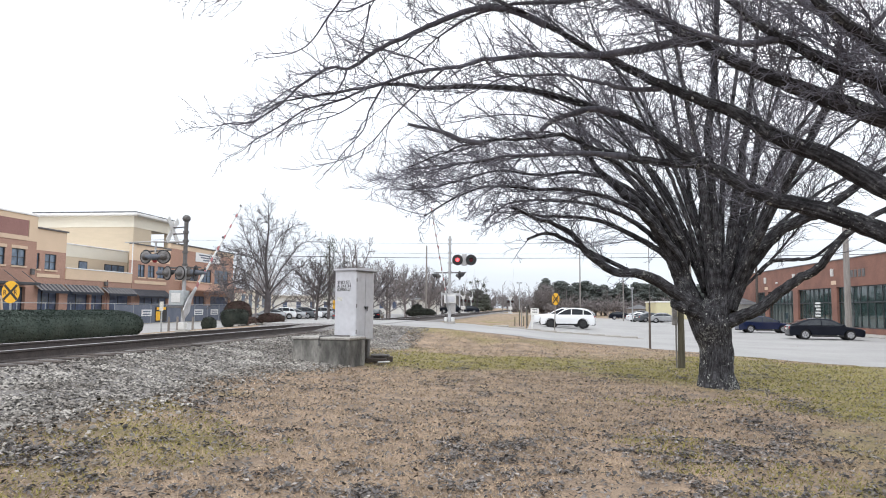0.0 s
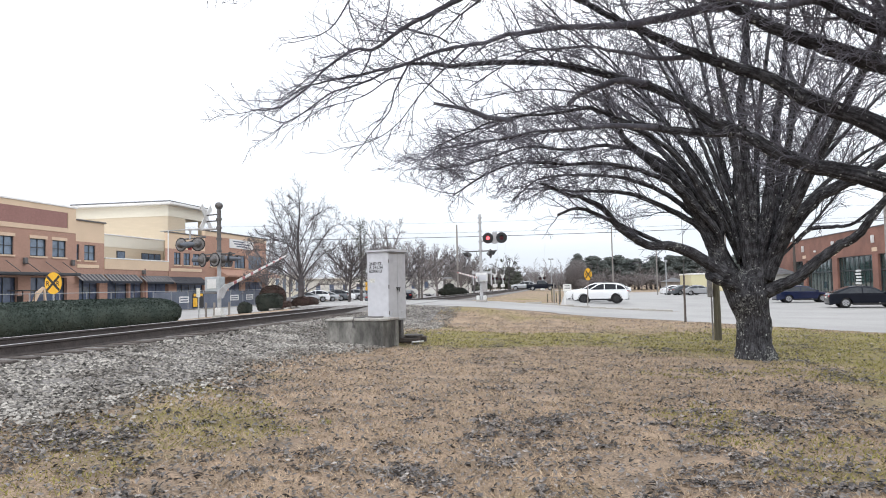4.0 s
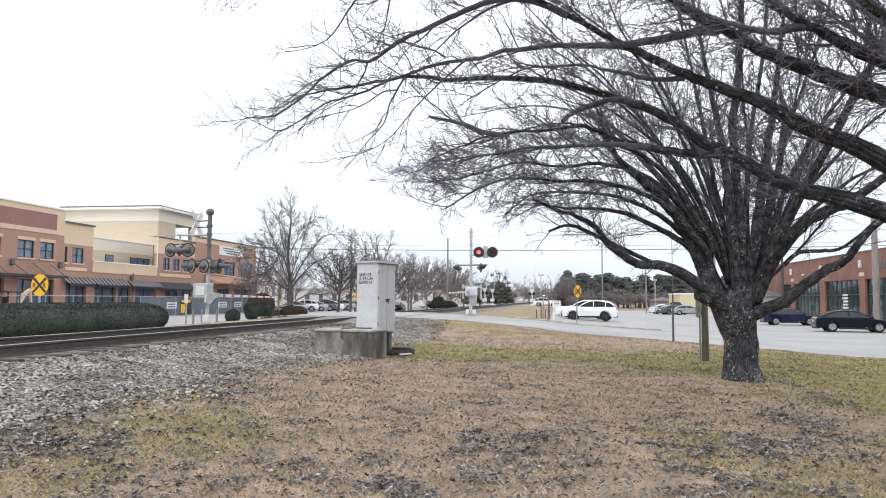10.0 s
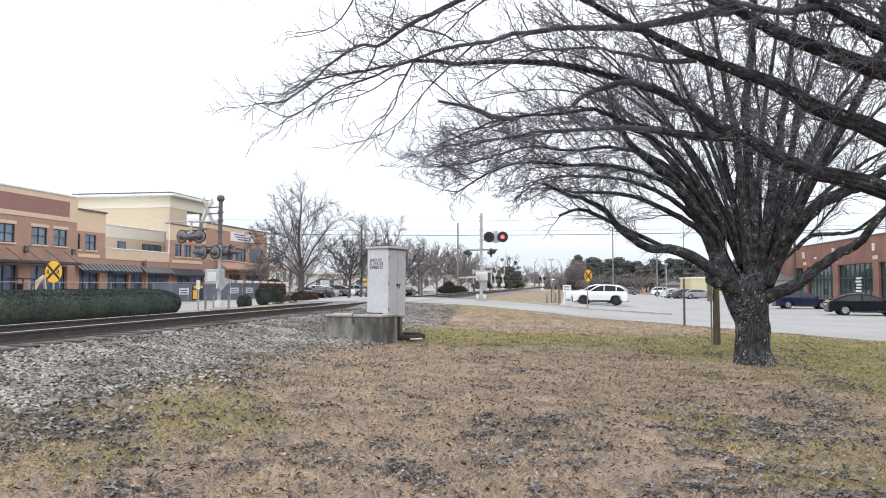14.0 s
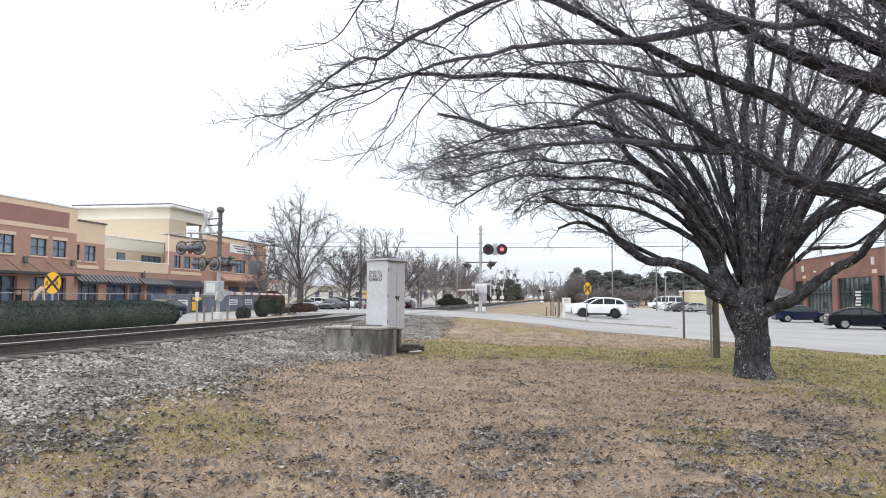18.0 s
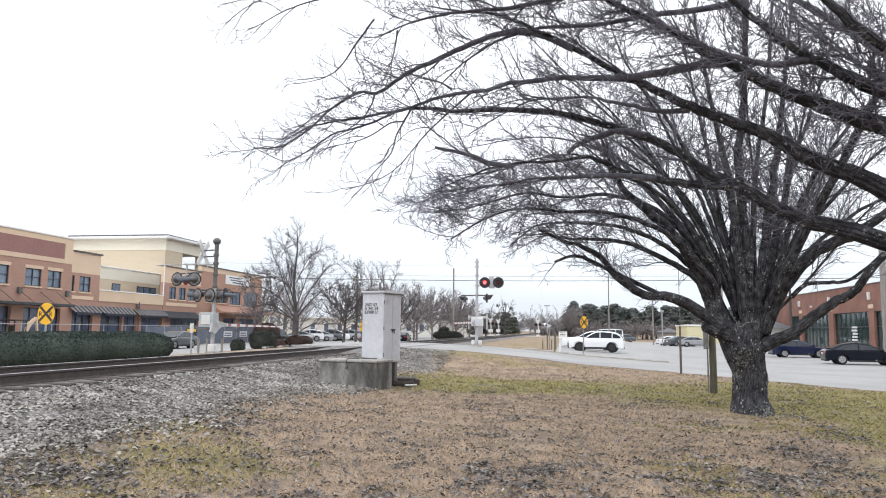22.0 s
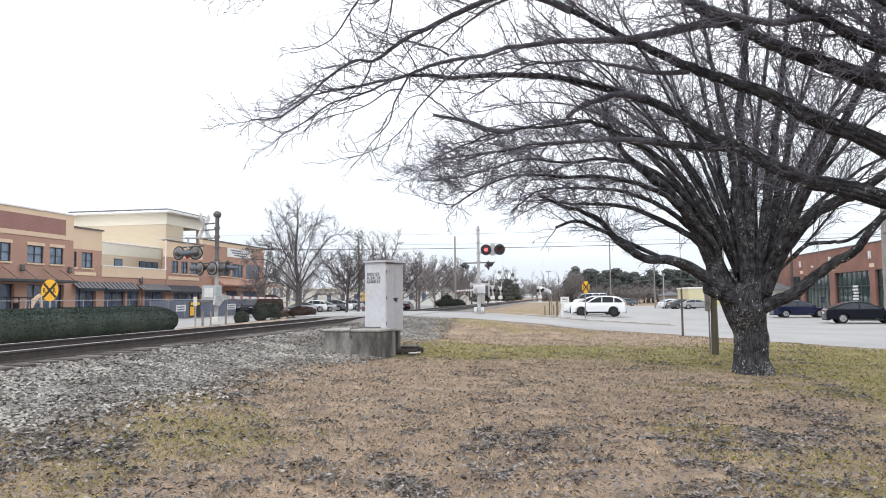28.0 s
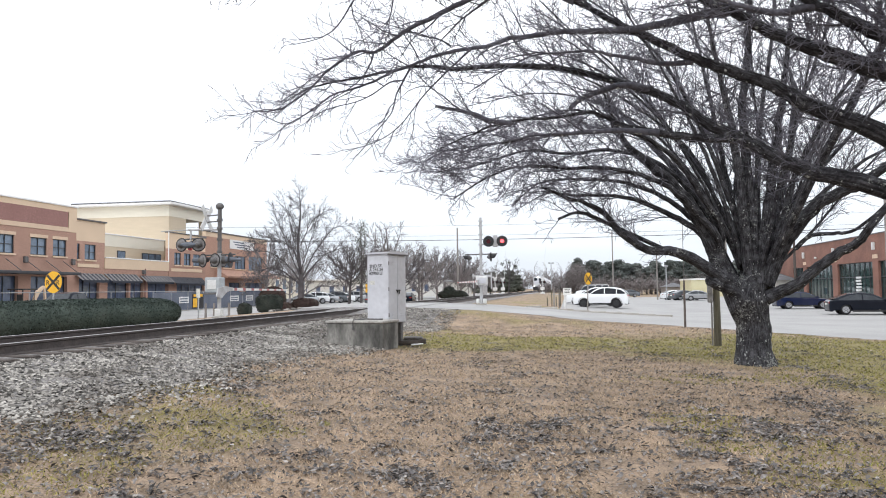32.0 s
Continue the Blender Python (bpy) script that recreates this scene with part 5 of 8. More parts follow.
def place_trees():
    rnd = random.Random(8)
    # street trees by the far pavement
    one = formed_tree()
    one.matrix_basis = pose(-17.3, 44.2, 0.35, 0, 0, 21.4)
    tagged(one, group="street trees")
    two = bare_tree(102, 4.8, 1.3, 0.12, M["greybark"], 0.009, 0.26, 1.2, 15, 0.33, "small leafless street tree with a rounded crown")
    two.matrix_basis = pose(-17.0, 53.5, 0.2)
    tagged(two, group="street trees")
    three = bare_tree(103, 7.6, 1.1, 0.14, M["brush"], 0.010, 0.34, 1.45, 15, 0.16, "dense leafless tree with many fine twigs")
    three.matrix_basis = pose(-35.2, 79, -0.2)
    three.scale = (1.15, 1.15, 1.15)
    tagged(three, group="street trees")
    spots = [(three, -35.2, 86.0, 0.95, 40), (three, -15.9, 62.5, 1.02, 120), (two, -16.8, 71.0, 1.1, 60), (three, -17.5, 84.0, 0.95, 10), (three, -17.0, 92.0, 0.95, 200),
             (three, -16.5, 78.0, 0.8, 260), (two, -18.0, 98.0, 1.3, 150), (three, -16.0, 106.0, 1.0, 70), (three, -33.5, 104.0, 1.1, 30), (three, -34.0, 118.0, 1.2, 330),
             (three, -15.0, 99.0, 0.8, 12), (three, -33.0, 128.0, 1.3, 95), (two, -17.0, 112.0, 1.3, 15), (three, -36.5, 94.0, 1.0, 77), (three, -16.5, 118.0, 0.9, 177),
             (three, -18.0, 126.0, 0.95, 222), (three, -16.5, 157.0, 0.8, 300), (three, -21.0, 160.0, 0.9, 20), (three, -26.0, 165.0, 1.0, 140)]
    for src, x, y, s, a in spots:
        src2 = copy_thing(src, pose(x, y, 0.0, 0, 0, a))
        src2.scale = (s, s, s)
    small = bare_tree(106, 4.6, 1.0, 0.09, M["greybark"], 0.012, 0.5, 1.1, 9, 0.4, "small leafless tree with clumps of mistletoe")
    small.matrix_basis = pose(-11.9, 145.0, 0.3)
    small.scale = (1.45, 1.45, 1.5)
    mist = Shape()
    for k in range(7):
        leafy_clumps(mist, rnd, rnd.uniform(-1.4, 1.4), rnd.uniform(-1, 1), rnd.uniform(3.0, 4.6), 0.35, 0.35, 0.32, 40, 0.10)
    tagged(part("mistletoe", mist, M["green"], small, "dark clumps of mistletoe"), kind="stuff")
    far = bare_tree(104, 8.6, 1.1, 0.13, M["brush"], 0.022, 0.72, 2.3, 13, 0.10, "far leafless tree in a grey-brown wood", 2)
    far.matrix_basis = pose(-20, 196, 0)
    tagged(far, group="far wood")
    for i in range(30):
        x = -75 + i * 2.05
        c = copy_thing(far, pose(x + rnd.uniform(-2, 2), 190 + rnd.uniform(-12, 30), 0, 0, 0, rnd.uniform(0, 360)))
        s = rnd.uniform(0.6, 0.9)
        c.scale = (s, s, s)
    for i in range(9):
        c = copy_thing(far, pose(2 + i * 5.6 + rnd.uniform(-1, 1), 184 + rnd.uniform(-4, 6), -0.4, 0, 0, rnd.uniform(0, 360)))
        s = rnd.uniform(0.55, 0.85)
        c.scale = (s, s, s)
    for i in range(10):
        c = copy_thing(far, pose(-70 + i * 11.0, 560 + rnd.uniform(-20, 20), -1, 0, 0, rnd.uniform(0, 360)))
        s = rnd.uniform(1.9, 2.6)
        c.scale = (s, s, s)
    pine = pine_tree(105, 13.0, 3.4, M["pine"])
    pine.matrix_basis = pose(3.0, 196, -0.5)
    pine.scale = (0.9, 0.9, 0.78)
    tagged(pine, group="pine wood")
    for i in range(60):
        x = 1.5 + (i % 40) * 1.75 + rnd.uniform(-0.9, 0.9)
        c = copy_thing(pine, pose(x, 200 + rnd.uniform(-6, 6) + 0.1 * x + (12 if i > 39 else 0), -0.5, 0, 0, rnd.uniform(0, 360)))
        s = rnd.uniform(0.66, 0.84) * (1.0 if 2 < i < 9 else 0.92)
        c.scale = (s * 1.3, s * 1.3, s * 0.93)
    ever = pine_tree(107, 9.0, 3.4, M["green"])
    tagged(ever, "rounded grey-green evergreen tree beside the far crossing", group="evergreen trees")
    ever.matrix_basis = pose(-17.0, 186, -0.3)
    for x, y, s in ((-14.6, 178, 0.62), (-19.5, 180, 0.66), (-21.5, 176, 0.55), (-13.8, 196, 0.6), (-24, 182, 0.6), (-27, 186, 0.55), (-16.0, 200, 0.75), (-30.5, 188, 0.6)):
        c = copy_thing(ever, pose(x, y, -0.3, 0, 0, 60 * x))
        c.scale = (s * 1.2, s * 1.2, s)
    ever.scale = (0.8, 0.8, 0.62)


place_trees()


def far_thicket():
    """Grey-brown leafless thickets that close the view along the railway and behind the pines."""
    rnd = random.Random(77)
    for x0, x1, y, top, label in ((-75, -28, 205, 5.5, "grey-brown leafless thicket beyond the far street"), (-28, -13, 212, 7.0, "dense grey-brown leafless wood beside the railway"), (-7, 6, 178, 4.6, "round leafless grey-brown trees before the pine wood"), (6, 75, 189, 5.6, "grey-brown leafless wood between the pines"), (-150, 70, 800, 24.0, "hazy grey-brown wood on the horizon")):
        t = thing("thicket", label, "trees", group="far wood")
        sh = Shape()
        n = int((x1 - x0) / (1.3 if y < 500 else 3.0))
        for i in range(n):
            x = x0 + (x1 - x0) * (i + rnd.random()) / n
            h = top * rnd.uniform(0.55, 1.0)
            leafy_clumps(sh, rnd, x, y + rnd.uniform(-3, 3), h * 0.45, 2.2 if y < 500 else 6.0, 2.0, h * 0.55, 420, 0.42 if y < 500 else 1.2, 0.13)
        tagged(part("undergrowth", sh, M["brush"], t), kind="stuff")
    t = thing("tree", "round leafless grey-brown tree with a dense fuzzy crown", "tree", group="far wood")
    sh = Shape()
    leafy_clumps(sh, rnd, 2.4, 178, 4.3, 4.6, 3.5, 4.6, 9000, 0.30, 0.10)
    tagged(part("twig_crown", sh, M["brush"], t), kind="stuff")
    part("trunk", Shape().tube([(2.4, 178, -0.6), (2.3, 178, 2.0), (2.4, 178, 5.0)], [0.2, 0.16, 0.04], 7), M["brush"], t)
    t = thing("vine", "dark green vine climbing a leafless street tree", "vine", group="street trees")
    sh = Shape()
    for k in range(16):
        f = k / 15
        leafy_clumps(sh, rnd, -18.1 + rnd.uniform(-0.7, 0.7), 60.6 + rnd.uniform(-0.6, 0.6), 2.2 + 5.2 * f, 0.75, 0.7, 0.7, 170, 0.055)
    tagged(part("foliage", sh, M["green"], t), kind="stuff")
    part("stem", Shape().tube([(-18.1, 60.6, -0.2), (-18.0, 60.6, 3.0), (-18.1, 60.6, 7.0)], [0.14, 0.10, 0.03], 7), M["greybark"], t)


far_thicket()

# ---------------------------------------------------------------- hedges and shrubs


def hedge_body(name, label, x0, x1, y0, y1, z0, z1, material, seed, leaf=0.045, dens=420, taper=0.0, e=2.2):
    """A clipped hedge: a rounded dark core under a coat of small leaves."""
    rnd = random.Random(seed)
    h = thing(name, label, "hedge")
    cx, cy, cz = (x0 + x1) / 2, (y0 + y1) / 2, (z0 + z1) / 2
    rx, ry, rz = (x1 - x0) / 2, (y1 - y0) / 2, (z1 - z0) / 2

    def skin(p):
        """A point of a rounded block, from a direction in its unit cube."""
        k = (abs(p.x) ** e + abs(p.y) ** e + abs(p.z) ** e) ** (1 / e)
        return p / max(k, 1e-6)

    def at(p):
        """Ends are rounded over a length like the hedge's width, not over all its length."""
        q = p.copy()
        long = max(0.0, ry - 1.8 * rx)
        y = q.y * ry
        f = min(1.0, max(0.0, (abs(y) - long) / max(ry - long, 1e-6)))
        s = skin(Vector((q.x, math.copysign(f, q.y), q.z)))
        yy = math.copysign(long + (ry - long) * abs(s.y), q.y) if f > 0 else y
        wob = 1 + 0.05 * noise.noise((cx + s.x, (cy + yy) * 0.9, s.z * 1.5))
        thin = 1 - taper * (1 - s.z) / 2
        return Vector((cx + rx * s.x * wob * thin, cy + yy * thin, cz + rz * s.z * wob))
    core = Shape()
    ring_n = 24
    rings = []
    m = max(10, int(ry * 4))
    for j in range(m + 1):
        w = -1 + 2 * j / m
        ring = []
        for k in range(ring_n):
            a = 2 * math.pi * k / ring_n
            u = Vector((math.cos(a), 0, math.sin(a)))
            u = u / max(abs(u.x), abs(u.z))
            pt = at(Vector((u.x * 0.999, w, u.z)))
            ring.append((cx + (pt.x - cx) * 0.97, cy + (pt.y - cy) * 0.995, cz + (pt.z - cz) * 0.97))
        rings.append(ring)
    core.loft(rings)
    part("core", core, material, h, smooth=True)
    lv = Shape()
    sx, sy, sz = ry * rz, rx * rz, rx * ry
    count = int(8 * (sx + sy + sz) * dens * 0.5)
    for _ in range(count):
        w = rnd.uniform(0, sx + sy + sz)
        a, b2 = rnd.uniform(-1, 1), rnd.uniform(-1, 1)
        side = rnd.choice((-1, 1))
        if w < sx:
            u, n = Vector((side, a, b2)), Vector((side, 0, 0.2 * b2))
        elif w < sx + sy:
            u, n = Vector((a, side, b2)), Vector((0, side, 0.2))
        else:
            u, n = Vector((a, b2, 1)), Vector((0.4 * a, 0, 1))
        c = at(u) + n * rnd.uniform(-0.04, 0.02)
        n = (n.normalized() + Vector((rnd.gauss(0, 0.6), rnd.gauss(0, 0.6), rnd.gauss(0, 0.6)))).normalized()
        p1 = n.orthogonal().normalized()
        p1.rotate(Matrix.Rotation(rnd.uniform(0, 6.3), 3, n))
        p2 = n.cross(p1)
        s = leaf * rnd.uniform(0.6, 1.3)
        lv.add([tuple(c + p1 * s), tuple(c + p2 * s * 0.55), tuple(c - p1 * s), tuple(c - p2 * s * 0.55)], [(0, 1, 2, 3)])
    tagged(part("leaves", lv, material, h), kind="stuff")
    return h


hedge_body("hedge", "long clipped dark green hedge beside the railway", -16.1, -14.3, 6.0, 25.3, 0.30, 1.40, M["hedge"], 51, 0.030, 1300)
hedge_body("shrub", "large clipped dark evergreen shrub in a planting bed", -15.9, -14.5, 33.85, 35.1, 0.42, 1.42, M["shrub"], 52, 0.035, 600, 0.2, 3.2)
hedge_body("shrub", "mounded brown leafless shrub behind a clipped one", -17.5, -16.0, 37.6, 39.2, 0.42, 1.88, M["redshrub"], 58, 0.05, 320)
hedge_body("shrub", "small round green shrub in a planting bed", -15.35, -14.65, 30.9, 31.5, 0.42, 1.06, M["shrub"], 53, 0.035, 700)
hedge_body("shrub", "low red-brown shrub in a planting bed", -15.5, -14.9, 36.3, 37.0, 0.42, 1.0, M["redshrub"], 54, 0.05, 280)
hedge_body("shrub", "low wide red-brown shrub in a planting bed", -16.0, -14.5, 38.7, 40.6, 0.42, 1.18, M["redshrub"], 55, 0.05, 280)
hedge_body("hedge", "far dark clipped hedge beside the railway", -15.5, -11.7, 83, 85, 0.40, 1.42, M["shrub"], 56, 0.12, 60)
hedge_body("shrub", "far round dark shrub", -15.3, -13.8, 86, 87.6, 0.40, 1.95, M["shrub"], 57, 0.12, 60)


def bed_rocks():
    rnd = random.Random(5)
    bed = thing("planting_bed", "edging of pale rounded stones round a planting bed", "stone edging")
    for i in range(46):
        y = 31.5 + i * 0.27
        s = rnd.uniform(0.06, 0.14)
        sh = Shape().ball(0, 0, 0, s * 1.2, s, s * 0.7, 7, 5)
        ob = part("stone", sh, M["stone"], bed)
        x = -13.9 + rnd.uniform(-0.15, 0.15)
        ob.matrix_basis = pose(x, y, land(x, y) + s * 0.35, 0, 0, rnd.uniform(0, 360))


bed_rocks()


def lawn_cover():
    """Short dry grass, greener tufts, and dead leaves lying in drifts."""
    rnd = random.Random(17)

    def place():
        u = rnd.random()
        if rnd.random() < 0.14:
            d, a = 1.0 + 19 * u, rnd.uniform(0, 2 * math.pi)
        else:
            d = 1.5 + 28 * u ** 1.7
            a = radians(rnd.uniform(-46, 30) + rnd.gauss(0, 7))
            if rnd.random() > ease(1.0, 5.0, d):
                d = -1.0
        return math.sin(a) * d, math.cos(a) * d, d
    dry, green = Shape(), Shape()
    n = 0
    while n < 150000:
        x, y, d = place()
        if d < 0 or x < -5.6 or y > road_edge(x) - 0.4 or (x + 5.2) ** 2 + (y - 17.4) ** 2 < 1.2:
            continue
        if noise.noise((x * 1.1, y * 1.1, 4)) < -0.32:
            n += 1
            continue
        g = noise.noise((x * 0.33, y * 0.33, 9)) * 0.6 + 0.10 * ease(10, 20, y) + 0.15 * noise.noise((x * 2, y * 2, 2)) + sum(2.2 * k * max(0.0, 1 - math.hypot((x - a) / b, (y - c) / e) / 1.2) for a, c, b, e, k in MOSS)
        h = rnd.uniform(0.010, 0.034) * (1 + 0.03 * d)
        w = rnd.uniform(0.002, 0.004) * (1 + 0.12 * d)
        a = rnd.uniform(0, 6.3)
        l = h * rnd.uniform(0.3, 1.8)
        dx, dy = math.cos(a), math.sin(a)
        b = rnd.uniform(0, 6.3)
        z = land(x, y) + 0.004
        sh = green if g > 0.34 and rnd.random() < 0.9 else dry
        k = len(sh.v)
        sh.v += [(x - dy * w, y + dx * w, z), (x + dy * w, y - dx * w, z), (x + math.cos(b) * l, y + math.sin(b) * l, z + h)]
        sh.f.append((k, k + 1, k + 2))
        n += 1
    sheet("dry_grass", dry, M["blade"], "short dry tan grass blades of the dormant lawn", kind="stuff", category="grass")
    sheet("green_grass", green, M["moss"], "short moss-green grass blades in patches", kind="stuff", category="grass")
    lv = Shape()
    n = 0
    while n < 78000:
        x, y, d = place()
        if d < 0 or x < -7 or x > 16 or y > road_edge(x) - 0.6:
            continue
        k = noise.noise((x * 0.75, y * 0.75, 21)) + 0.9 * noise.noise((x * 2.4, y * 2.4, 5)) + 0.6 * noise.noise((x * 6, y * 6, 7)) + 0.35 * math.exp(-((x + 5.0) / 0.8) ** 2) + 0.4 * math.exp(-((x - 3) ** 2 + (y - 7.5) ** 2) / 16)
        if rnd.random() > 0.75 * ease(0.2, 1.25, k) + 0.075:
            continue
        s = 0.010 + 0.024 * rnd.random() ** 1.5
        m = Matrix.LocRotScale((x, y, land(x, y) + rnd.uniform(0.010, 0.034)), Euler((rnd.gauss(0, 0.35), rnd.gauss(0, 0.35), rnd.uniform(0, 6.3))), (s, s * rnd.uniform(0.5, 0.85), s))
        c = rnd.uniform(0.0, 0.55)
        lv.add([tuple(m @ Vector(p)) for p in ((1.2, 0, 0.1), (-0.2, 0.9, c), (-1.2, 0, 0), (-0.1, -0.9, c))], [(0, 1, 2), (0, 2, 3)])
        n += 1
    sheet("dead_leaves", lv, M["leaf"], "curled dark dead leaves lying in drifts on the lawn", kind="stuff", category="leaves")


lawn_cover()

# ---------------------------------------------------------------- railway signal things


def words(text, size, m, material, parent, name="lettering"):
    cu = bpy.data.curves.new(name, "FONT")
    cu.body, cu.size, cu.extrude, cu.offset = text, size, 0.002, size * 0.014
    tmp = new(name, cu)
    dg = bpy.context.evaluated_depsgraph_get()
    me = bpy.data.meshes.new_from_object(tmp.evaluated_get(dg))
    bpy.data.objects.remove(tmp)
    me.materials.clear()
    me.materials.append(material)
    ob = new(name, me)
    ob.parent = parent
    ob.matrix_basis = m
    return ob


def signal_cabinet():
    c = thing("signal_cabinet", "grey steel railway signal cabinet with black stencilled lettering", "cabinet", pose(-4.68, 18.0, 0.34, 0, 0, -27))
    w, d, h = 0.73, 0.69, 1.77
    body = part("body", Shape().box(-w / 2, -d / 2, 0.42, w / 2, d / 2, 0.42 + h, 0.012), M["cabinet"], c)
    roof = Shape().prism([(-d / 2 - 0.05, 0.42 + h), (d / 2 + 0.05, 0.42 + h - 0.02), (d / 2 + 0.05, 0.42 + h + 0.03), (0, 0.42 + h + 0.065), (-d / 2 - 0.05, 0.42 + h + 0.045)], "x", -w / 2 - 0.012, w / 2 + 0.05)
    part("roof", roof, M["cabinet"], c, "sloped grey steel lid with a dark drip edge")
    part("drip_edge", Shape().box(w / 2 + 0.002, -d / 2 - 0.03, 0.42 + h - 0.035, w / 2 + 0.055, d / 2 + 0.03, 0.42 + h - 0.012), M["oldsteel"], c)
    for k, y0 in enumerate((-d / 2 + 0.015, 0.006)):
        door = part("door", Shape().box(w / 2, y0, 0.45, w / 2 + 0.014, y0 + d / 2 - 0.02, 0.42 + h - 0.04, 0.005), M["cabinet"], c)
        for z in (0.56, 0.60, 0.64, 1.92, 1.96, 2.0):
            part("louvre", Shape().box(w / 2 + 0.014, y0 + 0.11, z, w / 2 + 0.026, y0 + 0.18, z + 0.018, 0.004), M["cabinet"], door)
        for z in (0.62, 1.28, 1.94):
            yy = y0 - 0.004 if k == 0 else y0 + d / 2 - 0.022
            part("hinge", Shape().cyl((w / 2 + 0.012, yy, z - 0.05), (w / 2 + 0.012, yy, z + 0.05), 0.012, n=8), M["oldsteel"], door)
    hd = Shape().box(w / 2 + 0.014, -0.07, 1.24, w / 2 + 0.05, 0.09, 1.265, 0.005).cyl((w / 2 + 0.035, 0.05, 1.25), (w / 2 + 0.035, 0.05, 1.15), 0.012, n=8).box(w / 2 + 0.014, -0.03, 1.19, w / 2 + 0.05, 0.0, 1.24, 0.005)
    part("handle", hd, M["black"], c, "black locking handle with a padlock")
    for i, txt in enumerate(("2ND ST.", "A 241.34", "62900 U")):
        words(txt, 0.112, pose(-0.285, -d / 2 - 0.003, 1.845 - i * 0.096, 90, 0, 0) @ Matrix.Diagonal((1.16, 1, 1, 1)), M["lettering"], c)
    part("sticker", Shape().box(-0.28, -d / 2 - 0.004, 1.40, -0.10, -d / 2 - 0.001, 1.50), M["sticker"], c, "faded paper sticker")
    for x in (-0.26, 0.26):
        for y in (-0.25, 0.25):
            part("foot", Shape().box(x - 0.05, y - 0.05, -0.2, x + 0.05, y + 0.05, 0.42, 0.008), M["oldsteel"], c)
    return c


signal_cabinet()


def concrete_vault():
    v = thing("concrete_vault", "stained concrete cable vault with a pale lid", "concrete vault", pose(-5.08, 17.15, 0.1, 0, 0, -10))
    part("body", Shape().box(-0.77, -0.46, -0.15, 0.77, 0.46, 0.69, 0.02), M["vault"], v)
    part("lid", Shape().box(-0.79, -0.48, 0.692, 0.79, 0.48, 0.755, 0.015), M["lid"], v)
    part("hasp", Shape().tube([(-0.1, 0.1, 0.77), (0.1, 0.0, 0.785), (0.28, 0.05, 0.775), (0.55, 0.02, 0.778)], 0.018, 6).tube([(0.05, -0.1, 0.775), (-0.02, -0.47, 0.778), (-0.03, -0.50, 0.70), (-0.02, -0.495, 0.58)], 0.013, 6).box(-0.05, -0.51, 0.54, 0.01, -0.475, 0.6, 0.008), M["oldsteel"], v, "rusty locking bar and hasp")
    t = thing("timber_stack", "old weathered ties lying beside the signal cabinet", "timbers", pose(-4.15, 18.45, 0.16, 0, 0, 4))
    part("timber", Shape().box(-0.25, -0.42, 0.0, 0.30, -0.22, 0.12, 0.02), M["tie"], t)
    part("timber", Shape().box(-0.2, -0.20, 0.0, 0.42, 0.02, 0.15, 0.02).moved(pose(0, 0, 0, 0, 0, 7)), M["tie"], t)
    part("timber", Shape().box(-0.1, -0.36, 0.152, 0.40, -0.20, 0.215, 0.02).moved(pose(0, 0, 0, 0, 0, -5)), M["oldsteel"], t)
    part("pipe", Shape().tube([(0.1, -0.52, 0.02), (0.26, -0.53, 0.03), (0.40, -0.46, 0.04)], 0.02, 8), M["white"], t, "white plastic conduit end")


concrete_vault()


def flasher(parent, x, y, z, yaw, tilt=0, r=0.30):
    """One round crossing lamp facing yaw (degrees; 0 looks along -y). Returns the piece that lights."""
    m = pose(x, y, z, tilt, 0, yaw)
    disc = part("background", Shape().cyl((0, -0.01, 0), (0, 0.012, 0), r, n=28).moved(m), M["black"], parent)
    part("back_plate", Shape().cyl((0, 0.013, 0), (0, 0.022, 0), r * 0.84, n=24).moved(m), M["midsteel"], disc)
    hood = Shape()
    rings = []
    for d, s in ((-0.015, 0.125), (-0.30, 0.135)):
        rings.append((d, s))
    n = 14
    vs, fs = [], []
    for d, s in rings:
        for k in range(n + 1):
            a = radians(-30 + 240 * k / n)
            cut = 0.0 if d > -0.1 else -0.10 * math.cos(a - math.pi / 2)
            vs.append((s * math.cos(a), d + (0.10 + cut if d < -0.1 else 0), s * math.sin(a)))
    for k in range(n):
        fs.append((k, k + 1, n + 2 + k, n + 1 + k))
    hood.add(vs, fs)
    hood.add([(a * 1.04, b, c * 1.04) for a, b, c in vs], fs)
    part("hood", hood.moved(m), M["black"], disc)
    part("housing", Shape().tube([(0, 0.012, 0), (0, 0.10, 0), (0, 0.22, 0)], [0.15, 0.13, 0.05], 14).moved(m), M["oldsteel"], disc)
    part("lens", Shape().cyl((0, -0.03, 0), (0, -0.012, 0), 0.118, n=20).moved(m), M["lens"], disc, "dark red glass lens")
    return m, disc


def lit_lens(parent, m):
    return part("lit_lens", Shape().cyl((0, -0.028, 0), (0, -0.016, 0), 0.10, n=20).moved(m), M["lit"], parent, "glowing red lens of a flashing lamp")


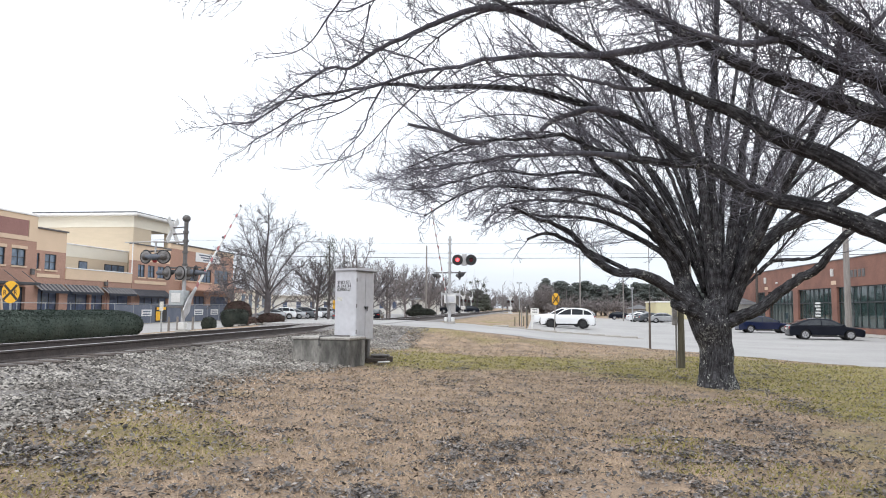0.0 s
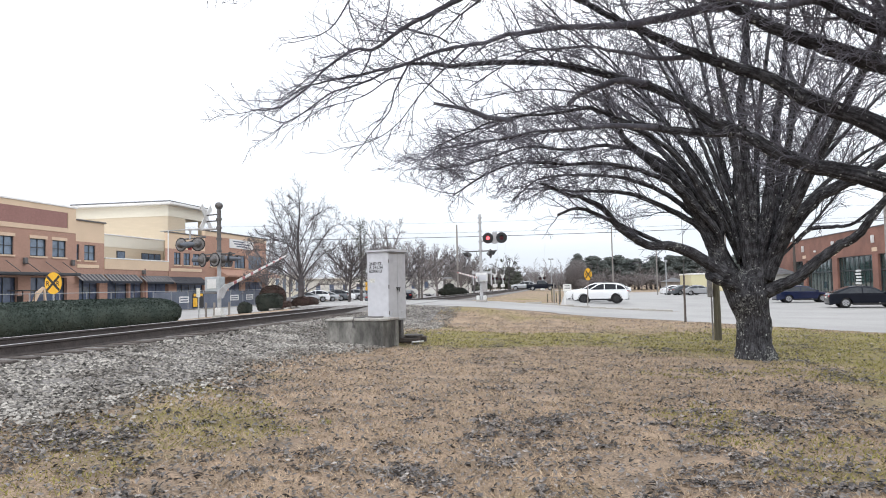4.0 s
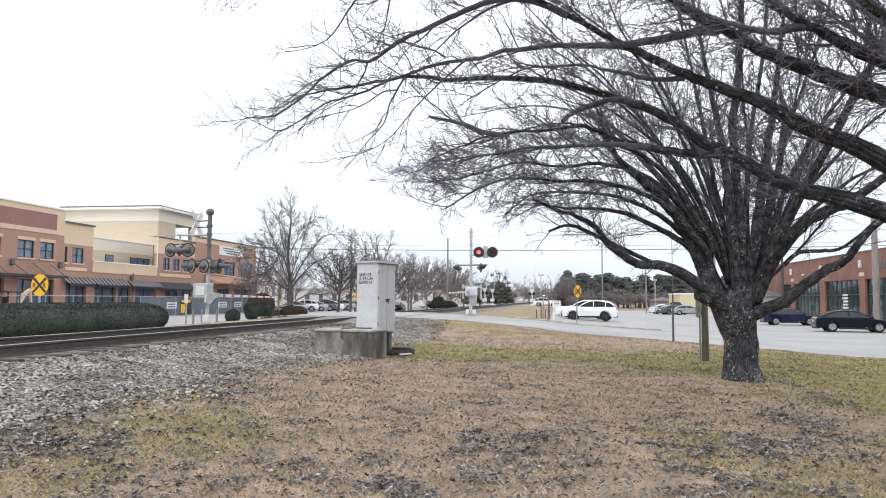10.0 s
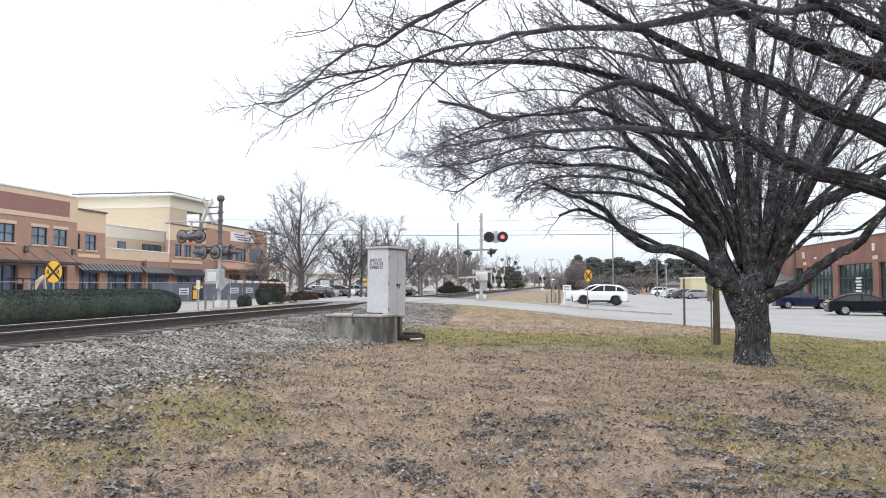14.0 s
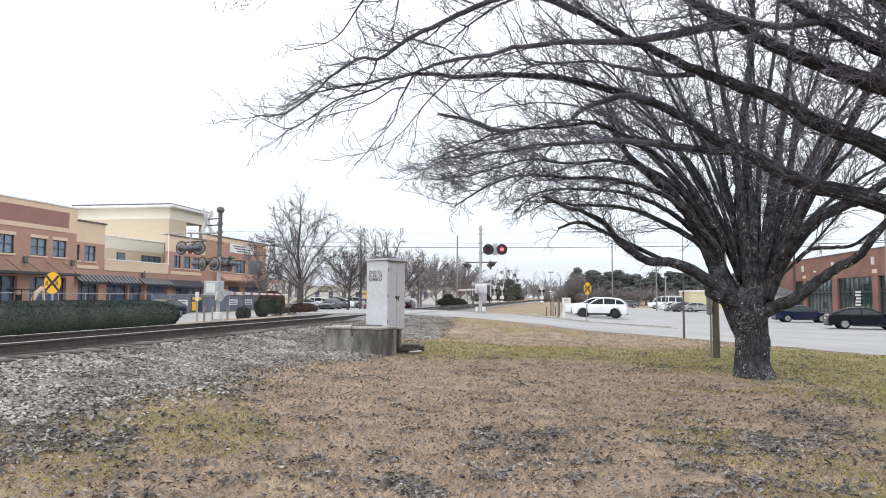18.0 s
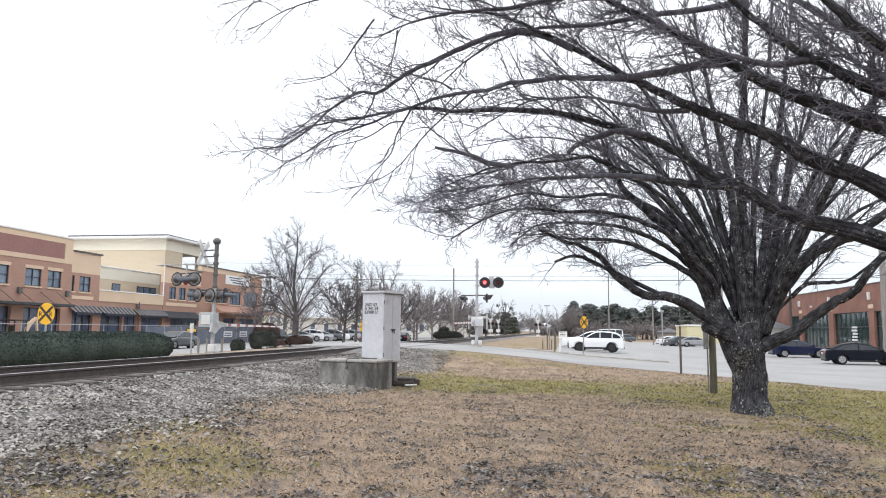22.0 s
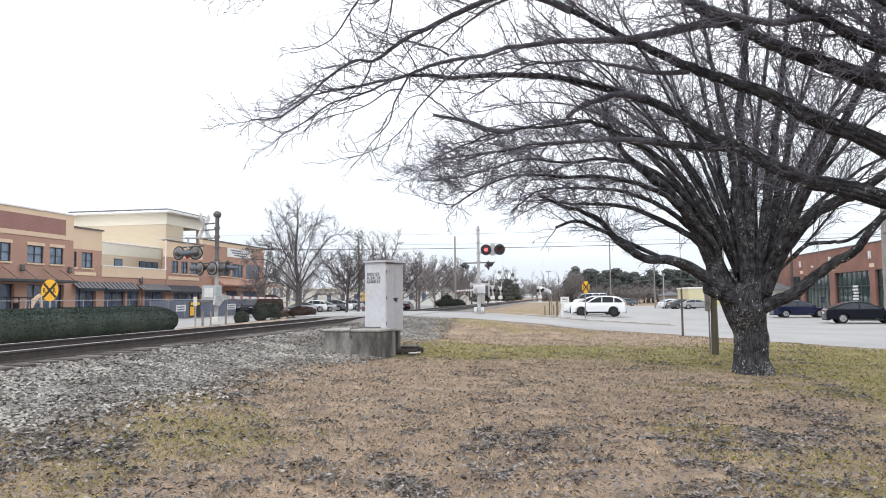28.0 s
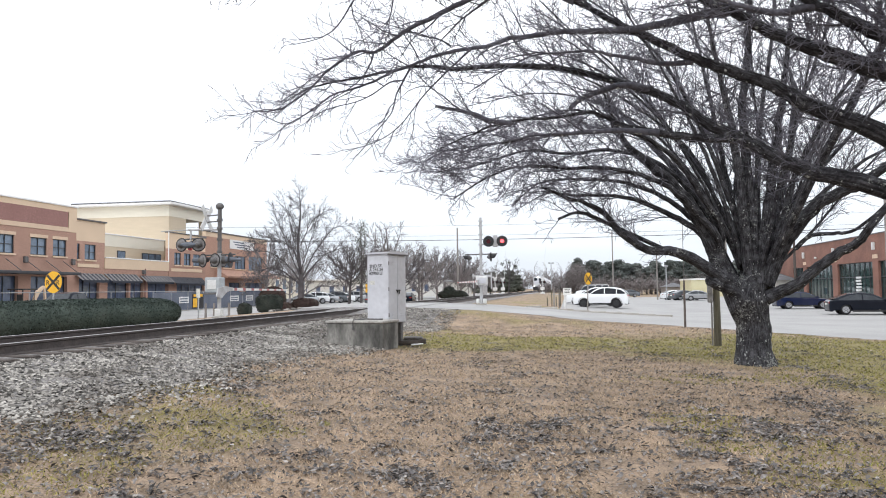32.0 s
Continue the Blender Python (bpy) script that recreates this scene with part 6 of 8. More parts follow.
def gate_arm(parent, px, py, pz, way, length):
    """A striped arm on a pivot, counterweights behind it; its own origin is the pivot. way: +1 or -1 along y."""
    arm = new("gate_arm")
    arm.parent = parent
    arm.matrix_basis = Matrix.Translation((px, py, pz))
    sh = Shape()
    n = 24
    k = length / n
    root = part("arm_bracket", Shape().prism([(way * -0.55, -0.28), (way * -0.15, -0.34), (way * 0.25, -0.10), (way * 0.75, -0.05), (way * 0.75, 0.06), (way * 0.1, 0.12), (way * -0.45, 0.02)], "x", -0.02, 0.03), M["silver"], arm, "grey steel bracket with counterweights")
    for i in range(n):
        y0, y1 = 0.6 + i * k, 0.6 + (i + 1) * k
        if y0 > length:
            break
        t = 0.055 - 0.03 * i / n
        a, b = sorted((way * y0, way * y1))
        part("stripe", Shape().box(-0.02, a, -t, 0.02, b, t, 0.004), M["stripe"] if i % 3 == 1 else M["white"], arm)
    for i in (5, 13, 22):
        y = way * (0.6 + i * k)
        part("arm_lamp", Shape().box(-0.035, y - 0.04, 0.05, 0.035, y + 0.04, 0.13, 0.01), M["oldsteel"], arm)
    return arm


def crossbuck(parent, x, y, z, yaw):
    m = pose(x, y, z, 0, 0, yaw)
    for a in (48, -48):
        part("crossbuck_blade", Shape().box(-0.6, -0.012 + (0.026 if a < 0 else 0), -0.11, 0.6, 0.012 + (0.026 if a < 0 else 0), 0.11, 0.004).moved(m @ pose(0, 0, 0, 0, a, 0)), M["white"], parent)


def crossing_signal_near():
    s = thing("crossing_signal", "grey railway crossing signal with cantilevered lamps and striped gate", "crossing signal", pose(-13.1, 25.1, 0.60), group="crossing signals")
    part("footing", Shape().box(-0.2, -0.2, -0.2, 0.2, 0.2, 0.08, 0.02), M["concrete"], s)
    part("junction_box", Shape().box(-0.13, -0.13, 0.08, 0.13, 0.13, 0.36, 0.02), M["white"], s)
    part("mast", Shape().cyl((0, 0, 0.0), (0, 0, 4.15), 0.075, n=14), M["silver"], s)
    part("upper_mast", Shape().cyl((0, 0, 2.5), (0, 0, 4.16), 0.078, n=14), M["oldsteel"], s)
    part("bell", Shape().ball(0, 0, 4.27, 0.15, 0.15, 0.14, 14, 10), M["oldsteel"], s, "round dark crossing bell", smooth=True)
    for z in (2.52, 3.0, 3.42, 3.75):
        part("clamp", Shape().cyl((0, 0, z - 0.04), (0, 0, z + 0.04), 0.11, n=12), M["oldsteel"], s)
    part("cantilever", Shape().cyl((0.05, 0, 3.38), (-1.30, 0.0, 3.40), 0.04, n=10).cyl((-1.2, 0, 3.40), (-2.45, 0.0, 3.37), 0.022, n=10).cyl((-1.2, 0, 3.40), (-1.2, 0, 2.98), 0.04, n=8), M["silver"], s)
    part("lamp_bar", Shape().cyl((-1.7, 0, 3.02), (-0.55, 0, 3.08), 0.03, n=8).cyl((-1.5, 0, 2.85), (-0.9, 0, 3.02), 0.025, n=8), M["oldsteel"], s)
    for x, z, yaw in ((-1.57, 2.82, 168), (-0.86, 2.82, 192)):
        flasher(s, x, -0.02, z, yaw, r=0.27)
    part("lower_bar", Shape().cyl((-0.65, 0, 2.40), (0.65, 0, 2.42), 0.03, n=8), M["oldsteel"], s)
    for x, yaw in ((-0.62, 150), (-0.12, 160)):
        flasher(s, x, -0.12, 2.2, yaw, r=0.27)
    flasher(s, 0.45, 0.0, 2.2, 98)
    flasher(s, 0.05, 0.15, 2.2, 262, r=0.27)
    part("side_lamp", Shape().cyl((-1.21, -0.05, 2.67), (-1.21, 0.05, 2.67), 0.075, n=14), M["red"], s, "small red side lamp")
    for p, q, ra, rb in (((-1.52, -0.16, 2.82), (-1.23, -0.12, 2.80), 0.05, 0.13), ((-0.90, -0.16, 2.82), (-1.19, -0.12, 2.80), 0.05, 0.13), ((0.32, -0.1, 2.24), (0.95, -0.08, 2.20), 0.11, 0.05), ((-0.72, -0.2, 2.22), (-0.98, -0.2, 2.2), 0.12, 0.08)):
        part("lamp_hood", Shape().cyl(p, q, ra, rb, n=12), M["hood"], s, "blue-grey lamp hood")
    crossbuck(s, -0.52, 0.0, 3.82, 90)
    part("crossbuck_bracket", Shape().cyl((0, 0, 3.95), (-0.5, 0, 3.92), 0.025, n=8).cyl((0, 0, 3.7), (-0.5, 0, 3.68), 0.025, n=8), M["oldsteel"], s)
    mech = part("gate_mechanism", Shape().box(-0.48, -0.24, 0.98, 0.12, 0.24, 1.55, 0.03), M["gatebox"], s, "pale grey gate motor box")
    part("shelf", Shape().box(-0.5, -0.3, 0.9, 0.16, 0.3, 0.97, 0.01), M["oldsteel"], mech)
    part("cover_plate", Shape().box(-0.36, -0.262, 1.10, 0.0, -0.242, 1.45, 0.005), M["white"], mech)
    arm = gate_arm(s, 0.22, -0.1, 1.10, 1, 6.1)
    return s, arm


def crossing_signal_far():
    s = thing("crossing_signal", "silver railway crossing signal with twin red flashing lamps", "crossing signal", pose(-4.7, 38.8, 0.70), group="crossing signals")
    part("footing", Shape().box(-0.30, -0.25, -0.15, 0.30, 0.25, 0.10, 0.02), M["concrete"], s)
    part("base_box", Shape().box(-0.27, -0.16, 0.12, -0.10, 0.16, 0.36, 0.02), M["white"], s)
    part("base_box", Shape().box(0.10, -0.16, 0.12, 0.27, 0.16, 0.36, 0.02), M["white"], s)
    part("mast", Shape().cyl((0, 0, 0.1), (0, 0, 4.85), 0.075, n=14), M["silver"], s)
    part("mast_base", Shape().cyl((0, 0, 0.1), (0, 0, 0.9), 0.095, n=14), M["silver"], s)
    for z in (2.1, 2.85, 3.35, 3.9, 4.4, 4.65):
        part("clamp", Shape().cyl((0, 0, z - 0.04), (0, 0, z + 0.04), 0.125, n=12), M["silver"], s)
    part("lamp_arm", Shape().cyl((0, 0, 3.36), (0.8, -0.05, 3.40), 0.045, n=8).cyl((0.42, -0.05, 3.30), (1.22, -0.05, 3.30), 0.05, n=8).box(0.68, -0.12, 3.2, 0.94, 0.05, 3.85, 0.03), M["silver"], s)
    lit = []
    for x, yaw in ((0.45, 4), (1.20, 4)):
        m, disc = flasher(s, x, -0.18, 3.51, yaw, r=0.30)
        lit.append((lit_lens(disc, m), m))
    part("side_bar", Shape().cyl((-0.9, 0, 2.80), (0.9, 0, 2.82), 0.035, n=8), M["oldsteel"], s)
    flasher(s, -0.72, 0.0, 2.62, -78, 0, 0.26)
    flasher(s, 0.55, 0.05, 2.66, 82, 0, 0.26)
    mech = part("gate_mechanism", Shape().box(-0.28, -0.25, 1.12, 0.34, 0.25, 1.60, 0.03), M["white"], s, "white gate motor box")
    part("cover_plate", Shape().box(-0.2, -0.275, 1.2, 0.3, -0.252, 1.5, 0.005), M["cabinet"], mech)
    part("counterweight_frame", Shape().cyl((-0.45, 0.1, 0.95), (-0.45, 0.1, 1.75), 0.04, n=8).cyl((0.55, 0.1, 0.9), (0.55, 0.1, 1.8), 0.04, n=8).box(-0.5, 0.05, 1.55, 0.6, 0.15, 1.68, 0.01), M["silver"], s)
    arm = gate_arm(s, -0.12, -0.15, 1.32, -1, 7.2)
    return s, arm, lit


near_signal, near_arm = crossing_signal_near()
far_signal, far_arm, lit_pair = crossing_signal_far()


def distant_signal(x, y, z, label):
    s = thing("crossing_signal", label, "crossing signal", pose(x, y, z), group="far crossing signals")
    part("mast", Shape().cyl((0, 0, 0), (0, 0, 3.4), 0.09, n=8), M["silver"], s)
    part("gate_mechanism", Shape().box(-0.4, -0.25, 0.9, 0.4, 0.25, 1.5, 0.03), M["white"], s)
    part("base_box", Shape().box(-0.4, -0.25, 0.0, 0.4, 0.25, 0.5, 0.03), M["white"], s)
    for dx in (-0.4, 0.4):
        flasher(s, dx, -0.15, 2.5, 0)
    part("gate_arm", Shape().cyl((0.1, 0, 1.2), (0.75, 0, 9.5), 0.05, 0.02, n=6), M["white"], s)
    crossbuck(s, 0, -0.1, 3.0, 0)
    return s


distant_signal(-13.0, 128, 0.35, "far silver crossing signal with its gate raised")
distant_signal(-5.0, 143, 0.35, "far silver crossing signal beside the track")
distant_signal(-12.9, 142.5, 0.35, "far silver crossing signal seen along the track")
case = thing("equipment_case", "grey steel railway equipment case beside the track", "cabinet", pose(-13.2, 112, 0.35))
part("body", Shape().box(-0.55, -0.5, 0, 0.55, 0.5, 1.75, 0.03), M["silver"], case)
part("roof", Shape().box(-0.62, -0.57, 1.752, 0.62, 0.57, 1.83, 0.02), M["cabinet"], case)


def round_sign(x, y, z, yaw, height, post_mat, label, lean=0):
    """A round yellow railway warning sign: black cross and two letters."""
    s = thing("warning_sign", label, "road sign", pose(x, y, z, lean, 0, yaw), group="railway warning signs")
    part("post", Shape().box(-0.035, 0.0, -0.3, 0.035, 0.04, height + 0.2, 0.006), post_mat, s)
    plate = part("plate", Shape().cyl((0, -0.012, height), (0, 0.0, height), 0.365, n=36), M["yellow"], s)
    for a in (42, -42):
        part("cross_bar", Shape().box(-0.355, -0.016 - (0.002 if a > 0 else 0), -0.042, 0.355, -0.0125, 0.042).moved(pose(0, 0, height, 0, a, 0)), M["black"], plate)
    for dx in (-0.30, 0.13):
        words("R", 0.23, pose(dx, -0.015, height - 0.085, 90, 0, 0), M["black"], plate, "letter")
    return s


round_sign(-17.0, 21.1, 0.3, -8, 1.68, M["galv"], "round yellow railway warning sign behind the hedge")
round_sign(1.15, 43.2, 0.1, 52, 2.05, M["greywood"], "round yellow railway warning sign on a leaning wooden post", lean=2)

# ---------------------------------------------------------------- poles and wires


def pole(name, label, x, y, r, height, material, cross=False, z=None, lean=0):
    p = thing(name, label, "pole", pose(x, y, land(x, y) - 0.1 if z is None else z, 0, lean, 0), group="poles")
    part("shaft", Shape().tube([(0, 0, -0.3), (0, 0, height * 0.5), (0, 0, height)], [r, r * 0.93, r * 0.8], 12), material, p)
    if cross:
        part("crossarm", Shape().box(-1.0, -0.06, height - 0.7, 1.0, 0.06, height - 0.58, 0.01), M["greywood"], p)
        for dx in (-0.85, -0.4, 0.4, 0.85):
            part("insulator", Shape().cyl((dx, 0, height - 0.58), (dx, 0, height - 0.42), 0.05, n=8), M["cabinet"], p)
    return p


meter = pole("utility_pole", "stub of greenish treated pole with a meter box", 4.24, 21.6, 0.105, 2.05, M["wood"])
part("meter_box", Shape().box(-0.25, -0.11, 1.35, -0.115, 0.05, 1.88, 0.02), M["midsteel"], meter, "grey steel electric meter box")
part("conduit", Shape().cyl((-0.145, -0.02, -0.2), (-0.145, -0.02, 1.36), 0.024, n=10), M["midsteel"], meter)
slim = pole("post", "slim weathered wooden post with a thin steel rod", 4.56, 29.4, 0.046, 1.95, M["tie"])
part("rod", Shape().cyl((0, 0, 1.9), (0, 0, 4.9), 0.014, 0.010, n=6), M["oldsteel"], slim)
pole("post", "short brown post beside the car park", -0.9, 46.5, 0.05, 1.5, M["greywood"])
pole("post", "slim green metal post beside the car park", -0.55, 45.0, 0.035, 1.6, M["oldsteel"])
for k in range(4):
    pole("post", "low brown wooden bollard beside the car park", -1.40 + 0.28 * k, 49.0 + 1.2 * k, 0.04, (0.7, 1.25, 0.8, 1.3)[k], M["wood"])
wp = thing("notice_post", "white post with a small white notice board", "sign post", pose(-0.22, 47.7, 0.28), group="poles")
part("post", Shape().box(-0.06, -0.06, -0.2, 0.06, 0.06, 1.25, 0.01), M["white"], wp)
part("board", Shape().box(-0.1, -0.08, 0.85, 0.45, -0.061, 1.3, 0.005), M["trim"], wp)
for k in range(3):
    part("text_bar", Shape().box(0.0, -0.083, 1.2 - k * 0.1, 0.35, -0.081, 1.23 - k * 0.1), M["lettering"], wp)
p1 = pole("utility_pole", "tall grey wooden utility pole beside the railway", -13.0, 84.0, 0.11, 8.6, M["greywood"], False, 0.4)
pole("utility_pole", "tall grey wooden utility pole beyond the car park", 6.0, 97.3, 0.095, 9.4, M["greywood"], False, -0.2)
pole("utility_pole", "grey wooden utility pole beyond the car park", 13.7, 114, 0.11, 6.8, M["greywood"], False, -0.3)
pole("utility_pole", "thick grey wooden pole before the brick shops", 23.2, 56.5, 0.24, 9.5, M["greywood"], False, -0.5)
pole("utility_pole", "dark wooden pole at the corner of the brick shops", 22.5, 76.0, 0.13, 9.5, M["tie"], False, -0.5)
pole("utility_pole", "grey wooden utility pole with a slim top", 18.5, 88.0, 0.13, 9.0, M["greywood"], False, -0.5)


def wires():
    for k, (z0, z1) in enumerate(((8.35, 7.75), (9.0, 8.2), (10.2, 9.6))):
        w = thing("overhead_wire", "black overhead cable strung between utility poles", "cable", group="overhead wires")
        pts = []
        for i in range(25):
            f = i / 24
            pts.append((-75 + 130 * f, 88 + 2 * f, z0 + (z1 - z0) * f - 1.1 * math.sin(math.pi * f) + 0.9))
        part("strand", Shape().tube(pts, (0.034, 0.012, 0.012)[k], 5), M["black"], w)


wires()


def flood_pole(x, y, z, h, label, heads):
    p = thing("lamp_post", label, "lamp post", pose(x, y, z), group="lamp posts")
    part("shaft", Shape().cyl((0, 0, -0.3), (0, 0, h), 0.08, n=8), M["galv"], p)
    for dx in heads:
        part("lamp_head", Shape().box(dx - 0.25, -0.15, h - 0.15, dx + 0.25, 0.15, h + 0.15, 0.05), M["galv"], p)


flood_pole(-3.5, 156, 0.3, 6.8, "grey lamp post with twin flood lights beside the far crossing", (-0.35, 0.35))
flood_pole(14.4, 109, -0.3, 5.0, "white lamp post with a single head in the car park", (0.0,))

# ---------------------------------------------------------------- buildings


def pierced(x0, x1, y0, y1, z0, z1, holes):
    """A wall along y with openings (ya, yb, za, zb) right through it."""
    sh = Shape()
    ys = sorted({y0, y1, *[min(max(v, y0), y1) for h in holes for v in h[:2]]})
    zs = sorted({z0, z1, *[min(max(v, z0), z1) for h in holes for v in h[2:]]})
    for a, b in zip(ys, ys[1:]):
        run = None
        for c, d in zip(zs, zs[1:]):
            my, mz = (a + b) / 2, (c + d) / 2
            solid = not any(h[0] < my < h[1] and h[2] < mz < h[3] for h in holes)
            if solid:
                run = (run[0], d) if run else (c, d)
            if (not solid or d == zs[-1]) and run:
                sh.box(x0, a, run[0], x1, b, run[1])
                run = None
    return sh


def window_in(parent, face, sign, ya, yb, za, zb, sash="darkmetal", pane="glass", mullions=(0.5,), rail=True, sill=True, name="window"):
    """A window set back in a wall whose face stands at x = face and looks along sign."""
    w = part(name, Shape(), M[sash], parent)
    x = face - sign * 0.12
    fr = Shape()
    t = 0.06
    a, b = sorted((x, x + sign * 0.05))
    fr.box(a, ya, za, b, ya + t, zb).box(a, yb - t, za, b, yb, zb).box(a, ya + t, za, b, yb - t, za + t).box(a, ya + t, zb - t, b, yb - t, zb)
    for m in mullions:
        y = ya + (yb - ya) * m
        fr.box(a, y - t / 2, za + t, b, y + t / 2, zb - t)
    if rail:
        z = (za + zb) / 2
        fr.box(a + 0.002, ya + t, z - t / 2, b - 0.002, yb - t, z + t / 2)
    part("sash", fr, M[sash], w)
    gx = sorted((x - sign * 0.03, x - sign * 0.045))
    part("pane", Shape().box(gx[0], ya, za, gx[1], yb, zb), M[pane], w)
    if sill:
        s = sorted((face + sign * 0.002, face + sign * 0.10))
        part("sill", Shape().box(s[0], ya - 0.1, za - 0.14, s[1], yb + 0.1, za - 0.002, 0.01), M["limestone"], w)
    return w


def ribbed_awning(parent, x, y0, y1, z0, z1, out, seams="midsteel"):
    """A sloping metal awning with raised seams; reflected sky is painted in as pale strips."""
    a = part("awning", Shape().prism([(x, z1), (x + out, z0), (x + out, z0 - 0.04), (x, z1 - 0.06)], "y", y0, y1), M["awning"], parent, "dark standing-seam metal awning")
    sh = Shape()
    n = max(2, round((y1 - y0) / 0.55))
    for i in range(n + 1):
        y = y0 + (y1 - y0) * i / n
        # each seam is drawn wide so its pale colour stands for reflected sky
        sh.prism([(x, z1 + 0.004), (x + out, z0 + 0.004), (x + out, z0 + 0.02), (x, z1 + 0.02)], "y", y - 0.13, y + 0.13)
    part("seams", sh, M[seams], a, "raised metal seams, widened, the pale ones painted as reflected sky")
    part("valance", Shape().box(x + out, y0, z0 - 0.22, x + out + 0.03, y1, z0 + 0.01), M["awning"], a)


def shop_building():
    b = thing("shop_building", "two-storey brick and tan stucco shop building with dark awnings", "building")
    F = -42.0
    # section A
    wins = [(49.5, 51.25, 4.72, 6.12), (51.98, 53.58, 4.72, 6.12), (46.1, 47.8, 4.72, 6.15), (42.6, 44.3, 4.72, 6.15), (39.6, 41.3, 4.72, 6.15)]
    shops = [(49.6, 53.75, 0.0, 3.0), (43.5, 48.3, 0.0, 3.0), (37.4, 42.2, 0.0, 3.0)]
    part("wall", pierced(F - 0.4, F, 20, 54.8, -0.4, 6.85, wins + shops), M["brick_a"], b)
    part("belt_course", Shape().box(F - 0.4, 20, 6.852, F + 0.06, 53.8, 7.22), M["limestone"], b)
    part("panel", Shape().box(F - 0.4, 20, 7.222, F + 0.03, 53.7, 8.55), M["brick_d"], b, "dark brick panel under the roofline")
    part("parapet", Shape().box(F - 0.4, 20, 8.552, F + 0.02, 54.8, 9.0).box(F - 0.4, 53.802, 6.852, F + 0.02, 54.8, 8.55), M["tan"], b)
    part("coping", Shape().box(F - 0.5, 20, 9.002, F + 0.12, 54.88, 9.14, 0.02), M["trim"], b, "white metal roof coping")
    for h in wins:
        window_in(b, F, 1, *h, mullions=(0.5,))
        part("lintel", Shape().box(F + 0.002, h[0] - 0.12, h[3] + 0.002, F + 0.05, h[1] + 0.12, h[3] + 0.26), M["limestone"], b)
    for h in shops:
        window_in(b, F - 0.2, 1, *h, pane="shopglass", mullions=(0.25, 0.5, 0.75), rail=False, sill=False, name="storefront")
    part("canopy", Shape().box(F + 0.003, 20, 3.14, F + 1.5, 53.6, 3.36, 0.03), M["darkmetal"], b, "flat dark metal canopy")
    for y in (37, 39.5, 42, 44.5, 47, 49.0, 51.2, 53.2):
        part("canopy_rod", Shape().cyl((F + 0.02, y, 4.3), (F + 1.4, y + 0.0, 3.36), 0.03, n=6), M["oldsteel"], b)
    for y in (48.9, 54.3, 45.3):
        part("wall_lamp", Shape().box(F + 0.003, y - 0.18, 4.05, F + 0.25, y + 0.18, 4.55, 0.04), M["oldsteel"], b)
    # section B
    wins = [(55.97, 57.45, 4.58, 5.95), (54.98, 55.32, 4.58, 5.95)]
    shops = [(55.3, 58.05, 0.0, 2.9)]
    part("wall", pierced(F - 0.45, F - 0.05, 54.802, 58.7, -0.4, 6.2, wins + shops), M["brick_a"], b)
    part("upper_wall", Shape().box(F - 0.45, 54.802, 6.202, F - 0.04, 58.7, 8.02), M["tan"], b)
    part("coping", Shape().box(F - 0.5, 54.9, 8.022, F + 0.12, 58.8, 8.16, 0.02), M["oldsteel"], b)
    part("band", Shape().box(F - 0.048, 55.0, 3.9, F + 0.02, 57.9, 4.2), M["tan"], b)
    for h in wins:
        window_in(b, F - 0.05, 1, *h, mullions=(0.5,) if h[1] - h[0] > 1 else ())
    window_in(b, F - 0.25, 1, *shops[0], pane="shopglass", mullions=(0.33, 0.66), rail=False, sill=False, name="storefront")
    ribbed_awning(b, F, 54.8, 58.2, 2.75, 3.35, 0.75)
    # section C, with a roof terrace
    shops = [(59.2, 62.4, 0.0, 2.9), (62.7, 64.8, 0.0, 2.9), (65.6, 69.4, 0.0, 2.9)]
    part("wall", pierced(F - 0.45, F - 0.05, 58.702, 69.3, -0.4, 3.85, shops), M["brick_a"], b)
    part("terrace_parapet", Shape().box(F - 0.4, 58.702, 3.852, F + 0.02, 69.3, 4.82), M["tan"], b)
    part("coping", Shape().box(F - 0.45, 58.75, 4.822, F + 0.08, 69.3, 4.93, 0.02), M["trim"], b)
    part("terrace_floor", Shape().box(-46.4, 58.75, 3.7, F - 0.46, 69.3, 3.84), M["concrete"], b)
    for h in shops:
        window_in(b, F - 0.25, 1, *h, pane="shopglass", mullions=(0.5,), rail=False, sill=False, name="storefront")
    ribbed_awning(b, F, 58.75, 63.4, 2.73, 3.38, 0.75)
    ribbed_awning(b, F, 64.25, 69.1, 2.69, 3.3, 0.75)
    part("downpipe", Shape().cyl((F + 0.08, 64.95, 0.5), (F + 0.08, 64.95, 4.0), 0.06, n=8), M["brick_d"], b)
    part("wall_lamp", Shape().box(F - 0.04, 64.5, 3.45, F + 0.22, 64.9, 3.85, 0.04), M["oldsteel"], b)
    # section D
    wins = [(70.37, 71.72, 4.58, 5.92), (72.3, 73.74, 4.58, 5.92), (74.33, 75.85, 4.58, 5.92)]
    shops = [(70.9, 76.8, 0.0, 2.9)]
    part("wall", pierced(F - 0.4, F, 69.302, 77.0, -0.4, 6.3, wins + shops), M["brick_a"], b)
    part("upper_wall", Shape().box(F - 0.4, 69.302, 6.302, F + 0.01, 77.0, 8.0), M["tan"], b)
    part("corner_trim", Shape().box(F - 0.06, 69.22, 4.9, F + 0.03, 69.3, 8.1, 0.01), M["trim"], b)
    part("coping", Shape().box(F - 0.5, 69.3, 8.002, F + 0.12, 77.1, 8.12, 0.02), M["oldsteel"], b)
    part("band", Shape().box(F + 0.002, 69.7, 3.85, F + 0.06, 76.2, 4.2), M["tan"], b)
    for h in wins:
        window_in(b, F, 1, *h, mullions=(0.5,))
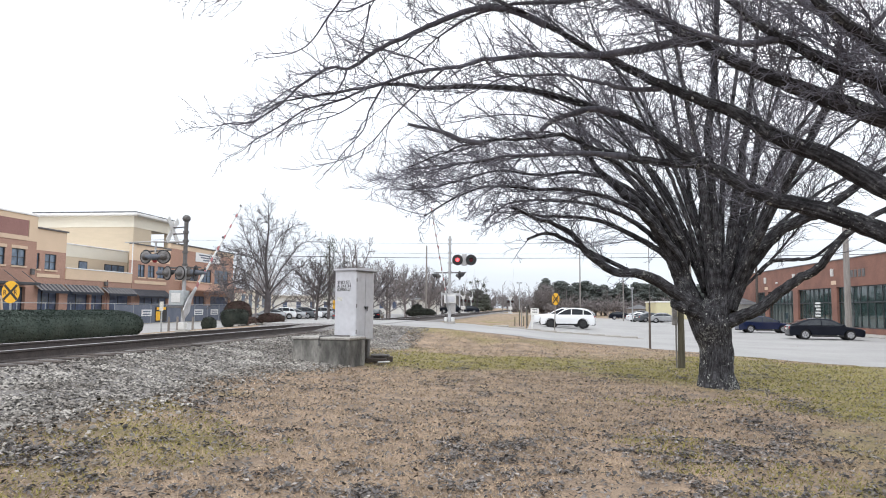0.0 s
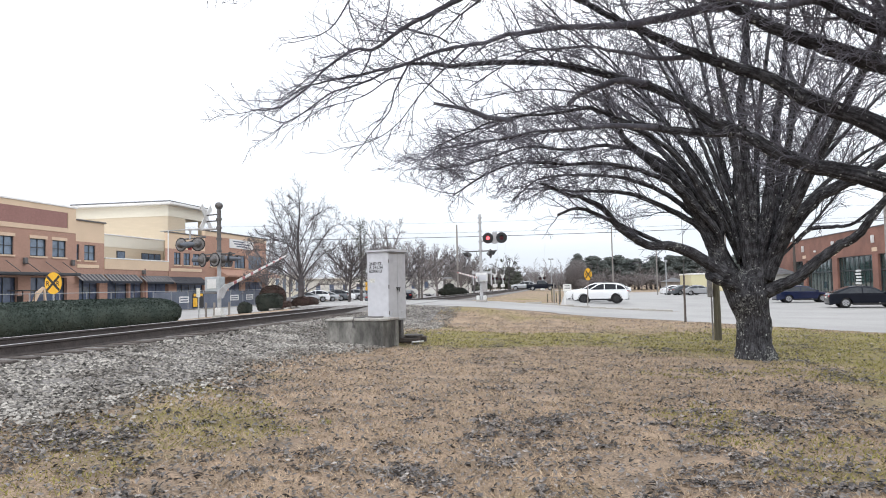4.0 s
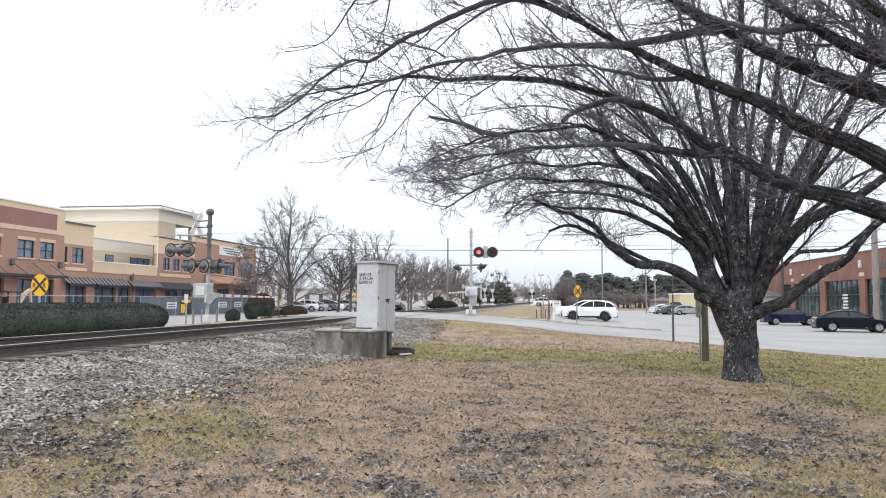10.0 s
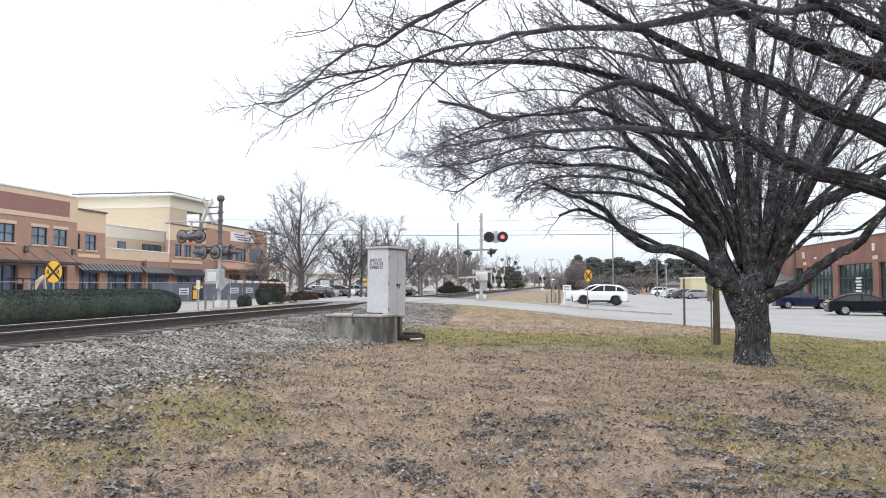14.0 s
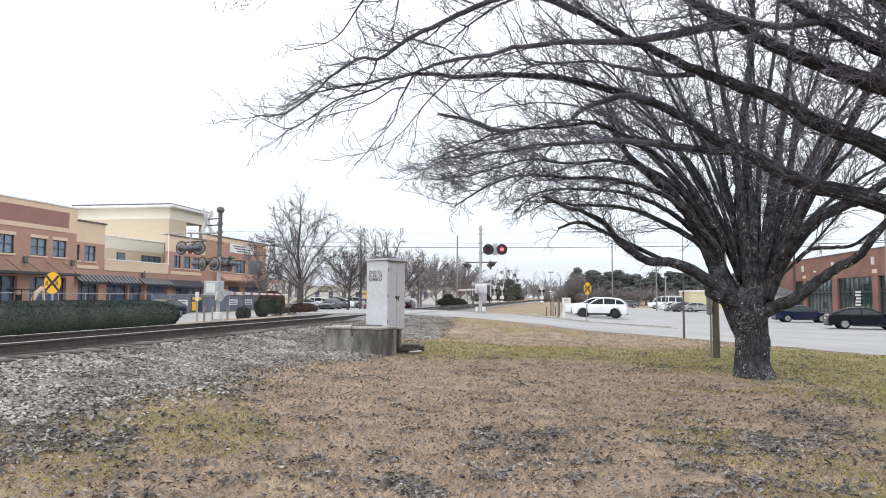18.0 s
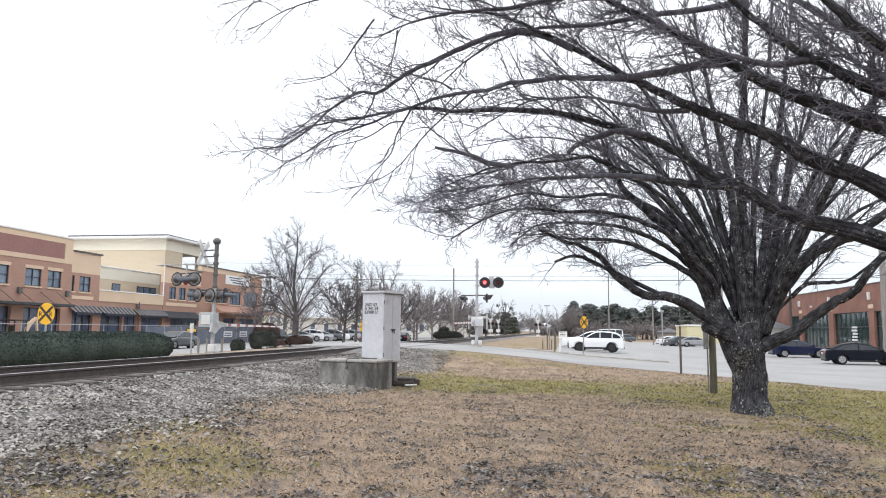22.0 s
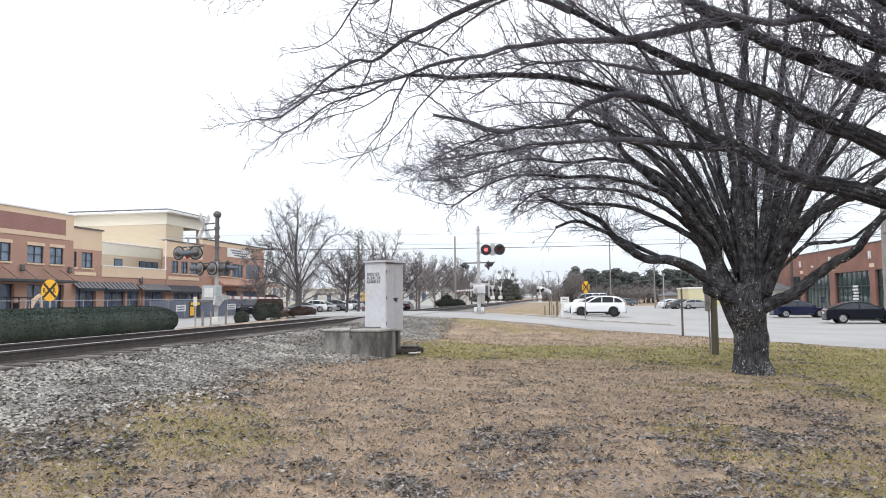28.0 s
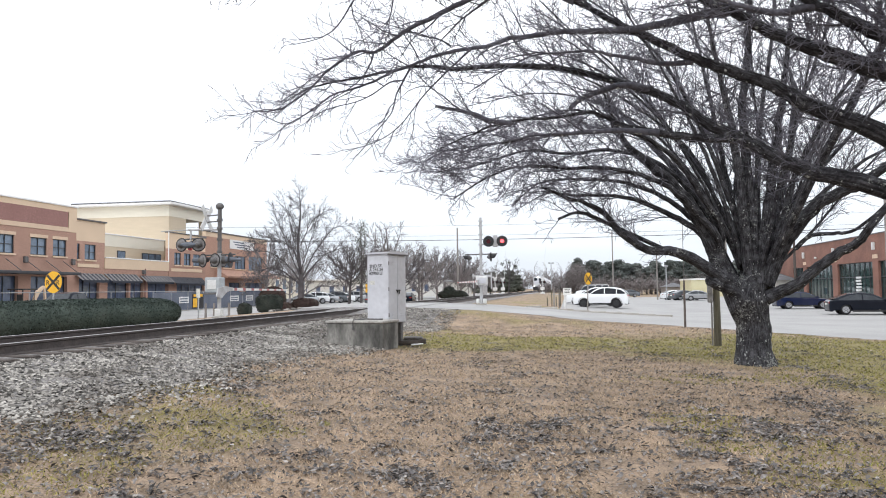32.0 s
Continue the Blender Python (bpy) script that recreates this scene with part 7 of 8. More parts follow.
    window_in(b, F - 0.2, 1, *shops[0], pane="shopglass", mullions=(0.25, 0.5, 0.75), rail=False, sill=False, name="storefront")
    ribbed_awning(b, F, 69.5, 76.0, 2.55, 3.24, 0.8, "awning")
    # section E
    wins = [(78.3, 80.6, 4.6, 6.0), (81.4, 83.4, 4.6, 6.0), (84.6, 87.6, 4.5, 6.2), (88.6, 92.8, 4.4, 6.3)]
    shops = [(83.0, 86.3, 0.8, 2.75), (87.6, 93.4, 0.8, 2.75), (78.2, 81.8, 0.0, 2.75)]
    part("wall", pierced(F - 0.4, F - 0.02, 77.002, 94.3, -0.4, 8.2, wins + shops), M["brick_o"], b)
    part("parapet", Shape().box(F - 0.4, 77.002, 8.202, F + 0.0, 94.3, 8.75), M["tan"], b)
    part("coping", Shape().box(F - 0.5, 77.1, 8.752, F + 0.12, 94.4, 8.9, 0.02), M["oldsteel"], b)
    for h in wins:
        window_in(b, F - 0.02, 1, *h, mullions=(0.33, 0.66))
    for h in shops:
        window_in(b, F - 0.2, 1, *h, pane="shopglass", mullions=(0.33, 0.66), rail=False, sill=False, name="storefront")
    part("banner", Shape().box(F + 0.003, 83.1, 7.05, F + 0.05, 90.0, 8.2), M["trim"], b, "white banner with unreadable print")
    for k, (y0, y1) in enumerate(((84, 87), (84.4, 88.8), (85, 88))):
        part("text_bar", Shape().box(F + 0.052, y0, 7.85 - k * 0.3, F + 0.056, y1, 8.0 - k * 0.3), M["mesh"], b)
    part("canopy", Shape().prism([(F, 4.3), (F + 1.6, 3.5), (F + 1.6, 3.3), (F, 3.4)], "y", 79.5, 95.2), M["brick_o"], b, "sloping orange-brown metal canopy")
    part("end_wall", Shape().box(-56, 94.0, 0.4, F - 0.402, 94.3, 8.6), M["brick_o"], b)
    part("roof", Shape().box(-60, 20, 7.7, F - 0.46, 58.6, 7.9).box(-60, 77.0, 7.7, F - 0.46, 93.9, 7.9), M["roofing"], b)
    part("back_wall", Shape().box(-60.4, 20, 0.4, -60, 94, 8.0), M["tan"], b)
    return b


shop_building()


def cream_block():
    """The taller cream storeys set back behind the shops."""
    b = thing("apartment_block", "cream and tan sided upper storeys set back behind the shops", "building")
    part("wall", Shape().box(-58, 75.8, 0.4, -46, 79.6, 10.55), M["creamd"], b)
    part("frieze", Shape().box(-58.05, 75.75, 10.55, -45.95, 79.65, 11.85), M["cream"], b, "cream board siding under the roof")
    part("frieze", Shape().box(-58.05, 79.66, 10.55, -45.95, 84.0, 11.85), M["cream"], b)
    part("post", Shape().box(-46.5, 83.5, 8.0, -45.98, 84.0, 10.55), M["creamd"], b)
    part("far_wall", Shape().box(-58, 82.9, 0.4, -46.6, 84.0, 8.9), M["creamd"], b)
    part("roof", Shape().box(-58.9, 75.0, 11.852, -45.2, 84.8, 12.15, 0.05), M["trim"], b, "shallow roof with a white eaves board")
    part("roof_deck", Shape().box(-58.6, 75.3, 12.152, -45.5, 84.5, 12.35, 0.1), M["roofing"], b)
    part("lower_wall", Shape().box(-58, 59.5, 0.4, -46.5, 75.7, 6.4), M["creamd"], b)
    part("upper_wall", Shape().box(-58.02, 59.48, 6.402, -46.48, 75.72, 7.6), M["palegrey"], b)
    part("coping", Shape().box(-58.1, 59.4, 7.602, -46.4, 75.76, 7.73, 0.02), M["trim"], b)
    for y0, y1, z0, z1 in ((66.9, 68.3, 5.15, 6.05), (71.3, 75.0, 4.0, 6.0)):
        w = part("window", Shape().box(-46.49, y0, z0, -46.44, y1, z1, 0.01), M["darkmetal"], b)
        n = 1 if y1 - y0 < 2 else 3
        for k in range(n):
            a = y0 + (y1 - y0) * k / n + 0.1
            part("pane", Shape().box(-46.438, a, z0 + 0.1, -46.43, y0 + (y1 - y0) * (k + 1) / n - 0.1, z1 - 0.1), M["glass"], w)
    part("chimney_block", Shape().box(-56, 57.5, 7.95, -54, 59.0, 11.6), M["trim"], b)
    return b


cream_block()


def brick_shops():
    b = thing("brick_shop_building", "old red brick shop building with tall dark storefront windows", "building")
    F, z0, top = 27.0, -0.45, 6.1
    bays = [(58.6, 68.0), (69.2, 77.6), (79.0, 87.0), (88.2, 92.0), (48.0, 57.4), (38, 46.8)]
    holes = [(a, c, 0.15, 3.7) for a, c in bays]
    part("wall", Shape().box(F, 30, 3.7, F + 0.4, 97.6, top), M["brick_r"], b)
    part("plinth", Shape().box(F, 30, z0, F + 0.4, 97.6, 0.15), M["brick_r"], b)
    edges = [30] + [v for bay in sorted(bays) for v in bay] + [97.6]
    for p0, p1 in zip(edges[::2], edges[1::2]):
        part("pier", Shape().box(F, p0, 0.152, F + 0.4, p1, 3.698), M["brick_r"], b)
    part("coping", Shape().box(F - 0.06, 30, top + 0.002, F + 0.5, 97.7, top + 0.10, 0.02), M["oldsteel"], b)
    part("end_wall", Shape().box(F + 0.402, 97.2, z0, F + 18, 97.6, top), M["brick_r"], b)
    part("roof", Shape().box(F + 0.45, 30, top - 0.6, F + 18, 97.1, top - 0.45), M["roofing"], b)
    part("back_wall", Shape().box(F + 18, 30, z0, F + 18.4, 97.6, top), M["brick_r"], b)
    for h in holes:
        w = window_in(b, F + 0.12, -1, *h, pane="teal", mullions=(0.14, 0.28, 0.42, 0.56, 0.70, 0.84), rail=False, sill=False, name="storefront")
        part("transom", Shape().box(F + 0.19, h[0], 2.28, F + 0.25, h[1], 2.36), M["darkmetal"], w)
    for y in (68.6, 78.3, 87.6, 58.0):
        part("pier_block", Shape().box(F - 0.02, y - 0.55, 3.95, F - 0.001, y + 0.55, 4.3), M["limestone"], b, "pale stone block")
        part("bracket", Shape().box(F - 0.25, y - 0.1, 4.7, F - 0.001, y + 0.1, 5.4, 0.03), M["white"], b)
    for k, y in enumerate((62.3, 63.0, 63.8, 64.5)):
        part("letter_block", Shape().box(F - 0.04, y, 4.45, F - 0.002, y + 0.5, 5.1, 0.02), M["oldsteel"], b)
    for k in range(5):
        part("window_notice", Shape().box(F + 0.17, 72.2 + 0.05 * (k % 2), 1.0 + k * 0.3, F + 0.178, 73.6 - 0.1 * (k % 3), 1.18 + k * 0.3), M["bar"], b)
    part("lamp", Shape().ball(F - 0.15, 83.5, 4.6, 0.16, 0.16, 0.12, 10, 6), M["trim"], b)
    bin_ = thing("litter_bin", "black litter bin on the pavement", "bin", pose(25.6, 54.5, -0.3))
    part("body", Shape().cyl((0, 0, 0), (0, 0, 0.95), 0.3, n=14), M["black"], bin_)
    part("lid", Shape().ball(0, 0, 0.97, 0.31, 0.31, 0.14, 14, 6), M["darkmetal"], bin_)
    sheet("shop_pavement", Shape().box(24.4, 28, -0.6, 26.96, 95, -0.28, 0.02), M["concrete"], "pale concrete pavement before the brick shops", category="pavement")


brick_shops()


def simple_house(name, label, x0, x1, y0, y1, z0, z1, wall, roof_mat, hip=0.0, over=0.4, face="y", openings=0, strip=False):
    b = thing(name, label, "building")
    part("wall", Shape().box(x0, y0, z0, x1, y1, z1), wall, b)
    cx, cy = (x0 + x1) / 2, (y0 + y1) / 2
    if hip:
        sh = Shape()
        a = min(x1 - x0, y1 - y0) / 2
        sh.add([(x0 - over, y0 - over, z1), (x1 + over, y0 - over, z1), (x1 + over, y1 + over, z1), (x0 - over, y1 + over, z1), (x0 + a, cy, z1 + hip), (x1 - a, cy, z1 + hip)],
               [(3, 2, 1, 0), (0, 1, 5, 4), (1, 2, 5), (2, 3, 4, 5), (3, 0, 4)])
        part("roof", sh, roof_mat, b)
    else:
        part("roof", Shape().box(x0 - over, y0 - over, z1 + 0.002, x1 + over, y1 + over, z1 + 0.3, 0.03), roof_mat, b)
    for i in range(openings):
        if face == "y":
            w = (x1 - x0) / openings
            a = x0 + w * i + w * 0.2
            o = part("window", Shape().box(a, y0 - 0.04, z0 + 0.9, a + w * 0.42, y0 - 0.002, z1 - 0.9), M["trim"], b)
            part("pane", Shape().box(a + 0.12, y0 - 0.05, z0 + 1.0, a + w * 0.42 - 0.12, y0 - 0.042, z1 - 1.0), M["shopglass"], o)
        else:
            w = (y1 - y0) / openings
            a = y0 + w * i + w * 0.2
            xf = x0 if face == "x" else x1
            s = -1 if face == "x" else 1
            p, q = sorted((xf + s * 0.002, xf + s * 0.04))
            o = part("window", Shape().box(p, a, z0 + 0.9, q, a + w * 0.55, z1 - 0.5), M["trim"], b)
            p, q = sorted((xf + s * 0.042, xf + s * 0.05))
            part("pane", Shape().box(p, a + 0.12, z0 + 1.0, q, a + w * 0.55 - 0.12, z1 - 0.6), M["glass"], o)
    return b


simple_house("shop_building", "long low offwhite shop building with a flat pale roof", -60, -36.5, 126, 140, 0.3, 3.4, M["offwhite"], M["trim"], openings=9)
simple_house("shop_building", "low white shop building beyond the street trees", -35, -25, 132, 142, 0.3, 3.6, M["offwhite"], M["roofing"], hip=1.2, openings=4)
simple_house("shop_building", "low pale grey building with a flat white roof", -62, -46, 106, 120, 0.3, 4.0, M["palegrey"], M["trim"], openings=5, face="x1")
simple_house("shed", "pale grey metal shed beside the railway", -20, -16.5, 116, 122, 0.0, 2.8, M["offwhite"], M["galv"])
simple_house("porch_building", "low offwhite annexe with a grey hipped shingle roof", 23.4, 26.9, 91.5, 98.5, -0.5, 2.25, M["offwhite"], M["roofing"], hip=1.3, over=0.6, openings=2)
simple_house("metal_building", "pale yellow metal building with a white eaves board", 24.0, 46, 146, 160, -0.4, 2.9, M["yellowwall"], M["trim"], face="x", openings=0, over=0.15)
simple_house("long_building", "low grey-brown building before the pine wood", 22, 26.5, 168, 176, -0.4, 1.6, M["greywood"], M["roofing"], hip=1.0, openings=5)


def fence_with_screen():
    f = thing("construction_fence", "temporary chain-link fence with dark screen cloth and printed banners", "fence")
    X, h = -37.5, 1.95
    y = 26.0
    one = Shape().cyl((0, 0, 0.0), (0, 0, h), 0.03, n=8)
    me = None
    while y < 114:
        z = land(X, y) - 0.03
        if me is None:
            ob = part("post", one, M["galv"], f)
            me = ob.data
        else:
            ob = new("post", me)
            ob.parent = f
        ob.matrix_basis = pose(X, y, z)
        part("top_rail", Shape().cyl((X, y + 0.03, z + h - 0.03), (X, y + 3.0, z + h - 0.03), 0.025, n=6), M["galv"], f)
        if 59 < y < 86:
            part("screen", Shape().box(X - 0.012, y + 0.05, z + 0.08, X - 0.004, y + 2.97, z + h - 0.12), M["mesh"], f)
        y += 3.03
    for y0, w in ((63.7, 1.8), (74.3, 2.1), (78.3, 1.9)):
        bn = part("banner", Shape().box(X + 0.03, y0, 0.52, X + 0.045, y0 + w, 1.15), M["bar"], f, "white printed banner")
        for k in range(2):
            part("text_bar", Shape().box(X + 0.047, y0 + 0.2, 0.63 + k * 0.25, X + 0.052, y0 + w - 0.25, 0.75 + k * 0.25), M["mesh"], bn)
    part("notice", Shape().box(X + 0.03, 66.2, -0.05, X + 0.045, 68.4, 1.43), M["black"], f, "black and yellow safety notice")
    part("notice_print", Shape().box(X + 0.047, 66.4, 1.12, X + 0.052, 68.2, 1.38).box(X + 0.047, 66.3, 0.05, X + 0.052, 67.1, 0.95), M["yellow"], f)
    return f


fence_with_screen()


def small_posts():
    s = thing("marker_post", "slim metal post with a small pale plate", "post", pose(-16.04, 28.85, 0.45))
    part("post", Shape().box(-0.03, -0.02, -0.1, 0.03, 0.02, 1.15, 0.004), M["galv"], s)
    part("plate", Shape().box(-0.09, -0.03, 0.9, 0.09, -0.021, 1.3, 0.004), M["sticker"], s)
    g = thing("guard_rail", "short weathered steel guard posts by the signal mast", "guard rail")
    for x, y in ((-15.72, 28.9), (-15.35, 28.96), (-14.71, 29.07)):
        part("post", Shape().cyl((x, y, 0.4), (x, y, 1.1), 0.05, n=8), M["greywood"], g)
    c = thing("warning_sign", "small orange chevron road sign on a post", "road sign", pose(-16.62, 58.0, -0.1, 0, 0, 20))
    part("post", Shape().box(-0.03, 0, -0.1, 0.03, 0.04, 2.2, 0.004), M["galv"], c)
    part("plate", Shape().box(-0.3, -0.02, 1.5, 0.3, -0.002, 2.2, 0.005), M["yellow"], c)
    part("chevron", Shape().prism([(-0.15, 1.6), (0.0, 1.6), (0.18, 1.85), (0.0, 2.1), (-0.15, 2.1), (0.03, 1.85)], "y", -0.03, -0.022), M["black"], c)


small_posts()


def mini_excavator():
    """A small digger parked behind the fence: tracks, body, canopy on posts and a folded boom."""
    e = thing("mini_excavator", "small pale excavator with a dark canopy behind the construction fence", "excavator", pose(-39.3, 45.7, -0.14))
    for x in (-0.5, 0.5):
        part("crawler", Shape().prism([(-0.75, 0.12), (-0.6, 0.0), (0.6, 0.0), (0.75, 0.12), (0.75, 0.28), (0.6, 0.40), (-0.6, 0.40), (-0.75, 0.28)], "x", x - 0.14, x + 0.14), M["rubber"], e)
    part("body", Shape().box(-0.6, -0.75, 0.45, 0.6, 0.7, 1.12, 0.08), M["cabinet"], e)
    part("seat", Shape().box(-0.25, -0.3, 1.12, 0.25, 0.1, 1.25, 0.03).box(-0.25, -0.35, 1.25, 0.25, -0.25, 1.7, 0.03), M["black"], e)
    for x in (-0.5, 0.5):
        for y in (-0.6, 0.5):
            part("canopy_post", Shape().cyl((x, y, 1.1), (x, y, 2.02), 0.03, n=6), M["black"], e)
    part("canopy", Shape().box(-0.65, -0.8, 2.02, 0.65, 0.7, 2.12, 0.03), M["black"], e)
    part("boom", Shape().prism([(0.7, 0.75), (0.85, 0.7), (1.55, 1.75), (2.1, 2.25), (2.0, 2.35), (1.3, 1.95)], "x", -0.09, 0.09), M["limestone"], e)
    part("dipper", Shape().prism([(2.0, 2.35), (2.15, 2.25), (2.3, 1.3), (2.15, 1.25)], "x", -0.07, 0.07), M["limestone"], e)
    part("bucket", Shape().prism([(2.1, 1.3), (2.35, 1.3), (2.3, 0.95), (2.05, 0.85), (1.9, 1.05)], "x", -0.22, 0.22), M["oldsteel"], e)


mini_excavator()

# ---------------------------------------------------------------- vehicles


def car(label, paint, m, kind="sedan", rim="alloy", length=4.6, group="cars"):
    """A road car whose front looks along +x of its own space. kind: sedan, suv, pickup or van."""
    c = thing("car", label, "car", m, group=group)
    L = length
    if kind == "sedan":
        w, h, belt, floor = 1.8, 1.44, 0.90, 0.22
        hood = [(0.5, 0.42), (0.497, 0.60), (0.47, 0.70), (0.38, 0.80), (0.25, 0.88)]
        tail = [(-0.40, 0.98), (-0.47, 0.96), (-0.495, 0.85), (-0.5, 0.5)]
        top = [(0.26, 0.87), (0.17, 1.10), (0.07, 1.33), (-0.02, 1.42), (-0.12, 1.44), (-0.22, 1.39), (-0.32, 1.22), (-0.43, 0.96)]
        pillars = (0.0, 0.47, 0.97)
    elif kind == "suv":
        w, h, belt, floor = 1.86, 1.67, 1.04, 0.27
        hood = [(0.5, 0.45), (0.498, 0.78), (0.482, 0.94), (0.40, 1.03), (0.22, 1.10)]
        tail = [(-0.45, 1.06), (-0.485, 1.0), (-0.5, 0.85), (-0.497, 0.5)]
        top = [(0.215, 1.07), (0.14, 1.30), (0.06, 1.51), (-0.02, 1.63), (-0.12, 1.66), (-0.26, 1.61), (-0.37, 1.50), (-0.435, 1.31), (-0.485, 1.06)]
        pillars = (0.0, 0.40, 0.74, 0.99)
    elif kind == "pickup":
        w, h, belt, floor = 1.95, 1.85, 1.12, 0.38
        hood = [(0.5, 0.55), (0.498, 0.95), (0.48, 1.05), (0.38, 1.10), (0.24, 1.14)]
        tail = [(-0.48, 1.14), (-0.497, 1.12), (-0.5, 0.9), (-0.5, 0.55)]
        top = [(0.25, 1.12), (0.19, 1.45), (0.13, 1.75), (0.08, 1.84), (0.0, 1.85), (-0.10, 1.82), (-0.13, 1.60), (-0.15, 1.13)]
        pillars = (0.0, 0.5, 0.97)
    else:
        w, h, belt, floor = 1.98, 2.25, 1.2, 0.3
        hood = [(0.5, 0.6), (0.497, 0.85), (0.48, 1.0), (0.43, 1.10), (0.37, 1.16)]
        tail = [(-0.49, 1.25), (-0.50, 1.1), (-0.50, 0.8), (-0.50, 0.5)]
        top = [(0.38, 1.15), (0.31, 1.65), (0.25, 2.05), (0.18, 2.23), (0.1, 2.25), (-0.42, 2.25), (-0.48, 2.15), (-0.495, 1.22)]
        pillars = (0.0, 0.27, 0.52, 0.76, 0.99)
    r = {"sedan": 0.32, "suv": 0.37, "pickup": 0.39, "van": 0.36}[kind]
    ax, rx = 0.305 * L, -0.285 * L

    def arch(x0):
        return [(x0 + (r + 0.05) * math.cos(math.pi * k / 10), max(floor, r + (r + 0.05) * math.sin(math.pi * k / 10))) for k in range(11)]
    outline = [(0.49 * L, floor)] + [(a * L, b) for a, b in hood] + [(a * L, b) for a, b in tail] + [(-0.49 * L, floor)]
    outline += list(reversed(arch(rx))) + list(reversed(arch(ax)))

    def slice_at(y, k):
        return [(x * (1 - 0.035 * k), y, z if z < 0.5 else z - 0.11 * k * (z - 0.5)) for x, z in outline]
    ring = [(-0.5, 1.0), (-0.485, 0.45), (-0.45, 0.16), (-0.36, 0.04), (0.0, 0.0), (0.36, 0.04), (0.45, 0.16), (0.485, 0.45), (0.5, 1.0)]
    sh = Shape()
    sh.loft([slice_at(y * w, k) for y, k in ring])
    soft(part("body", sh, M[paint], c))
    g = [(x * L, z) for x, z in top]
    tw, hw = (0.19 if kind != "van" else 0.10), w / 2 - 0.05

    def side_y(z):
        return hw - tw * min(1, max(0, (z - belt) / (h - belt))) ** 1.3

    def cab(s, drop):
        return [(x * (1 - 0.03 * drop) , s * side_y(z), z - 0.07 * drop * max(0, (z - belt) / (h - belt))) for x, z in g]
    roof = Shape()
    roof.loft([cab(-1, 1.0), cab(-0.94, 0.45), cab(-0.8, 0.1), cab(0, 0), cab(0.8, 0.1), cab(0.94, 0.45), cab(1, 1.0)])
    soft(part("cabin", roof, M[paint], c))
    line = sorted(g)
    xa, xb = g[0][0] - 0.16, g[-1][0] + 0.14

    def roof_z(x):
        return lerp_at(line, x) - 0.11
    for s in (-1, 1):
        for k0, k1 in zip(pillars, pillars[1:]):
            low, high = [], []
            for i in range(7):
                x = xa + (xb - xa) * (k0 + 0.012 + (k1 - k0 - 0.024) * i / 6)
                z1 = max(belt + 0.06, roof_z(x))
                low.append((x, s * (side_y(belt + 0.05) + 0.012), belt + 0.05))
                high.append((x, s * (side_y(z1) + 0.012), z1))
            pane = Shape()
            pts = low + high
            n = 7
            pane.add(pts + [(x, y - s * 0.03, z) for x, y, z in pts], [(i, i + 1, n + i + 1, n + i) for i in range(n - 1)] + [(14 + i, 14 + i + 1, 14 + n + i + 1, 14 + n + i) for i in range(n - 1)] +
                     [(i, i + 1, 15 + i, 14 + i) for i in range(n - 1)] + [(n + i, n + i + 1, 15 + n + i, 14 + n + i) for i in range(n - 1)])
            part("side_window", pane, M["tint" if kind == "suv" else "carglass"], c)
    for name, seq in (("windshield", g[:4]), ("rear_window", g[-1:-4:-1])):
        strip = Shape()
        for i, (x, z) in enumerate(seq):
            z2 = z + (0.05 if i == 0 else -0.02 if i == len(seq) - 1 else 0)
            f = 1 if name == "windshield" else -1
            yy = side_y(z2) - 0.10
            strip.v += [(x + f * 0.012, -yy, z2 + 0.012), (x + f * 0.012, yy, z2 + 0.012), (x - f * 0.03, yy, z2 - 0.02), (x - f * 0.03, -yy, z2 - 0.02)]
        n = len(seq)
        strip.f = [(4 * i + a, 4 * i + (a + 1) % 4, 4 * i + 4 + (a + 1) % 4, 4 * i + 4 + a) for i in range(n - 1) for a in range(4)]
        part(name, strip, M["tint" if kind == "suv" else "carglass"], c)
    for x in (ax, rx):
        for s in (-1, 1):
            y0 = s * (w / 2 - 0.23)
            y1 = s * (w / 2 - 0.015)
            tyre = part("wheel", Shape().tube([(x, y0, r), (x, y0 + s * 0.03, r), (x, y1 - s * 0.03, r), (x, y1, r)], [r * 0.93, r, r, r * 0.93], 20), M["rubber"], c)
            part("rim", Shape().cyl((x, y1 - s * 0.02, r), (x, y1 + s * 0.006, r), r * 0.66, n=18), M[rim], tyre)
            sp = Shape()
            for k in range(5):
                a = 2 * math.pi * k / 5 + 0.3
                dx, dz = math.cos(a), math.sin(a)
                sp.cyl((x + dx * r * 0.16, y1 + s * 0.008, r + dz * r * 0.16), (x + dx * r * 0.58, y1 + s * 0.008, r + dz * r * 0.58), 0.016, n=5)
            part("spokes", sp, M["plastic" if rim == "alloy" else "darkrim"], tyre)
            part("wheel_well", Shape().cyl((x, s * (w / 2 - 0.4), r), (x, s * (w / 2 - 0.235), r), r + 0.045, n=18), M["plastic"], c)
            lip = Shape().tube([(x + (r + 0.05) * math.cos(math.pi * k / 10), s * (w / 2 - 0.005), r + (r + 0.05) * math.sin(math.pi * k / 10)) for k in range(11)], 0.022, 5)
            if kind in ("suv", "pickup"):
                part("arch_trim", lip, M["plastic"], c)
    hz = hood[1][1]
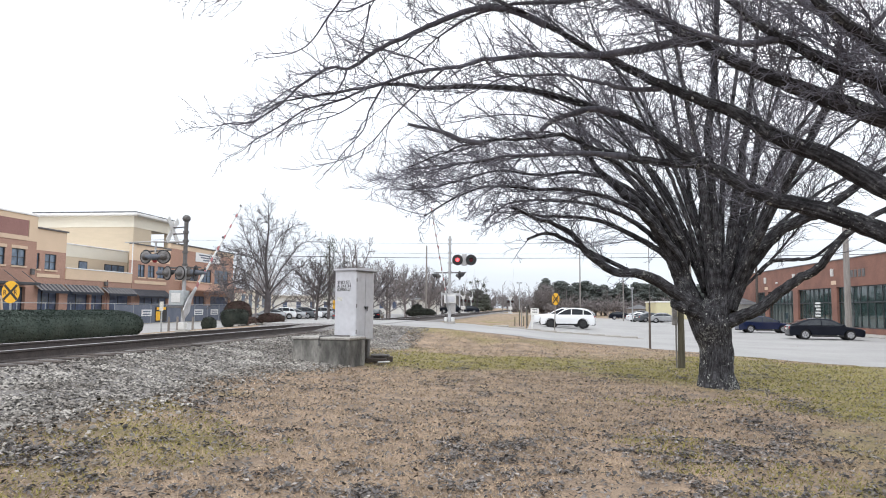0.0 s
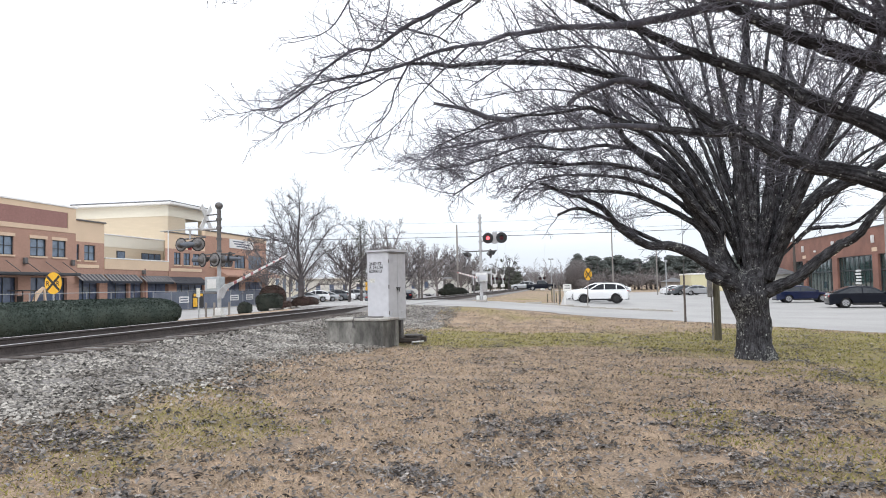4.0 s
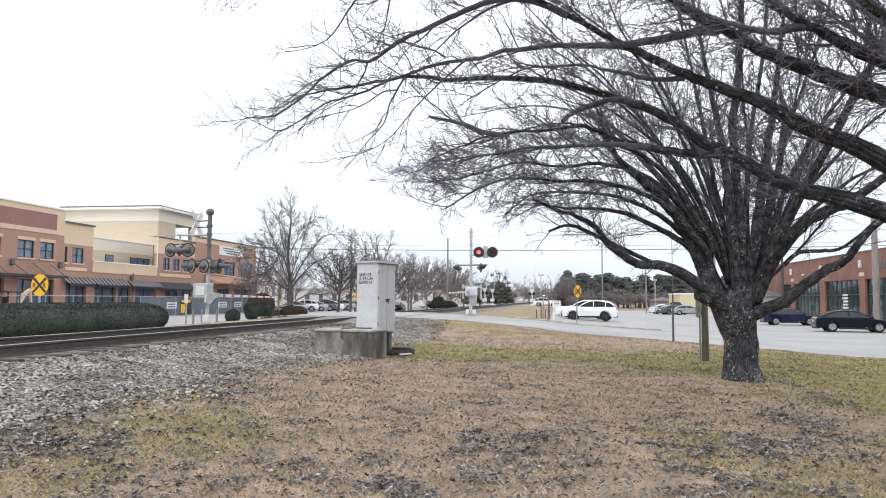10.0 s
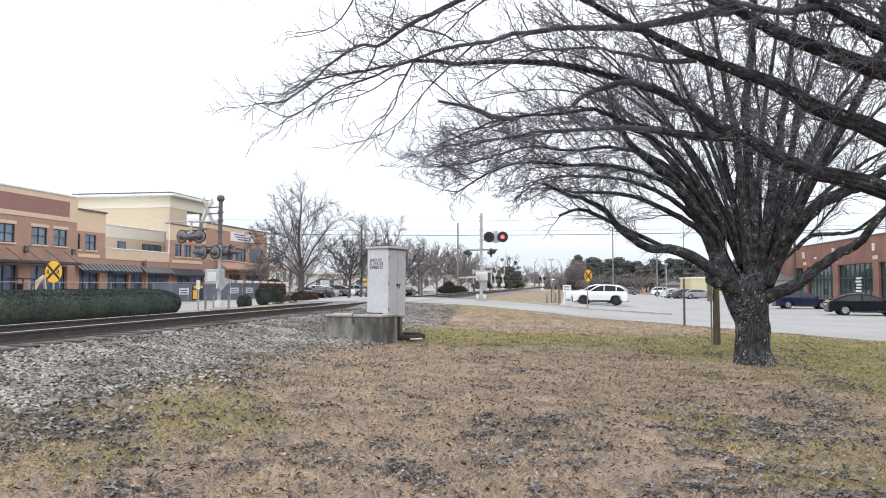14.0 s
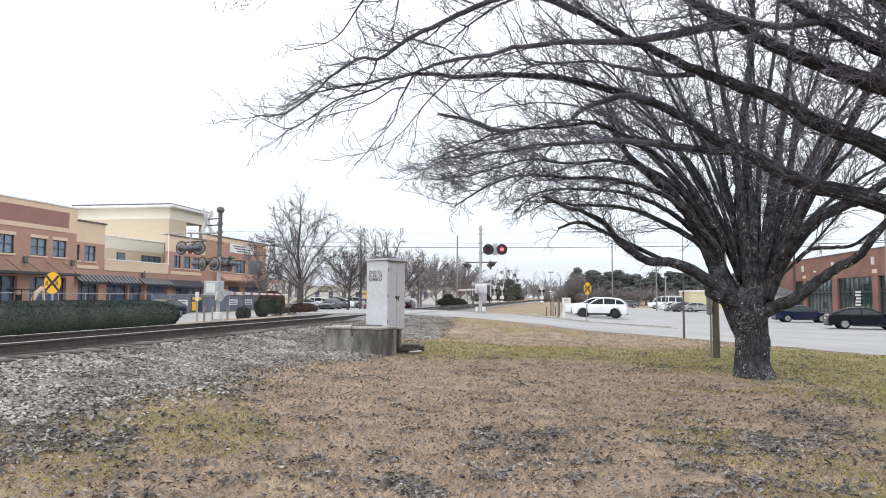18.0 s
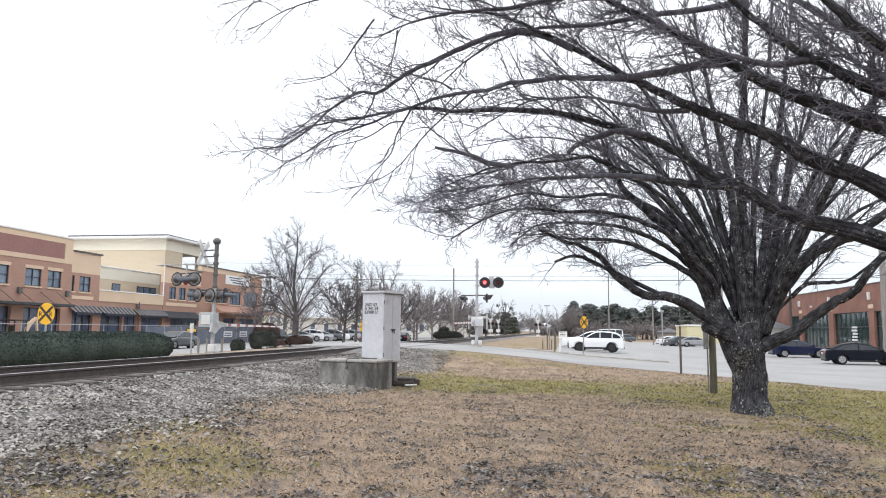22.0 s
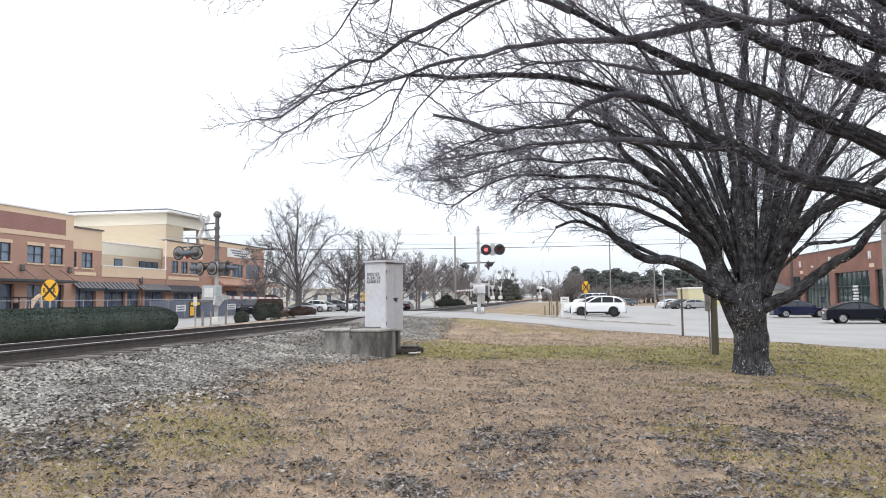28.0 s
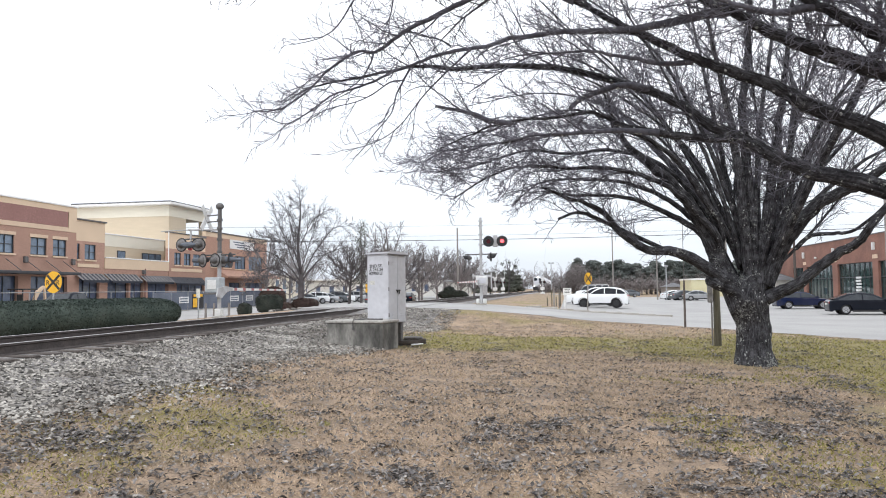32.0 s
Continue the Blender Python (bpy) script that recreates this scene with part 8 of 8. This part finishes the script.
    for s in (-1, 1):
        part("headlight", Shape().box(0.462 * L, s * 0.66 - 0.17, hz - 0.06, 0.496 * L, s * 0.66 + 0.17, hz + 0.07, 0.03), M["headlamp"], c)
        part("taillight", Shape().box(-0.499 * L, s * (w / 2 - 0.22) - 0.17, belt - 0.2, -0.455 * L, s * (w / 2 - 0.22) + 0.15, belt - 0.04, 0.03), M["tail"], c)
        part("mirror", Shape().box(0.20 * L, s * (w / 2 + 0.05) - 0.08, belt + 0.02, 0.20 * L + 0.13, s * (w / 2 + 0.05) + 0.08, belt + 0.15, 0.03), M[paint], c)
        part("rocker", Shape().box(rx + r + 0.07, s * (w / 2 - 0.05) - 0.05, floor - 0.04, ax - r - 0.07, s * (w / 2 - 0.05) + 0.045, floor + 0.07, 0.02), M["plastic"], c)
        for x in (-0.02, -0.20):
            if kind != "pickup" or x > -0.1:
                part("door_handle", Shape().box(x * L, s * (w / 2 - 0.012) - 0.02, belt - 0.15, x * L + 0.18, s * (w / 2 - 0.012) + 0.02, belt - 0.115, 0.008), M[paint], c)
    part("front_bumper", Shape().box(0.44 * L, -w / 2 + 0.12, floor - 0.03, 0.490 * L, w / 2 - 0.12, floor + 0.14, 0.03), M["plastic"], c)
    for s in (-1, 1):
        part("air_intake", Shape().box(0.452 * L, s * (w / 2 - 0.17) - 0.13, floor + 0.13, 0.491 * L, s * (w / 2 - 0.17) + 0.13, floor + 0.34, 0.03), M["plastic"], c)
    part("grille", Shape().box(0.485 * L, -0.45, hz - 0.22, 0.501 * L, 0.45, hz - 0.03, 0.01), M["plastic"], c)
    part("rear_bumper", Shape().box(-0.492 * L, -w / 2 + 0.12, floor - 0.03, -0.44 * L, w / 2 - 0.12, floor + 0.14, 0.03), M["plastic"], c)
    part("plate", Shape().box(-0.507 * L, -0.25, 0.62, -0.494 * L, 0.25, 0.76, 0.004), M["sticker"], c)
    if kind == "suv":
        for s in (-1, 1):
            part("roof_rail", Shape().cyl((0.03 * L, s * 0.62, h - 0.01), (-0.34 * L, s * 0.62, h - 0.05), 0.02, n=6), M["plastic"], c)
    if kind == "pickup":
        part("load_bed", Shape().box(-0.485 * L, -w / 2 + 0.14, 1.03, -0.16 * L, w / 2 - 0.14, 1.155, 0.01), M["plastic"], c)
    return c


def on(x, y, yaw, lift=0.035):
    return pose(x, y, land(x, y) + lift, 0, 0, yaw)


car("white crossover with black rims parked in the car park", "carwhite", on(2.65, 58.6, 172), "suv", "darkrim", 4.35, "parked cars")
car("large white crossover parked behind another", "carwhite", on(2.3, 64.4, 174), "suv", "darkrim", 4.9, "parked cars")
car("black sedan with silver rims parked before the brick shops", "carblack", on(19.5, 51.4, -8), "sedan", "alloy", 4.65, "parked cars")
car("navy blue sedan parked before the brick shops", "carblue", on(19.6, 64.6, -2), "sedan", "alloy", 4.5, "parked cars")
car("silver sedan parked at the far side of the car park", "carsilver", on(18.4, 105, -4), "sedan", "alloy", 4.6, "parked cars")
car("white sedan parked behind a silver one", "carwhite", on(16.2, 112, 10), "sedan", "alloy", 4.6, "parked cars")
car("grey sedan parked at the far side of the car park", "cargrey", on(17.0, 108.5, 20), "sedan", "alloy", 4.6, "parked cars")
for k, (x, y, col, kd) in enumerate(((-35, 90, "carsilver", "sedan"), (-34.6, 93, "carwhite", "suv"), (-34.2, 96, "carsilver", "sedan"), (-33.8, 98.5, "cargrey", "suv"), (-33.4, 101, "carwhite", "sedan"), (-32.6, 104, "carsilver", "suv"), (-31.8, 108, "cargrey", "sedan"), (-31, 112, "carsilver", "sedan"), (-30.2, 116, "carwhite", "sedan"))):
    car({"carsilver": "silver", "carwhite": "white", "cargrey": "grey"}[col] + " car in a parked row by the far shops", col, on(x, y, 200), kd, "alloy", 4.5, "parked cars")
car("grey sedan parked under the far street trees", "cargrey", on(-20.6, 75, 95), "sedan", "alloy", 4.6, "parked cars")
car("dark sedan parked under the far street trees", "carblack", on(-20.6, 90, 95), "sedan", "alloy", 4.6, "parked cars")


def street_z(x, y):
    return land(x, y) + 0.04


moving = dict(
    first_car=car("black sedan driving on the street beside the railway", "carblack", on(-31.5, 150, -90), "sedan", "alloy", 4.6, "moving cars"),
    second_car=car("dark grey sedan driving on the street beside the railway", "cargrey", on(-31.5, 180, -90), "sedan", "alloy", 4.6, "moving cars"),
    third_car=car("black crossover driving on the street beside the railway", "carblack", on(-31.5, 200, -90), "suv", "alloy", 4.6, "moving cars"),
    pickup=car("black pickup truck driving on the street beside the railway", "carblack", on(-31.5, 220, -90), "pickup", "alloy", 5.3, "moving cars"),
    far_silver=car("silver car driving over the farther crossing", "carsilver", on(19, 137, 180), "suv", "alloy", 4.6, "moving cars"),
    far_white=car("white sedan driving over the farther crossing", "carwhite", on(35, 137, 180), "sedan", "alloy", 4.6, "moving cars"),
    white_suv=car("white crossover driving over the farther crossing", "carwhite", on(-45, 133, 0), "suv", "alloy", 4.7, "moving cars"),
    far_pickup=car("dark pickup truck on the far street", "carblack", on(20, 133, 0), "pickup", "alloy", 5.4, "moving cars"),
    dark_left=car("dark sedan leaving over the farther crossing", "carblack", on(-13, 137, 180), "sedan", "alloy", 4.6, "moving cars"),
    dark_right=car("black sedan leaving along the far street", "carblack", on(15, 133, 0), "sedan", "alloy", 4.6, "moving cars"),
    far_dark=car("dark sedan on the far street", "cargrey", on(50, 137, 180), "sedan", "alloy", 4.7, "moving cars"),
    van=car("white passenger van on the far street", "carwhite", on(70, 137, 180), "van", "alloy", 6.4, "moving cars"),
)

# ---------------------------------------------------------------- train


def locomotive():
    """A freight locomotive; its front looks along -y of its own space."""
    t = thing("locomotive", "dark freight locomotive with bright headlights on the track", "train", pose(-9.25, 640, RAIL_Z), group="train")
    part("underframe", Shape().box(-1.5, 0, 0.9, 1.5, 21, 1.35, 0.05), M["black"], t)
    part("nose", Shape().box(-1.2, 0.9, 1.35, 1.2, 3.0, 2.9, 0.12), M["cabinet"], t)
    cab = part("cab", Shape().box(-1.5, 3.0, 1.35, 1.5, 5.8, 4.5, 0.15), M["cabinet"], t)
    for x in (-0.75, 0.75):
        part("windshield", Shape().box(x - 0.5, 2.96, 3.2, x + 0.5, 2.998, 4.0, 0.02), M["carglass"], cab)
    part("hood", Shape().box(-1.1, 5.8, 1.35, 1.1, 20.5, 4.35, 0.1), M["carblue"], t)
    part("pilot", Shape().box(-1.45, -0.1, 0.15, 1.45, 0.2, 1.3, 0.05), M["black"], t)
    for x, z in ((-0.18, 4.25), (0.18, 4.25)):
        part("headlight", Shape().cyl((x, 2.90, z), (x, 2.99, z), 0.16, n=14), M["trainlamp"], t)
    for x in (-1.0, 1.0):
        part("ditch_light", Shape().cyl((x, -0.2, 1.55), (x, -0.05, 1.55), 0.17, n=14), M["trainlamp"], t)
    for y in (3.5, 16.5):
        tr = part("truck", Shape().box(-1.2, y - 1.9, 0.35, 1.2, y + 1.9, 0.9, 0.08), M["black"], t)
        for k in (-1.4, 0, 1.4):
            for x in (-0.75, 0.75):
                part("wheel", Shape().cyl((x - 0.07, y + k, 0.5), (x + 0.07, y + k, 0.5), 0.5, n=18), M["rail"], tr)
    return t


def hopper(k):
    t = thing("freight_wagon", "pale grey covered hopper wagon behind the locomotive", "train", pose(-9.25, 662 + k * 18, RAIL_Z), group="train")
    part("body", Shape().prism([(-1.55, 1.2), (1.55, 1.2), (1.6, 3.6), (1.3, 4.4), (-1.3, 4.4), (-1.6, 3.6)], "y", 0.6, 16.8), M["cabinet"], t)
    part("underframe", Shape().box(-1.3, 0, 0.9, 1.3, 17.4, 1.19, 0.03), M["black"], t)
    for y in (2.2, 15.2):
        tr = part("truck", Shape().box(-1.15, y - 1.2, 0.3, 1.15, y + 1.2, 0.85, 0.06), M["black"], t)
        for d in (-0.9, 0.9):
            for x in (-0.75, 0.75):
                part("wheel", Shape().cyl((x - 0.06, y + d, 0.46), (x + 0.06, y + d, 0.46), 0.46, n=16), M["rail"], tr)
    return t


train = [locomotive(), hopper(0)]
for k in range(1, 6):
    train.append(copy_thing(train[1], pose(-9.25, 662 + k * 18, RAIL_Z)))

# ---------------------------------------------------------------- what moves


def motions():
    # the two gates come down and stay down
    walk(near_arm, [(t, pose(0.22, -0.1, 1.10, a, 0, 0)) for t, a in ((0, 43), (0.6, 38), (1.2, 33), (1.8, 29), (2.4, 24.5), (3.0, 20.5), (3.6, 16), (4.2, 12.7), (4.5, 10.8), (5.0, 6), (5.6, 1), (6.0, -0.5), (32, -0.5))])
    walk(far_arm, [(t, pose(-0.12, -0.15, 1.32, -a, 0, 0)) for t, a in ((0, 34), (0.6, 32), (1.2, 24.5), (1.8, 18), (2.4, 13), (3.0, 8), (3.6, 3.5), (4.2, 0.5), (4.6, -1), (32, -1))])
    # traffic on the street beside the railway
    def along(ob, rows):
        walk(ob, [(t, pose(-31.5, y, street_z(-31.5, y), 0, 0, -90)) for t, y in rows])
    along(moving["first_car"], ((0, 212.2), (10, 122.2), (16.5, 64.3), (17, 59.4), (17.5, 55.3), (24, -5.1), (32, -74.6)))
    along(moving["second_car"], ((0, 263.6), (10, 168.5), (20, 73.3), (21, 63.7), (21.5, 58.6), (22, 54), (32, -41.2)))
    along(moving["third_car"], ((0, 295.8), (10, 194.2), (20.5, 88.7), (23, 63), (23.5, 57.4), (24, 52.7), (32, -28.3)))
    along(moving["pickup"], ((0, 267.5), (15, 160.8), (27, 75.9), (28.5, 65.6), (29, 62.5), (29.5, 58.4), (30, 54.8), (32, 40.5)))

    # traffic on the far street
    def across(ob, y, yaw, rows):
        walk(ob, [(t, pose(x, y, street_z(x, y), 0, 0, yaw)) for t, x in rows])
    across(moving["far_silver"], 137, 180, ((0, 19), (1, 12.2), (1.5, 8.4), (4, -8.5), (4.5, -11.5), (8, -30), (12, -38), (32, -39)))
    across(moving["far_white"], 137, 180, ((0, 38), (3, 16), (3.5, 12.6), (5, 3), (6.5, -6.4), (7, -8.9), (7.5, -11.2), (8, -14), (12, -30), (32, -33)))
    across(moving["white_suv"], 133, 0, ((0, -39), (5, -24), (8, -10.2), (8.5, -7.9), (9, -5.9), (9.5, -4.1), (10, -2.1), (10.5, -0.1), (11, 2.4), (12.5, 10.2), (13, 12.4), (13.5, 14.9), (14, 17.2), (14.4, 19), (24, 60), (32, 61)))
    across(moving["far_pickup"], 133, 0, ((0, -15.5), (1, -13), (2, -10.2), (3, -7.6), (4, -4.9), (5, -2.2), (6.5, 3.2), (8.0, 11.5), (8.5, 14.2), (9, 16.4), (10, 21), (18, 56), (32, 57)))
    across(moving["dark_left"], 137, 180, ((0, -13), (1, -21), (3, -36), (5, -39), (32, -39.5)))
    across(moving["dark_right"], 133, 0, ((0, 15.6), (1, 24.5), (3, 42), (6, 62), (32, 64)))
    across(moving["far_dark"], 141, 180, ((0, 54), (9, 23.7), (11, 15.9), (11.5, 14.0), (12, 12.6), (13, 11.6), (14, 11.3), (32, 11.3)))
    across(moving["van"], 137, 180, ((0, 75), (15, 30.5), (17, 21.9), (17.5, 20.4), (18, 18), (19, 15.3), (20, 12.1), (21, 9.9), (22, 7.8), (22.5, 6.9), (24, 5.0), (26, 4.6), (32, 4.6)))
    # the train draws near
    for k, ob in enumerate(train):
        back = 0 if k == 0 else 22 + 18 * (k - 1)
        walk(ob, [(t, pose(-9.25, 223 + 13 * (32 - t) + back, RAIL_Z)) for t in (0, 16, 32)])
    # the twin lamps flash in turn: the lit lens comes forward to the glass, then draws back behind it
    for k, (ob, m) in enumerate(lit_pair):
        n = (m.to_3x3() @ Vector((0, -1, 0))) * 0.016
        rows = []
        for t, left in FLASH:
            d = n if left == (k == 0) else n * 0
            rows.append((t, Matrix.Translation(d)))
        both = []
        for i, (t, mm) in enumerate(rows):
            both.append((t, mm))
            if i + 1 < len(rows):
                both.append((rows[i + 1][0] - 0.04, mm))
        both.append((32.0, both[-1][1]))
        walk(ob, both)


FLASH = [(0.0, True), (0.08, False)]
for k in range(21):
    FLASH += [(round(0.9 + 1.49 * k, 2), True), (round(1.55 + 1.49 * k, 2), False)]

motions()
